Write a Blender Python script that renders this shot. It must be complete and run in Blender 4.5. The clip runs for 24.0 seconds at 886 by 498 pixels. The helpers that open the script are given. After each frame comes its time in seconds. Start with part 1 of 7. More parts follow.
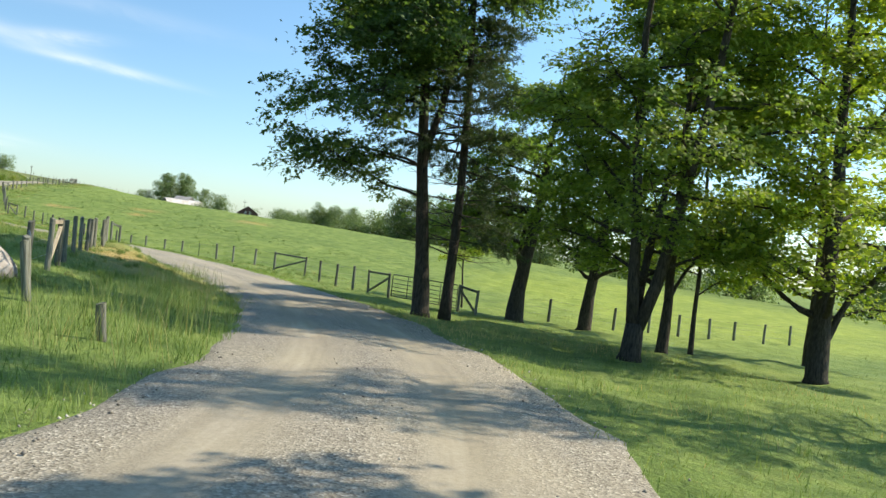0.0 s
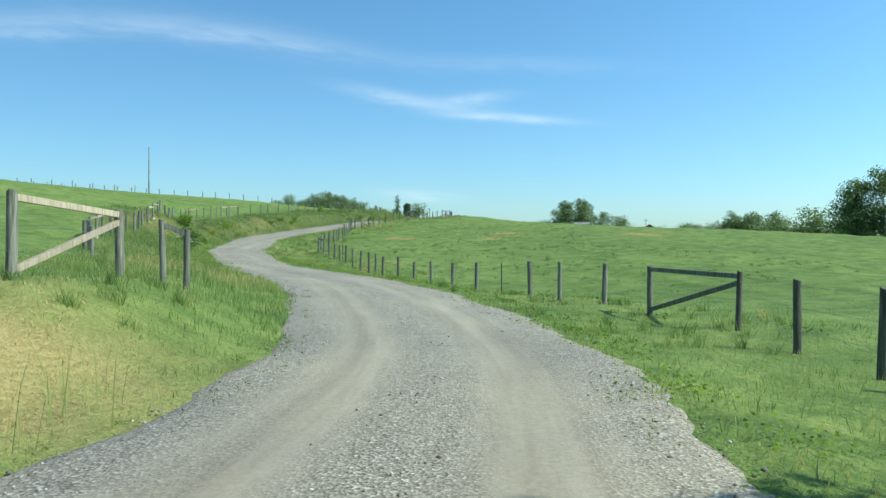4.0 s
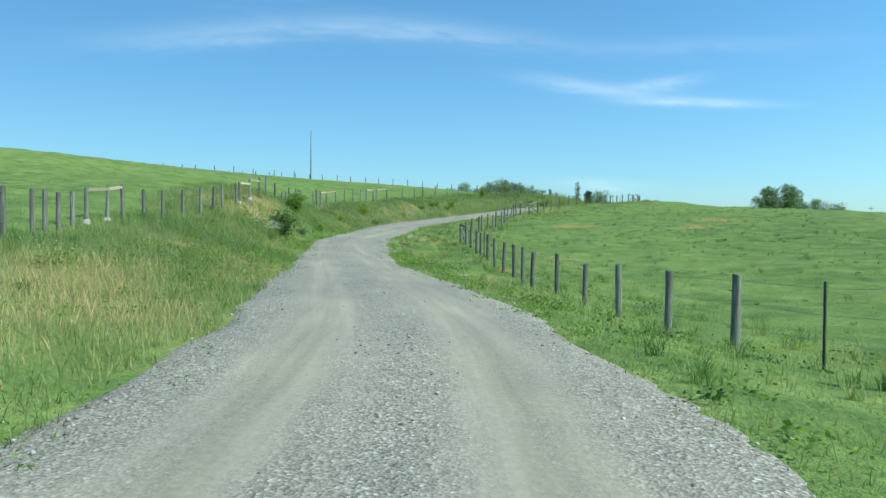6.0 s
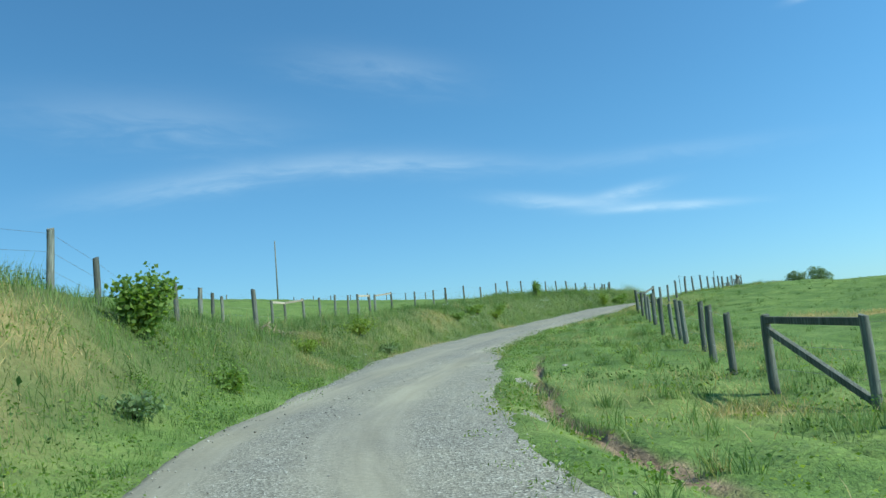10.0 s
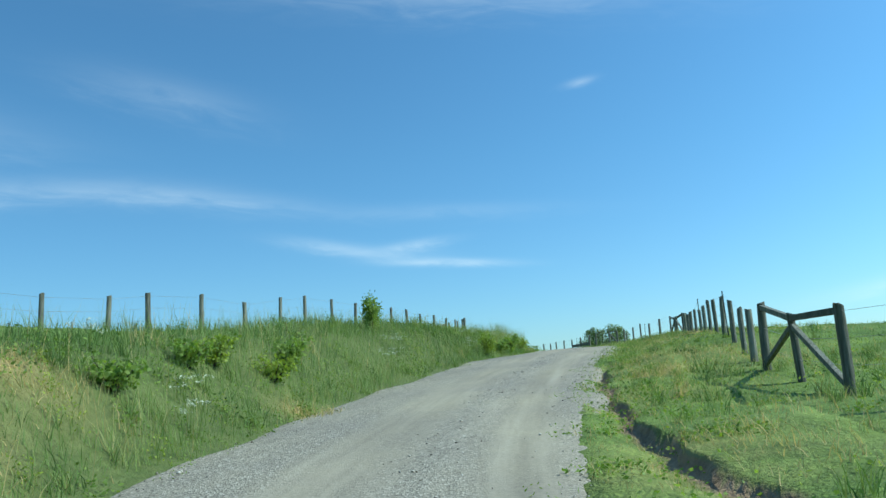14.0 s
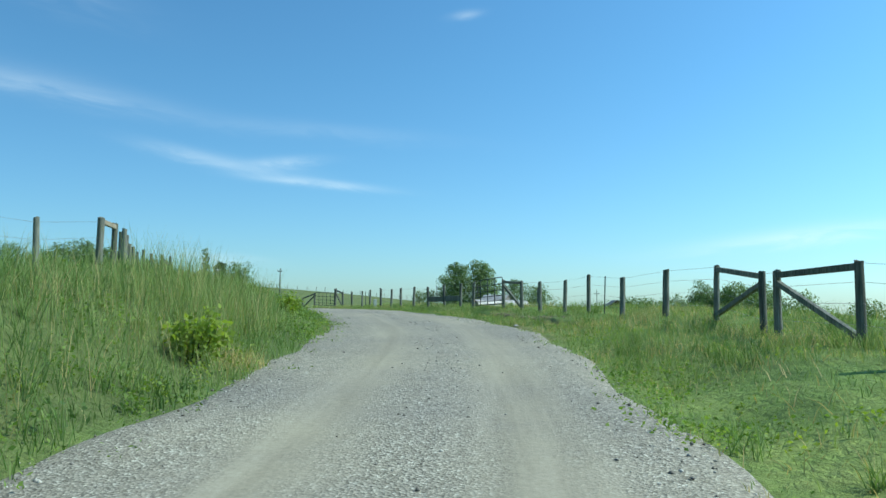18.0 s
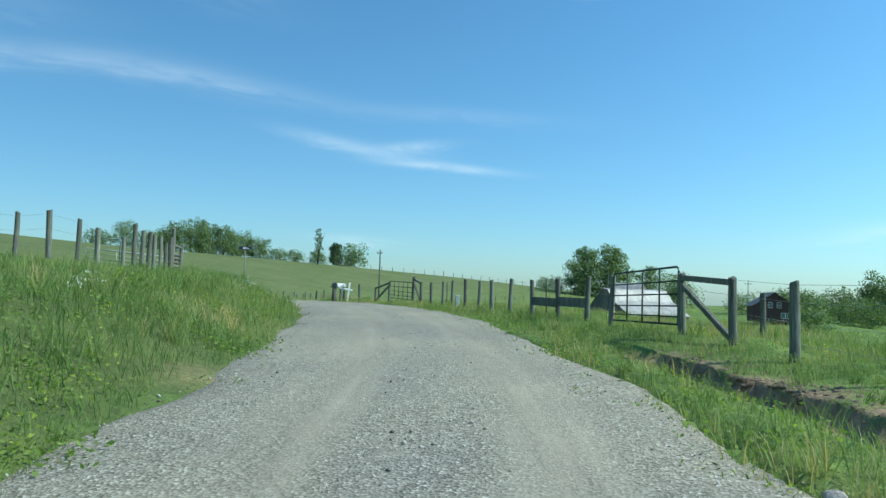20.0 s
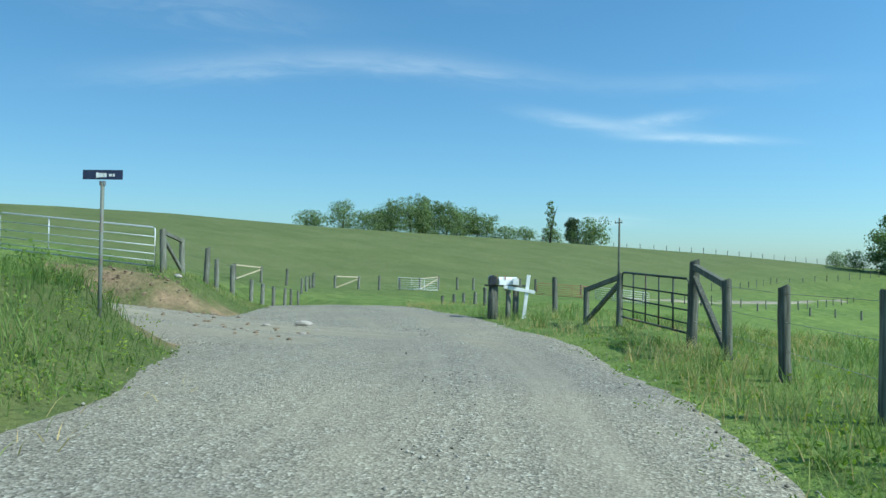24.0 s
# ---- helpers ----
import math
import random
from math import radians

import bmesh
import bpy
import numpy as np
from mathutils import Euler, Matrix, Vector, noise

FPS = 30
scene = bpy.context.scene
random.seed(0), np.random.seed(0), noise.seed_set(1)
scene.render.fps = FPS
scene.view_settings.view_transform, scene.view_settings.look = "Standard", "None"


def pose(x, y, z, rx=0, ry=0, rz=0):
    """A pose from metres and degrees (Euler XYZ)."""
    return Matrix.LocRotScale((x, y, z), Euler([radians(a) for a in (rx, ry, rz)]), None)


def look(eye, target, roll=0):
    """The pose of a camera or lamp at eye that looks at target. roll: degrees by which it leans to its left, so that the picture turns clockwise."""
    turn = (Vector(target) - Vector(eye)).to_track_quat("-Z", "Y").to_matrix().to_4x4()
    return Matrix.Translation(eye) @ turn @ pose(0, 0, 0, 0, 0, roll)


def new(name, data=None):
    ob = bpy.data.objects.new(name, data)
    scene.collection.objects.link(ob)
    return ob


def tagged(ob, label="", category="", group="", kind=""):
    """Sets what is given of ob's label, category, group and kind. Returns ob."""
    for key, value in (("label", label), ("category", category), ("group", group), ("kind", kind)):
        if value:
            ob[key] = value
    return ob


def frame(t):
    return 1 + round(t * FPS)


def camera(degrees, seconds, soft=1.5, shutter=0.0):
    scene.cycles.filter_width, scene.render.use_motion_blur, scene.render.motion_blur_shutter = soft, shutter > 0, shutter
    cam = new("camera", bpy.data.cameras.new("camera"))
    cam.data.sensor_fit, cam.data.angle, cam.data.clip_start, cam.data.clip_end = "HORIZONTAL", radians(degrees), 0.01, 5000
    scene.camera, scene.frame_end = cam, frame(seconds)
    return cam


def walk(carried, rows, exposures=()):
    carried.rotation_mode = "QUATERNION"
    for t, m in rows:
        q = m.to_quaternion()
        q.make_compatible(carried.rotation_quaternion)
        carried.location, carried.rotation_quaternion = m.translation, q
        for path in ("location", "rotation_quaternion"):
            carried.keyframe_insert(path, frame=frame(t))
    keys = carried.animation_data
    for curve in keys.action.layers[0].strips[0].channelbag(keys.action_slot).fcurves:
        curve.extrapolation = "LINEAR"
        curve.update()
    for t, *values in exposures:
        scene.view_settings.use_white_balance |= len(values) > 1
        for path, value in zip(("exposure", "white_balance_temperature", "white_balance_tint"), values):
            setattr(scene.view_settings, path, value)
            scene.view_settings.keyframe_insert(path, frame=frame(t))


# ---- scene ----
# ---- camera and its way ----
# seconds, x, y, z, yaw, pitch, roll
PATH = [
    (0, 0.000, -0.000, 1.400, -0.000, -0.491, -6.405),
    (0.5, 0.143, 4.193, 1.192, 3.562, 0.545, -6.241),
    (1, 0.075, 8.432, 0.990, 7.847, 1.693, -5.258),
    (1.5, -0.401, 12.732, 0.794, 11.973, 2.592, -4.140),
    (2, -1.162, 16.944, 0.611, 16.079, 2.910, -2.837),
    (2.5, -2.138, 20.965, 0.444, 19.772, 2.600, -2.103),
    (3, -3.214, 24.824, 0.296, 23.023, 1.738, -1.278),
    (3.5, -4.493, 28.867, 0.166, 26.231, 0.406, -0.645),
    (5.5, -12.609, 44.797, -0.128, 39.927, -1.188, -0.189),
    (6, -15.290, 48.263, -0.102, 43.222, -1.255, -0.437),
    (6.5, -18.262, 51.564, -0.044, 47.782, -2.402, 0.714),
    (7, -21.463, 54.846, 0.017, 45.255, -1.842, 2.770),
    (7.5, -25.089, 57.903, 0.039, 43.237, 0.450, 3.522),
    (8, -28.742, 60.753, 0.034, 43.302, 2.973, 3.908),
    (8.5, -32.240, 63.534, 0.045, 43.896, 4.543, 4.905),
    (9, -35.925, 66.270, 0.086, 44.118, 6.052, 5.198),
    (9.5, -39.640, 69.146, 0.147, 43.485, 7.436, 5.106),
    (11.5, -53.113, 80.131, 0.876, 39.344, 7.827, 4.852),
    (12, -55.706, 83.705, 1.105, 41.076, 8.318, 3.122),
    (12.5, -58.106, 87.369, 1.345, 36.666, 12.686, 2.216),
    (13, -60.335, 91.410, 1.596, 32.682, 13.999, 2.019),
    (13.5, -62.956, 95.726, 1.848, 29.626, 12.275, 3.124),
    (14, -65.534, 100.138, 2.132, 26.010, 10.214, 3.659),
    (14.5, -67.588, 104.394, 2.436, 23.784, 7.981, 3.597),
    (15, -69.297, 108.839, 2.759, 21.851, 5.693, 3.552),
    (15.5, -70.877, 113.277, 3.103, 20.415, 3.118, 2.973),
    (16, -72.200, 118.101, 3.472, 19.019, 2.402, 2.838),
    (16.5, -73.279, 122.622, 3.861, 16.439, 3.861, 2.546),
    (17, -74.114, 126.788, 4.234, 15.348, 4.486, 1.056),
    (17.5, -74.900, 131.238, 4.603, 14.747, 4.749, 0.072),
    (19.5, -78.948, 149.355, 5.552, 22.118, 2.737, -1.714),
    (20, -80.103, 153.095, 5.717, 25.003, 3.114, -1.675),
    (20.5, -81.474, 156.857, 5.873, 27.667, 3.985, -0.971),
    (21, -83.009, 160.427, 5.991, 29.429, 4.624, -0.029),
    (21.5, -84.880, 164.257, 6.091, 31.550, 3.333, -0.083),
    (22, -86.793, 167.683, 6.152, 35.237, 2.334, -2.314),
    (22.5, -88.617, 170.898, 6.217, 36.044, 3.560, -2.224),
    (23, -90.568, 174.018, 6.259, 36.068, 1.689, -2.279),
    (23.5, -92.448, 176.882, 6.302, 36.842, 1.046, -1.312),
    (24, -94.306, 179.585, 6.341, 43.231, 1.175, -0.896),
]
cam = camera(59.84, 24.0, soft=1.5)
EXPOSURES = ((0.0, 0.6, 7400.0, 12.0), (1.0, 0.66, 7500.0, 12.0), (2.0, 0.5, 7200.0, 10.0), (3.0, 0.34, 6600.0, 4.0), (6.0, 0.28, 5900.0, -4.0), (7.0, 0.28, 5900.0, -5.0), (9.0, 0.15, 5800.0, -6.0), (24.0, 0.12, 5900.0, -5.0))
walk(cam, [(t, pose(x, y, z, 90 + p, r, w)) for t, x, y, z, w, p, r in PATH], EXPOSURES)

# ---- world, sun and sky ----
SUN_AZ = radians(76)      # from +y towards +x
SUN_EL = radians(43)
sun_dir = Vector((math.sin(SUN_AZ) * math.cos(SUN_EL), math.cos(SUN_AZ) * math.cos(SUN_EL), math.sin(SUN_EL)))
sun = new("sun", bpy.data.lights.new("sun", "SUN"))
sun.data.energy, sun.data.angle, sun.data.color = 4.6, radians(0.53), (1.0, 0.94, 0.84)
sun.matrix_world = look(sun_dir * 50, (0, 0, 0))


def wire(nt, a, b):
    nt.links.new(a, b)


def math_node(nt, op, a, b=None, c=None, clamp=False):
    n = nt.nodes.new("ShaderNodeMath")
    n.operation, n.use_clamp = op, clamp
    for i, v in enumerate((a, b, c)):
        if v is None:
            continue
        if isinstance(v, (int, float)):
            n.inputs[i].default_value = v
        else:
            nt.links.new(v, n.inputs[i])
    return n.outputs[0]


def dot_node(nt, v, d):
    n = nt.nodes.new("ShaderNodeVectorMath")
    n.operation = "DOT_PRODUCT"
    nt.links.new(v, n.inputs[0])
    n.inputs[1].default_value = d
    return n.outputs["Value"]


def blend(nt, fac, a, b, mode="MIX"):
    m = nt.nodes.new("ShaderNodeMix")
    m.data_type, m.blend_type = "RGBA", mode
    for i, v in ((0, fac), (6, a), (7, b)):
        if isinstance(v, (int, float)):
            m.inputs[i].default_value = v
        elif isinstance(v, tuple):
            m.inputs[i].default_value = (*v, 1)
        else:
            wire(nt, v, m.inputs[i])
    return m.outputs[2]


def build_world():
    w = bpy.data.worlds.new("sky")
    scene.world = w
    w.use_nodes = True
    nt = w.node_tree
    nt.nodes.clear()
    sky = nt.nodes.new("ShaderNodeTexSky")
    sky.sky_type, sky.sun_disc = "NISHITA", False
    sky.sun_elevation, sky.sun_rotation = SUN_EL, SUN_AZ
    sky.altitude, sky.air_density, sky.dust_density, sky.ozone_density = 300, 1.0, 0.7, 3.0
    tc = nt.nodes.new("ShaderNodeTexCoord")
    d = tc.outputs["Generated"]

    def streak(az, el, lean, long, thin, weight, seed, scale=7.0):
        """A cirrus streak round one direction: an ellipse of noise drawn out along its length."""
        c = Vector((-math.sin(radians(az)) * math.cos(radians(el)), math.cos(radians(az)) * math.cos(radians(el)), math.sin(radians(el))))
        r = Vector((math.cos(radians(az)), math.sin(radians(az)), 0))
        u = r.cross(c) * -1
        u = c.cross(r) * -1 if u.z < 0 else u
        e1 = r * math.cos(radians(lean)) + u * math.sin(radians(lean))
        e2 = u * math.cos(radians(lean)) - r * math.sin(radians(lean))
        a, b, f = dot_node(nt, d, e1), dot_node(nt, d, e2), dot_node(nt, d, c)
        comb = nt.nodes.new("ShaderNodeCombineXYZ")
        wire(nt, math_node(nt, "MULTIPLY", a, scale), comb.inputs[0])
        wire(nt, math_node(nt, "MULTIPLY", b, scale * 4.5), comb.inputs[1])
        comb.inputs[2].default_value = seed
        nz = nt.nodes.new("ShaderNodeTexNoise")
        nz.inputs["Scale"].default_value, nz.inputs["Detail"].default_value, nz.inputs["Roughness"].default_value = 1.6, 6.0, 0.6
        nz.inputs["Distortion"].default_value = 0.6
        wire(nt, comb.outputs[0], nz.inputs["Vector"])
        wob = math_node(nt, "MULTIPLY", math_node(nt, "SUBTRACT", nz.outputs[0], 0.5), thin * 1.7)
        bb = math_node(nt, "ADD", b, wob)
        qa = math_node(nt, "POWER", math_node(nt, "ABSOLUTE", math_node(nt, "DIVIDE", a, long)), 2.0)
        qb = math_node(nt, "POWER", math_node(nt, "ABSOLUTE", math_node(nt, "DIVIDE", bb, thin)), 2.0)
        g = math_node(nt, "EXPONENT", math_node(nt, "MULTIPLY", math_node(nt, "ADD", qa, qb), -1.0))
        g = math_node(nt, "MULTIPLY", g, math_node(nt, "MULTIPLY_ADD", nz.outputs[0], 1.7, -0.25, clamp=True))
        g = math_node(nt, "MULTIPLY", g, math_node(nt, "GREATER_THAN", f, 0.2))
        return math_node(nt, "MULTIPLY", g, weight)

    total = None
    for args in CLOUDS:
        s = streak(*args)
        total = s if total is None else math_node(nt, "ADD", total, s)
    total = math_node(nt, "MINIMUM", total, 0.9)
    mix = nt.nodes.new("ShaderNodeMix")
    mix.data_type = "RGBA"
    wire(nt, total, mix.inputs[0])
    hue = nt.nodes.new("ShaderNodeMix")
    hue.data_type, hue.blend_type = "RGBA", "MULTIPLY"
    hue.inputs[0].default_value = 1.0
    lit = math_node(nt, "MULTIPLY_ADD", dot_node(nt, d, (math.sin(SUN_AZ), math.cos(SUN_AZ), 0)), 0.42, 1.13)
    tint = nt.nodes.new("ShaderNodeVectorMath")
    tint.operation = "SCALE"
    low = math_node(nt, "MULTIPLY_ADD", dot_node(nt, d, (0, 0, 1)), -3.4, 1.0, clamp=True)
    wire(nt, blend(nt, low, (0.77, 1.07, 1.17), (0.82, 1.02, 1.15)), tint.inputs[0])
    lit = math_node(nt, "MULTIPLY_ADD", dot_node(nt, d, (0, 0, 1)), 0.38, lit)
    wire(nt, math_node(nt, "MAXIMUM", lit, 0.8), tint.inputs[3])
    wire(nt, tint.outputs[0], hue.inputs[7])
    wire(nt, sky.outputs[0], hue.inputs[6])
    wire(nt, hue.outputs[2], mix.inputs[6])
    mix.inputs[7].default_value = (9.0, 9.2, 9.4, 1)
    bg = nt.nodes.new("ShaderNodeBackground")
    bg.inputs["Strength"].default_value = SKY_STRENGTH
    wire(nt, mix.outputs[2], bg.inputs["Color"])
    out = nt.nodes.new("ShaderNodeOutputWorld")
    wire(nt, bg.outputs[0], out.inputs[0])


# azimuth to the left of +y, elevation, lean, half length, half thickness, weight, seed
CLOUDS = (
    (24.6, 9.15, -4, 0.070, 0.0048, 0.50, 1.0),
    (33.2, 10.6, -11, 0.065, 0.0085, 0.30, 2.0),
    (27.2, 10.65, 5, 0.042, 0.0060, 0.36, 3.0),
    (28.6, 10.0, -6, 0.060, 0.0100, 0.16, 12.0),
    (57.0, 14.0, 7, 0.16, 0.015, 0.24, 4.0),
    (43.5, 14.4, -4, 0.14, 0.013, 0.24, 5.0),
    (25.0, 13.0, -2, 0.14, 0.010, 0.12, 13.0),
    (45.0, 21.4, -10, 0.10, 0.022, 0.15, 6.0),
    (62.0, 18.2, -3, 0.15, 0.030, 0.14, 7.0),
    (14.0, 21.4, 8, 0.018, 0.005, 0.26, 8.0),
    (-10.0, 5.1, 5, 0.12, 0.011, 0.50, 9.0),
    (31.4, 3.5, -4, 0.05, 0.006, 0.32, 10.0),
    (22.0, 28.4, -6, 0.24, 0.026, 0.18, 11.0),
)
SKY_STRENGTH = 0.11
build_world()


# ---- materials ----
def material(name, rough=0.8, metal=0.0):
    m = bpy.data.materials.new(name)
    m.use_nodes = True
    nt = m.node_tree
    b = nt.nodes["Principled BSDF"]
    b.inputs["Roughness"].default_value, b.inputs["Metallic"].default_value = rough, metal
    return m, nt, b


def coords(nt, kind="Object"):
    return nt.nodes.new("ShaderNodeTexCoord").outputs[kind]


def place_coords(nt):
    return nt.nodes.new("ShaderNodeNewGeometry").outputs["Position"]


def noise_tex(nt, vec, scale, detail=4.0, rough=0.55, stretch=None):
    if stretch:
        mp = nt.nodes.new("ShaderNodeMapping")
        mp.inputs["Scale"].default_value = stretch
        wire(nt, vec, mp.inputs["Vector"])
        vec = mp.outputs[0]
    n = nt.nodes.new("ShaderNodeTexNoise")
    n.inputs["Scale"].default_value, n.inputs["Detail"].default_value, n.inputs["Roughness"].default_value = scale, detail, rough
    wire(nt, vec, n.inputs["Vector"])
    return n.outputs[0]


def ramp(nt, fac, stops):
    r = nt.nodes.new("ShaderNodeValToRGB")
    el = r.color_ramp.elements
    while len(el) < len(stops):
        el.new(0.5)
    for e, (p, c) in zip(el, stops):
        e.position, e.color = p, (*c, 1)
    wire(nt, fac, r.inputs[0])
    return r.outputs[0]


def bump(nt, bsdf, height, strength=0.4, dist=0.02):
    b = nt.nodes.new("ShaderNodeBump")
    b.inputs["Strength"].default_value, b.inputs["Distance"].default_value = strength, dist
    wire(nt, height, b.inputs["Height"])
    wire(nt, b.outputs[0], bsdf.inputs["Normal"])


def attribute(nt, name):
    a = nt.nodes.new("ShaderNodeAttribute")
    a.attribute_name = name
    return a.outputs["Fac"]


def object_random(nt):
    return nt.nodes.new("ShaderNodeObjectInfo").outputs["Random"]


def make_grass_ground():
    m, nt, b = material("pasture_ground", 0.95)
    p = place_coords(nt)
    big = noise_tex(nt, p, 0.045, 5, 0.6)
    mid = noise_tex(nt, p, 0.8, 7, 0.72)
    fine = noise_tex(nt, p, 9.0, 4, 0.7)
    green = ramp(nt, mid, ((0.30, (0.080, 0.132, 0.036)), (0.48, (0.166, 0.244, 0.064)), (0.68, (0.292, 0.360, 0.112))))
    tone = ramp(nt, big, ((0.35, (0.80, 0.84, 0.74)), (0.65, (1.12, 1.08, 0.96))))
    col = blend(nt, 1.0, green, tone, "MULTIPLY")
    col = blend(nt, math_node(nt, "MULTIPLY", attribute(nt, "olive"), 0.85), col, ramp(nt, noise_tex(nt, p, 0.12, 6, 0.7), ((0.35, (0.118, 0.138, 0.056)), (0.65, (0.185, 0.200, 0.088)))))
    # sunlight on the field behind the big trees, painted as a brighter lime
    col = blend(nt, math_node(nt, "MULTIPLY", attribute(nt, "sunlit_lime"), 0.7), col, ramp(nt, noise_tex(nt, p, 0.4, 6, 0.7), ((0.35, (0.25, 0.33, 0.045)), (0.65, (0.42, 0.48, 0.085)))))
    clump = math_node(nt, "MULTIPLY_ADD", noise_tex(nt, p, 3.2, 6, 0.7), 5.0, -2.6, clamp=True)
    col = blend(nt, math_node(nt, "MULTIPLY", clump, 0.55), col, (0.050, 0.088, 0.026))
    tuft = math_node(nt, "MULTIPLY_ADD", noise_tex(nt, p, 0.55, 8, 0.8), 6.0, -3.25, clamp=True)
    col = blend(nt, math_node(nt, "MULTIPLY", tuft, 0.45), col, (0.062, 0.112, 0.034))
    tips = math_node(nt, "MULTIPLY_ADD", noise_tex(nt, p, 5.5, 6, 0.75), 4.5, -2.45, clamp=True)
    col = blend(nt, math_node(nt, "MULTIPLY", tips, 0.45), col, (0.225, 0.290, 0.105))
    col = blend(nt, math_node(nt, "MULTIPLY", math_node(nt, "MULTIPLY_ADD", fine, 3.2, -1.25, clamp=True), 0.55), col, (0.055, 0.085, 0.024))
    # shade between the long bank grass, put into the ground colour as dark thatch
    col = blend(nt, math_node(nt, "MULTIPLY", attribute(nt, "thatch_shade"), 0.7), col, ramp(nt, noise_tex(nt, p, 5.0, 5, 0.7), ((0.3, (0.050, 0.070, 0.024)), (0.7, (0.125, 0.135, 0.055)))))
    dryn = math_node(nt, "MULTIPLY_ADD", noise_tex(nt, p, 0.9, 5, 0.7), 2.4, -1.2)
    dry = math_node(nt, "MULTIPLY", math_node(nt, "ADD", attribute(nt, "dry"), math_node(nt, "MULTIPLY", dryn, 0.5)), attribute(nt, "dry"), clamp=True)
    straw = ramp(nt, noise_tex(nt, p, 14.0, 4, 0.7), ((0.3, (0.32, 0.215, 0.080)), (0.7, (0.60, 0.455, 0.21))))
    col = blend(nt, dry, col, straw)
    soil = ramp(nt, noise_tex(nt, p, 3.0, 5, 0.7), ((0.3, (0.17, 0.115, 0.070)), (0.7, (0.43, 0.305, 0.185))))
    soiln = math_node(nt, "MULTIPLY_ADD", noise_tex(nt, p, 1.7, 4, 0.7), 1.6, -0.8)
    sf = math_node(nt, "MULTIPLY", math_node(nt, "ADD", attribute(nt, "soil"), soiln), attribute(nt, "soil"), clamp=True)
    col = blend(nt, sf, col, soil)
    wire(nt, col, b.inputs["Base Color"])
    b.inputs["Specular IOR Level"].default_value = 0.15
    h = math_node(nt, "ADD", math_node(nt, "MULTIPLY", mid, 2.0), fine)
    bump(nt, b, h, 0.7, 0.12)
    return m


def make_gravel():
    """Loose crushed stone with two packed, dusty wheel tracks drawn out along the lane."""
    m, nt, b = material("gravel", 0.92)
    p = place_coords(nt)
    v = nt.nodes.new("ShaderNodeTexVoronoi")
    v.inputs["Scale"].default_value = 40.0
    wire(nt, p, v.inputs["Vector"])
    stone = ramp(nt, v.outputs["Color"], ((0.10, (0.130, 0.118, 0.092)), (0.45, (0.255, 0.234, 0.182)), (0.75, (0.36, 0.333, 0.265)), (0.95, (0.58, 0.545, 0.45))))
    flow = nt.nodes.new("ShaderNodeCombineXYZ")
    wire(nt, attribute(nt, "along"), flow.inputs[0])
    wire(nt, attribute(nt, "across"), flow.inputs[1])
    streak = noise_tex(nt, flow.outputs[0], 1.0, 6, 0.65)
    fine = noise_tex(nt, p, 16.0, 5, 0.75)
    dust = ramp(nt, math_node(nt, "ADD", math_node(nt, "MULTIPLY", streak, 0.6), math_node(nt, "MULTIPLY", fine, 0.4)), ((0.34, (0.215, 0.192, 0.138)), (0.52, (0.325, 0.292, 0.214)), (0.68, (0.415, 0.376, 0.285))))
    n2 = noise_tex(nt, p, 1.3, 6, 0.75)
    f = math_node(nt, "ADD", math_node(nt, "MULTIPLY_ADD", attribute(nt, "track"), 1.15, -0.08), math_node(nt, "MULTIPLY_ADD", math_node(nt, "ADD", streak, n2), 1.1, -0.98), clamp=True)
    col = blend(nt, f, stone, dust)
    tone = ramp(nt, noise_tex(nt, p, 0.22, 4, 0.6), ((0.35, (0.86, 0.86, 0.88)), (0.65, (1.06, 1.05, 1.0))))
    col = blend(nt, 1.0, col, tone, "MULTIPLY")
    wire(nt, col, b.inputs["Base Color"])
    b.inputs["Specular IOR Level"].default_value = 0.2
    hh = math_node(nt, "MULTIPLY", v.outputs["Distance"], math_node(nt, "SUBTRACT", 1.1, f))
    bump(nt, b, math_node(nt, "ADD", hh, math_node(nt, "MULTIPLY", fine, 0.3)), 0.65, 0.018)
    return m


def make_clay():
    m, nt, b = material("clay_dirt", 0.95)
    p = place_coords(nt)
    n = noise_tex(nt, p, 1.6, 6, 0.7)
    col = ramp(nt, n, ((0.28, (0.10, 0.12, 0.04)), (0.42, (0.15, 0.112, 0.070)), (0.6, (0.27, 0.19, 0.122)), (0.78, (0.34, 0.30, 0.24))))
    wire(nt, col, b.inputs["Base Color"])
    bump(nt, b, noise_tex(nt, p, 7.0, 6, 0.75), 0.9, 0.06)
    return m


def make_wood(name, dark, mid, light, moss=0.25):
    m, nt, b = material(name, 0.88)
    o = coords(nt)
    grain = noise_tex(nt, o, 3.0, 6, 0.65, (9.0, 9.0, 0.7))
    blot = noise_tex(nt, o, 2.2, 4, 0.6)
    col = ramp(nt, grain, ((0.3, dark), (0.5, mid), (0.72, light)))
    tone = math_node(nt, "MULTIPLY_ADD", object_random(nt), 0.6, 0.7)
    hsv = nt.nodes.new("ShaderNodeHueSaturation")
    wire(nt, col, hsv.inputs["Color"])
    wire(nt, tone, hsv.inputs["Value"])
    col = blend(nt, math_node(nt, "MULTIPLY", math_node(nt, "GREATER_THAN", blot, 0.56), moss), hsv.outputs[0], (0.075, 0.085, 0.055))
    wire(nt, col, b.inputs["Base Color"])
    b.inputs["Specular IOR Level"].default_value = 0.2
    bump(nt, b, grain, 0.8, 0.015)
    return m


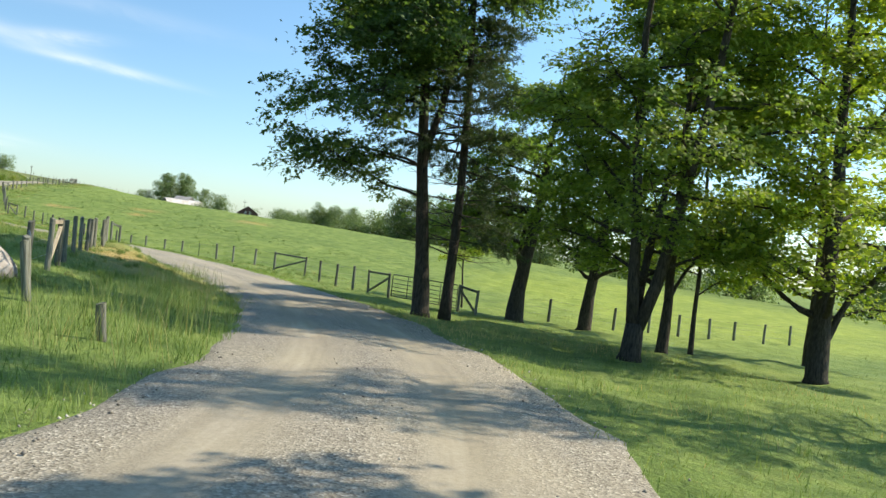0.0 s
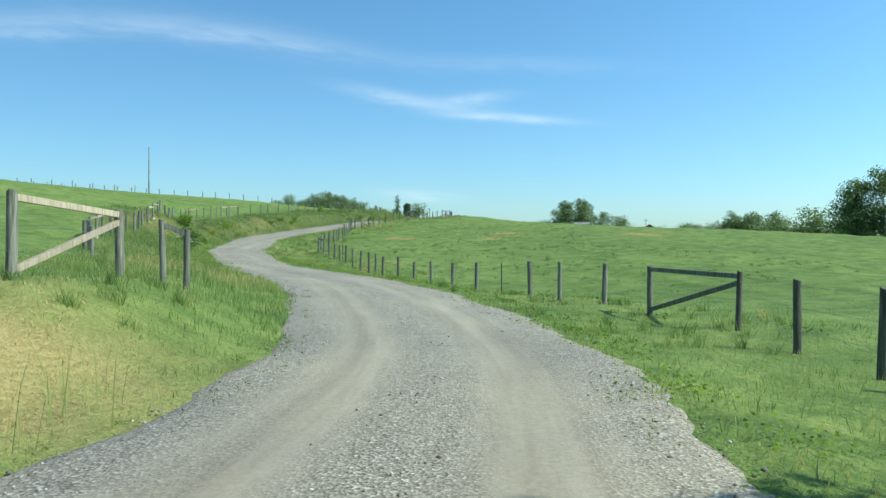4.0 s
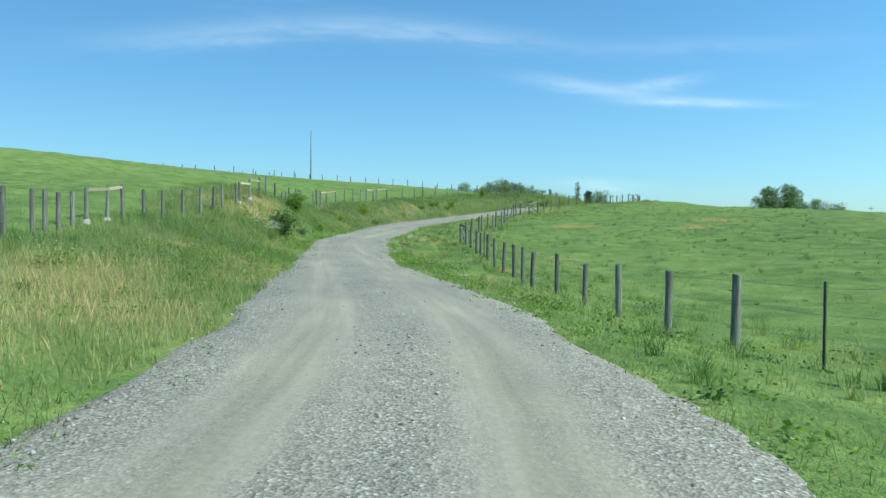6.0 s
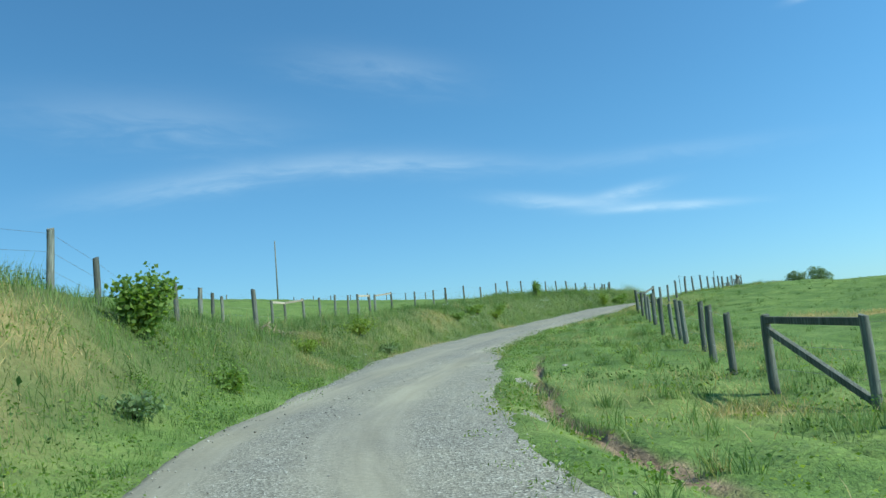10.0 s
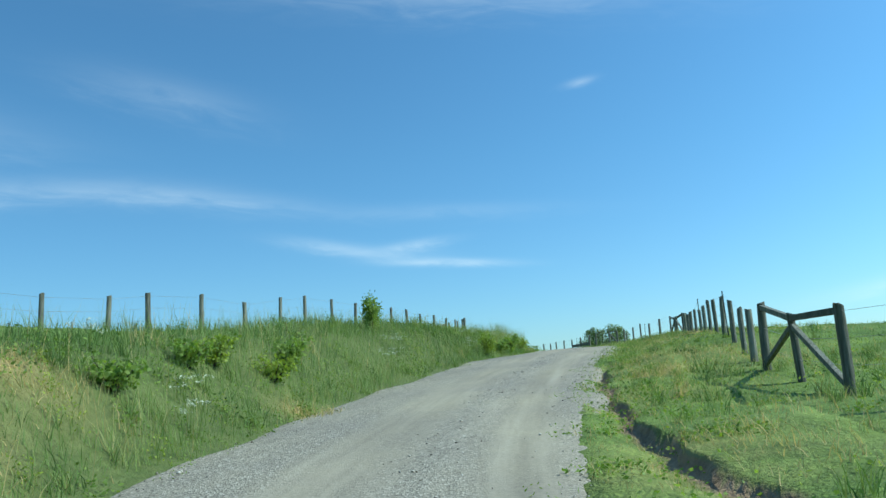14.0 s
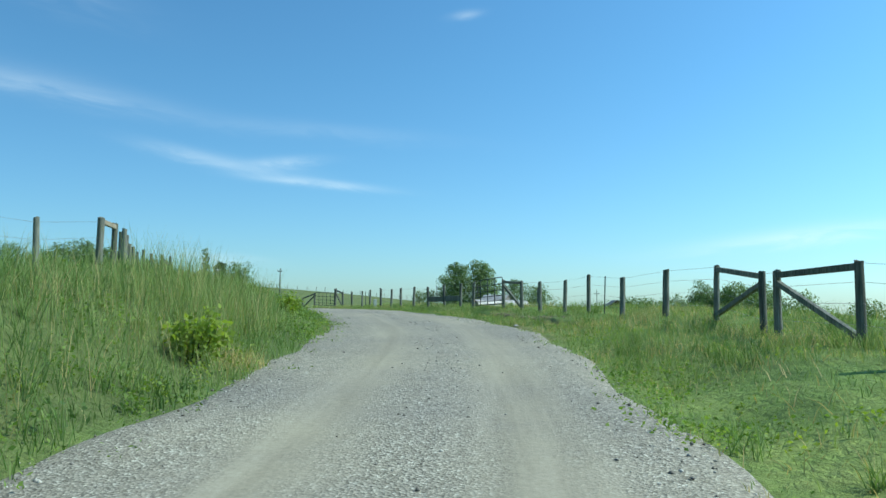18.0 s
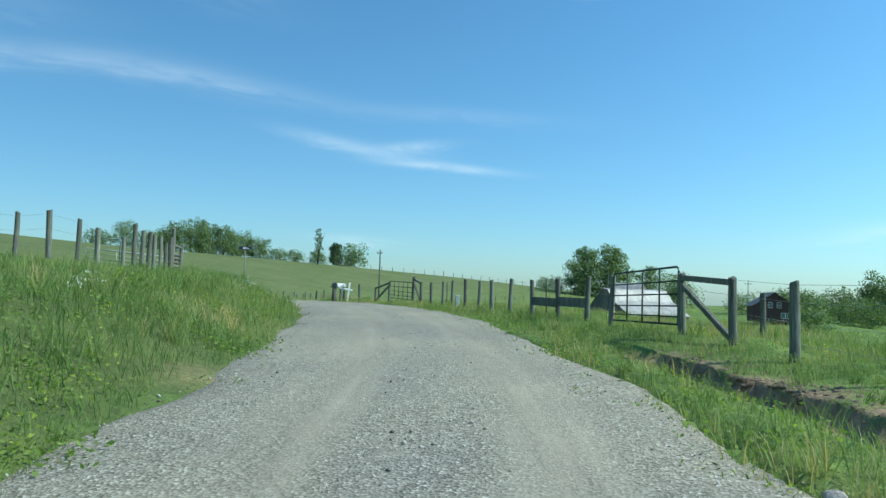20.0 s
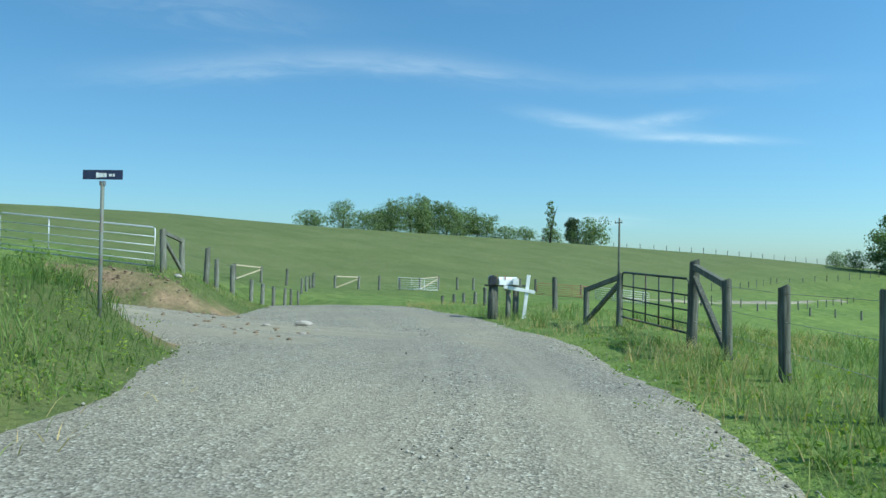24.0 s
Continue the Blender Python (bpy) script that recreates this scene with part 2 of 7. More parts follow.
def make_bark(name, dark, light):
    m, nt, b = material(name, 0.92)
    o = coords(nt)
    g = noise_tex(nt, o, 4.0, 7, 0.7, (5.0, 5.0, 1.0))
    col = ramp(nt, g, ((0.35, dark), (0.68, light)))
    wire(nt, col, b.inputs["Base Color"])
    b.inputs["Specular IOR Level"].default_value = 0.15
    bump(nt, b, g, 1.0, 0.05)
    return m


def make_leaf(name, dark, mid, light, glow=0.45):
    m = bpy.data.materials.new(name)
    m.use_nodes = True
    nt = m.node_tree
    nt.nodes.clear()
    r = nt.nodes.new("ShaderNodeNewGeometry").outputs["Random Per Island"]
    big = noise_tex(nt, place_coords(nt), 0.6, 3)
    f = math_node(nt, "MULTIPLY_ADD", r, 0.55, math_node(nt, "MULTIPLY_ADD", big, 0.9, -0.2), clamp=True)
    col = ramp(nt, f, ((0.1, dark), (0.5, mid), (0.9, light)))
    dif = nt.nodes.new("ShaderNodeBsdfPrincipled")
    dif.inputs["Roughness"].default_value, dif.inputs["Specular IOR Level"].default_value = 0.55, 0.3
    wire(nt, col, dif.inputs["Base Color"])
    tr = nt.nodes.new("ShaderNodeBsdfTranslucent")
    wire(nt, blend(nt, 1.0, col, (1.25, 1.35, 0.55), "MULTIPLY"), tr.inputs["Color"])
    mx = nt.nodes.new("ShaderNodeMixShader")
    mx.inputs[0].default_value = glow
    wire(nt, dif.outputs[0], mx.inputs[1])
    wire(nt, tr.outputs[0], mx.inputs[2])
    out = nt.nodes.new("ShaderNodeOutputMaterial")
    wire(nt, mx.outputs[0], out.inputs[0])
    return m


def make_blades(name):
    m = bpy.data.materials.new(name)
    m.use_nodes = True
    nt = m.node_tree
    nt.nodes.clear()
    t = attribute(nt, "tone")
    col = ramp(nt, t, ((0.0, (0.062, 0.112, 0.030)), (0.4, (0.150, 0.236, 0.062)), (0.72, (0.270, 0.345, 0.112)), (0.86, (0.36, 0.335, 0.15)), (1.0, (0.57, 0.44, 0.21))))
    dif = nt.nodes.new("ShaderNodeBsdfPrincipled")
    dif.inputs["Roughness"].default_value, dif.inputs["Specular IOR Level"].default_value = 0.6, 0.2
    wire(nt, col, dif.inputs["Base Color"])
    tr = nt.nodes.new("ShaderNodeBsdfTranslucent")
    wire(nt, blend(nt, 1.0, col, (1.15, 1.15, 0.7), "MULTIPLY"), tr.inputs["Color"])
    mx = nt.nodes.new("ShaderNodeMixShader")
    mx.inputs[0].default_value = 0.4
    wire(nt, dif.outputs[0], mx.inputs[1])
    wire(nt, tr.outputs[0], mx.inputs[2])
    out = nt.nodes.new("ShaderNodeOutputMaterial")
    wire(nt, mx.outputs[0], out.inputs[0])
    return m


def make_metal(name, base, rust, rough=0.5, metal=0.6, wear=0.5):
    m, nt, b = material(name, rough, metal)
    o = place_coords(nt)
    n = noise_tex(nt, o, 3.0, 6, 0.7)
    col = blend(nt, math_node(nt, "MULTIPLY", math_node(nt, "GREATER_THAN", n, wear), 0.6), base, rust)
    wire(nt, col, b.inputs["Base Color"])
    bump(nt, b, noise_tex(nt, o, 40.0), 0.15, 0.004)
    return m


def make_boards(name, dark, light):
    m, nt, b = material(name, 0.9)
    o = coords(nt)
    g = noise_tex(nt, o, 2.0, 6, 0.7, (4.0, 4.0, 0.4))
    col = ramp(nt, g, ((0.3, dark), (0.7, light)))
    tone = math_node(nt, "MULTIPLY_ADD", object_random(nt), 0.5, 0.75)
    hsv = nt.nodes.new("ShaderNodeHueSaturation")
    wire(nt, col, hsv.inputs["Color"])
    wire(nt, tone, hsv.inputs["Value"])
    wire(nt, hsv.outputs[0], b.inputs["Base Color"])
    bump(nt, b, g, 0.4, 0.02)
    return m


def make_tin(name, dark, light):
    m, nt, b = material(name, 0.6, 0.15)
    o = coords(nt)
    n = noise_tex(nt, o, 0.6, 6, 0.7, (1, 1, 0.3))
    col = ramp(nt, n, ((0.3, dark), (0.6, light)))
    wire(nt, col, b.inputs["Base Color"])
    return m


def make_paint(name, c, rough=0.5):
    m, nt, b = material(name, rough)
    n = noise_tex(nt, coords(nt), 6.0, 5, 0.7)
    dirt = tuple(v * 0.72 for v in c)
    wire(nt, ramp(nt, n, ((0.3, dirt), (0.6, c))), b.inputs["Base Color"])
    return m


def make_stone(name, dark, light):
    m, nt, b = material(name, 0.9)
    n = noise_tex(nt, coords(nt), 5.0, 6, 0.7)
    wire(nt, ramp(nt, n, ((0.3, dark), (0.7, light))), b.inputs["Base Color"])
    bump(nt, b, n, 0.6, 0.02)
    return m


M_GROUND, M_GRAVEL, M_CLAY = make_grass_ground(), make_gravel(), make_clay()
M_POST = make_wood("weathered_post", (0.060, 0.062, 0.048), (0.132, 0.136, 0.108), (0.26, 0.262, 0.215))
M_PALE = make_wood("pale_rail", (0.22, 0.18, 0.12), (0.40, 0.34, 0.24), (0.55, 0.48, 0.36), 0.1)
M_BARK = make_bark("tree_bark", (0.028, 0.024, 0.020), (0.105, 0.090, 0.072))
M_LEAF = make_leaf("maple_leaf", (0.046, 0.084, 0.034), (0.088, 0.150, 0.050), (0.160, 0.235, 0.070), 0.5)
# paler and bluer than maple_leaf: the haze on far crowns is put into the colour
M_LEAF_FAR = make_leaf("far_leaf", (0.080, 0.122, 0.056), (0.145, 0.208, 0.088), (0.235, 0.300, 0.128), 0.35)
# these two colour bushes and weeds; on maples they paint sunlit and backlit leaves
M_LEAF_BUSH_SUNLIT = make_leaf("bush_and_sunlit_leaf", (0.090, 0.140, 0.030), (0.180, 0.265, 0.058), (0.290, 0.370, 0.095), 0.5)
M_LEAF_YELLOW = make_leaf("yellow_sunlit_leaf", (0.13, 0.18, 0.026), (0.25, 0.32, 0.05), (0.38, 0.43, 0.085), 0.5)
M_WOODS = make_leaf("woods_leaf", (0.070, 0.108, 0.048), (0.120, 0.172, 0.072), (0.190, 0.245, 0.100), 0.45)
M_NEEDLE = make_leaf("pine_needle", (0.024, 0.044, 0.022), (0.048, 0.078, 0.036), (0.085, 0.122, 0.052), 0.3)
M_WEED = make_leaf("weed_leaf", (0.042, 0.076, 0.024), (0.088, 0.148, 0.040), (0.165, 0.235, 0.066), 0.4)
M_BLADE = make_blades("grass_blade")
M_GATE_DARK = make_metal("dark_gate_tube", (0.045, 0.060, 0.050), (0.16, 0.085, 0.045), 0.55, 0.4, 0.60)
M_GATE_PALE = make_metal("galvanised_tube", (0.62, 0.63, 0.62), (0.42, 0.40, 0.37), 0.45, 0.5, 0.62)
M_GATE_RED = make_metal("red_gate_tube", (0.34, 0.10, 0.06), (0.22, 0.09, 0.05), 0.6, 0.2, 0.55)
M_WIRE = make_metal("fence_wire", (0.32, 0.32, 0.31), (0.20, 0.14, 0.10), 0.5, 0.7)
M_WHITE = make_paint("white_paint", (0.80, 0.80, 0.78))
M_BLACK = make_paint("black_paint", (0.035, 0.035, 0.04), 0.4)
M_PEDESTAL = make_paint("pedestal_green", (0.42, 0.45, 0.40))
M_STEEL = make_metal("dull_steel", (0.17, 0.19, 0.16), (0.16, 0.13, 0.10), 0.7, 0.3)
M_SIGN = make_paint("sign_blue", (0.030, 0.035, 0.075), 0.35)
M_BARN = make_boards("barn_boards", (0.095, 0.085, 0.075), (0.24, 0.215, 0.19))
M_HOUSE = make_boards("dark_red_boards", (0.055, 0.030, 0.026), (0.12, 0.065, 0.055))
M_TIN = make_tin("tin_roof", (0.26, 0.235, 0.20), (0.44, 0.43, 0.40))
M_SHINGLE = make_tin("dark_roof", (0.07, 0.065, 0.06), (0.14, 0.13, 0.12))
M_GLASS, _nt, _b = material("window_glass", 0.08)
_b.inputs["Base Color"].default_value = (0.02, 0.025, 0.03, 1)
M_STONE = make_stone("field_stone", (0.20, 0.17, 0.14), (0.50, 0.46, 0.40))
M_FLOWER = make_paint("white_flower", (0.56, 0.60, 0.44), 0.8)
M_CHIP = make_wood("broken_wood", (0.16, 0.115, 0.070), (0.32, 0.245, 0.155), (0.50, 0.42, 0.29), 0.0)
M_BRUSH = make_wood("dead_brush", (0.08, 0.062, 0.042), (0.19, 0.145, 0.098), (0.34, 0.27, 0.19), 0.0)


# ---- mesh helpers ----
def part(name, bm, mat, parent=None, label=""):
    me = bpy.data.meshes.new(name)
    bm.to_mesh(me)
    bm.free()
    return mesh_part(name, me, mat, parent, label)


def mesh_part(name, me, mat, parent=None, label=""):
    if mat and not me.materials:
        me.materials.append(mat)
    ob = new(name, me)
    if parent:
        ob.parent = parent
    if label:
        ob["label"] = label
    return ob


def empty(name, x, y, z, turn=0.0):
    ob = new(name)
    ob.empty_display_size = 0.2
    ob.matrix_world = pose(x, y, z, 0, 0, turn)
    return ob


def arrays_mesh(name, verts, quads=None, tris=None, smooth=False):
    """A mesh straight from number arrays; faces of four and of three corners."""
    me = bpy.data.meshes.new(name)
    verts = np.asarray(verts, np.float32)
    nq = 0 if quads is None else len(quads)
    nt = 0 if tris is None else len(tris)
    loops = np.concatenate([np.asarray(a, np.int32).ravel() for a in (quads, tris) if a is not None and len(a)])
    starts = np.concatenate([np.arange(nq) * 4, nq * 4 + np.arange(nt) * 3]).astype(np.int32)
    me.vertices.add(len(verts))
    me.vertices.foreach_set("co", verts.ravel())
    me.loops.add(len(loops))
    me.loops.foreach_set("vertex_index", loops)
    me.polygons.add(nq + nt)
    me.polygons.foreach_set("loop_start", starts)
    if smooth:
        me.polygons.foreach_set("use_smooth", np.ones(nq + nt, bool))
    me.update(calc_edges=True)
    return me


def float_layer(me, name, values):
    a = me.attributes.new(name, "FLOAT", "POINT")
    a.data.foreach_set("value", np.asarray(values, np.float32))


def tube(bm, pts, radii, sides=8, cap=True, rough=0.0, rng=None):
    """A tapered tube along points."""
    rings = []
    pts = [Vector(p) for p in pts]
    for i, p in enumerate(pts):
        d = (pts[min(i + 1, len(pts) - 1)] - pts[max(i - 1, 0)]).normalized()
        side = d.orthogonal() if abs(d.z) < 0.9 else Vector((1, 0, 0))
        u = (side - d * side.dot(d)).normalized()
        v = d.cross(u)
        ring = []
        for k in range(sides):
            a = 2 * math.pi * k / sides
            r = radii[i] * (1 + (rng.uniform(-rough, rough) if rng else 0))
            ring.append(bm.verts.new(p + (u * math.cos(a) + v * math.sin(a)) * r))
        rings.append(ring)
    for a, b in zip(rings, rings[1:]):
        for k in range(sides):
            f = bm.faces.new((a[k], a[(k + 1) % sides], b[(k + 1) % sides], b[k]))
            f.smooth = True
    if cap:
        bm.faces.new(rings[0][::-1])
        bm.faces.new(rings[-1])


def box(bm, size, m=Matrix(), bevel=0.0):
    r = bmesh.ops.create_cube(bm, size=1.0, matrix=m @ Matrix.Diagonal((*size, 1)))
    if bevel:
        es = list({e for v in r["verts"] for e in v.link_edges})
        bmesh.ops.bevel(bm, geom=es, offset=bevel, segments=2, affect="EDGES", profile=0.6)


def beam(bm, a, b, w, h, bevel=0.008):
    """A squared timber from a to b."""
    a, b = Vector(a), Vector(b)
    d = b - a
    q = d.to_track_quat("X", "Z").to_matrix().to_4x4()
    box(bm, (d.length, w, h), Matrix.Translation((a + b) / 2) @ q, bevel)


# ---- lie of the land ----
# the road's centre line: x, y, height
ROAD = (
    (2.0, -42.0, 2.2), (0.6, -18.0, 0.75), (-0.55, 0.0, -0.10), (-0.95, 12.65, -0.71), (-3.74, 24.67, -1.20), (-8.0, 35.2, -1.48),
    (-13.09, 44.53, -1.63), (-21.84, 54.44, -1.48), (-32.58, 63.10, -1.45), (-39.99, 68.72, -1.35), (-47.3, 74.2, -1.02),
    (-53.48, 79.72, -0.62), (-60.81, 91.13, 0.10), (-68.09, 104.18, 0.94), (-72.73, 117.96, 1.97), (-75.44, 131.12, 3.10),
    (-79.48, 149.23, 4.05), (-83.51, 160.20, 4.49), (-89.09, 170.62, 4.72), (-94.76, 179.27, 4.84), (-101.3, 187.4, 4.86),
    (-109.0, 193.6, 4.80), (-118.0, 199.2, 4.62), (-129.0, 205.0, 3.9), (-139.0, 210.0, 3.3))
# fence feet and field points: x, y, height
RIGHT_FEET = (
    (1.1, 38.1, -2.0), (-2.6, 41.3, -1.95), (-6.1, 45.9, -1.85), (-11.4, 53.2, -1.80), (-16.8, 57.8, -1.85), (-22.3, 62.1, -2.15),
    (-28.3, 67.0, -2.02), (-33.0, 71.0, -1.80), (-38.7, 76.3, -1.50), (-44.3, 81.5, -1.05), (-47.8, 84.5, -0.78), (-57.0, 98.6, 0.25), (-65.2, 113.3, 1.59),
    (-66.6, 118.3, 1.96), (-69.7, 134.5, 3.62), (-71.3, 141.5, 3.90), (-74.5, 154.7, 4.75), (-78.0, 161.7, 4.80), (-82.3, 169.2, 4.92),
    (-86.9, 176.1, 4.99), (-92.3, 182.8, 5.12), (-97.8, 189.6, 5.00), (-103.6, 195.5, 4.90), (-107.8, 198.2, 4.80))
LEFT_FEET = (
    (-9.8, 19.3, -0.45), (-11.3, 23.2, -0.50), (-14.1, 31.0, -0.38), (-17.3, 39.7, -0.48), (-18.5, 42.5, -0.54), (-18.6, 43.85, -0.60), (-33.0, 52.4, -0.55), (-42.2, 58.6, 0.0), (-44.96, 61.6, 0.32), (-47.86, 64.7, 0.46), (-50.1, 67.8, 0.75), (-52.8, 70.6, 1.12), (-55.7, 73.5, 1.57), (-57.2, 75.1, 1.82), (-58.4, 76.6, 2.05), (-60.4, 78.5, 2.23), (-61.2, 79.8, 2.37), (-66.1, 84.5, 2.45),
    (-71.3, 89.4, 2.28), (-74.1, 92.9, 2.45), (-76.9, 96.7, 2.65), (-80.0, 103.8, 3.25), (-83.6, 113.6, 3.88), (-84.8, 123.0, 4.71), (-86.2, 134.9, 5.28), (-87.7, 146.6, 5.5), (-89.5, 153.0, 5.82),
    (-95.0, 161.0, 6.0), (-100.4, 170.0, 6.15), (-107.5, 181.0, 6.12), (-116.3, 190.7, 6.12), (-119.0, 188.9, 6.25), (-121.6, 187.8, 6.42), (-106.0, 184.4, 5.95), (-103.4, 181.6, 5.9), (-109.6, 183.6, 6.15))
FIELDS = (
    (-137, 140, 9.9), (-157, 138, 11.2), (-125, 157, 8.9), (-90, 92, 5.0), (-100, 118, 6.3), (-108, 140, 7.1), (-92, 132, 5.5), (-92, 144, 5.85), (-76, 62, 3.6), (-104, 64, 8.6), (-120, 86, 9.7), (-60, 50, 1.6),
    (-238, 223, 15.6), (-226, 247, 14.9), (-218, 269, 13.6), (-252, 338, 14.6), (-200, 326, 12.0), (-181, 372, 10.4), (-167, 414, 8.6),
    (-156, 218, 5.0), (-154, 227, 4.2), (-151, 236, 3.9), (-146, 255, 3.2), (-133, 245, 3.0), (-180, 235, 8.0), (-170, 265, 6.4))
LOWLANDS = (
    (-118, 336, -1.9), (-103, 274, -2.8), (-87, 338, 1.4), (-66.0, 158, 4.2), (-75, 192, 2.2), (-68, 215, -0.6), (-92, 222, 0.6), (-100, 245, -1.2), (-128, 290, 0.4),
    (-50, 142, 3.05), (-65.3, 145.6, 3.75), (-67.5, 155, 4.5), (-25, 148, 2.0), (-36, 146, 2.35), (-6, 148, 0.9), (20, 135, -0.75), (60, 110, -2.6), (-20, 85, -1.0), (10, 75, -2.2), (25, 48, -2.6), (45, 20, -2.4),
    (-4, 172, -0.4), (0, 260, -7), (60, 200, -6), (-45, 205, -2))
OUTER = (
    (0, -60, 2.5), (-40, 0, 0.6), (-30, 20, -0.2), (25, 0, -0.4), (40, -50, 0.5), (-80, -40, 5), (-126, 193, 6.5), (-150, 185, 9.2), (-127, 176, 7.6), (-114.0, 191.4, 5.62), (-113.0, 190.3, 5.5), (-115.5, 192.3, 5.55),
    (-600, 200, 0), (-450, 600, -6), (-100, 800, -10), (300, 700, -12), (600, 200, -12), (500, -400, -8), (0, -600, -6), (-500, -300, 4))


def catmull(points, step):
    pts = np.array(points, float)
    ext = np.vstack([2 * pts[0] - pts[1], pts, 2 * pts[-1] - pts[-2]])
    out = []
    for i in range(1, len(ext) - 2):
        p0, p1, p2, p3 = ext[i - 1], ext[i], ext[i + 1], ext[i + 2]
        n = max(2, int(np.linalg.norm(p2 - p1) / step))
        for k in range(n):
            t = k / n
            out.append(0.5 * (2 * p1 + (p2 - p0) * t + (2 * p0 - 5 * p1 + 4 * p2 - p3) * t * t + (3 * p1 - p0 - 3 * p2 + p3) * t ** 3))
    out.append(ext[-2])
    return np.array(out)


CENTRE = catmull(ROAD, 0.5)
_tan = np.gradient(CENTRE[:, :2], axis=0)
_tan /= np.linalg.norm(_tan, axis=1)[:, None]
LEFT_OF = np.stack([-_tan[:, 1], _tan[:, 0]], 1)
STATION = np.concatenate([[0], np.cumsum(np.linalg.norm(np.diff(CENTRE[:, :2], axis=0), axis=1))])


def near_road(x, y):
    """For places: distance to the left of the centre line (right is negative), and the nearest index on it."""
    x, y = np.atleast_1d(np.asarray(x, float)), np.atleast_1d(np.asarray(y, float))
    idx = np.zeros(len(x), int)
    for s in range(0, len(x), 4000):
        d = (x[s:s + 4000, None] - CENTRE[None, :, 0]) ** 2 + (y[s:s + 4000, None] - CENTRE[None, :, 1]) ** 2
        idx[s:s + 4000] = d.argmin(1)
    dx, dy = x - CENTRE[idx, 0], y - CENTRE[idx, 1]
    dist = np.hypot(dx, dy)
    side = np.sign(dx * LEFT_OF[idx, 0] + dy * LEFT_OF[idx, 1])
    return dist * np.where(side == 0, 1, side), idx


# the cut bank on the left and the verge on the right, by road points
_bank = []
for k in range(0, len(CENTRE), 14):
    x, y, z = CENTRE[k]
    up = np.interp(y, (0, 15, 22, 31, 42, 50, 58, 82, 88, 100, 115, 128, 140, 150, 160, 175, 184), (0.2, 0.35, 0.62, 0.95, 1.0, 0.75, 0.5, 1.6, 1.5, 1.75, 1.95, 1.95, 1.65, 1.35, 1.2, 1.0, 0.9))
    _bank.append((x, y, z))
    if y < 58 or 82 < y < 184:
        _bank.append((x + LEFT_OF[k, 0] * 7.0, y + LEFT_OF[k, 1] * 7.0, z + up))
    _bank.append((x - LEFT_OF[k, 0] * 4.2, y - LEFT_OF[k, 1] * 4.2, z + np.interp(y, (0, 60, 80, 100, 125, 140, 160), (-0.1, -0.2, -0.1, 0.15, 0.40, 0.32, 0.1))))
_ctrl = np.array(list(RIGHT_FEET) + list(LEFT_FEET) + list(FIELDS) + list(LOWLANDS) + list(OUTER) + _bank, float)
_soft = 5.0
_r = np.sqrt((_ctrl[:, None, 0] - _ctrl[None, :, 0]) ** 2 + (_ctrl[:, None, 1] - _ctrl[None, :, 1]) ** 2 + _soft ** 2)
_n = len(_ctrl)
_A = np.zeros((_n + 1, _n + 1))
_A[:_n, :_n] = _r - 0.12 * np.eye(_n)
_A[:_n, _n] = _A[_n, :_n] = 1
_W = np.linalg.solve(_A, np.concatenate([_ctrl[:, 2], [0]]))


# the side drive: x, y, height
DRIVE = catmull(((-103.0, 190.2, 4.86), (-108.0, 188.6, 4.90), (-112.3, 186.9, 5.12), (-117.0, 184.6, 5.55), (-124.0, 181.2, 6.5)), 0.5)


def near_drive(x, y):
    best, height = np.full(len(x), 99.0), np.zeros(len(x))
    m = np.where((x > -135) & (x < -95) & (y > 172) & (y < 200))[0]
    if len(m):
        r = np.hypot(x[m, None] - DRIVE[None, :, 0], y[m, None] - DRIVE[None, :, 1])
        k = r.argmin(1)
        best[m], height[m] = r[np.arange(len(m)), k], DRIVE[k, 2]
    return best, height


def left_half(y):
    """How far the gravel reaches to the left of the line driven; it widens into the apron of the side drive."""
    return np.interp(y, (56, 64, 67, 70, 73, 76, 82, 86, 89, 92, 96, 105, 130, 140, 150, 162, 171, 178, 182, 186, 190, 194, 198, 201),
                     (2.35, 2.35, 2.05, 1.8, 1.45, 1.35, 1.45, 1.9, 2.35, 3.0, 3.3, 3.45, 3.45, 2.8, 2.6, 2.65, 2.85, 3.1, 3.4, 3.8, 4.7, 4.7, 3.2, 2.4))


def right_half(y):
    """The same to the right."""
    return np.interp(y, (40, 60, 65, 70, 73, 76, 81, 86, 90, 93, 100, 106, 112, 120, 130, 145), (2.4, 2.15, 1.9, 1.95, 2.35, 2.8, 3.05, 2.75, 1.9, 1.5, 1.45, 1.55, 1.9, 2.1, 2.1, 2.3))


def ditch_off(y):
    """How far from the centre line the raw face of the ditch runs, with its wobble."""
    return np.interp(y, (74, 79, 84, 92, 100, 106, 110, 115, 123, 130, 150, 160, 164.5, 167.4, 170), (3.7, 4.1, 3.85, 3.3, 3.05, 2.92, 2.75, 2.6, 2.6, 2.7, 3.9, 4.25, 4.12, 3.8, 3.7)) + 0.07 * np.sin(y * 1.9) + 0.05 * np.sin(y * 4.3 + 1)


def ditch_run(y):
    """How raw the ditch is along the lane: two lengths on the climb, and the wash-out before the dark gate."""
    climb = np.clip((y - 75) / 4, 0, 1) * np.clip((126 - y) / 5, 0, 1) * np.clip(np.maximum((93 - y) / 4, (y - 100) / 4), 0.0, 1)
    return climb + 1.7 * np.clip((y - 158.5) / 2.5, 0, 1) * np.clip((168.3 - y) / 2.0, 0, 1)


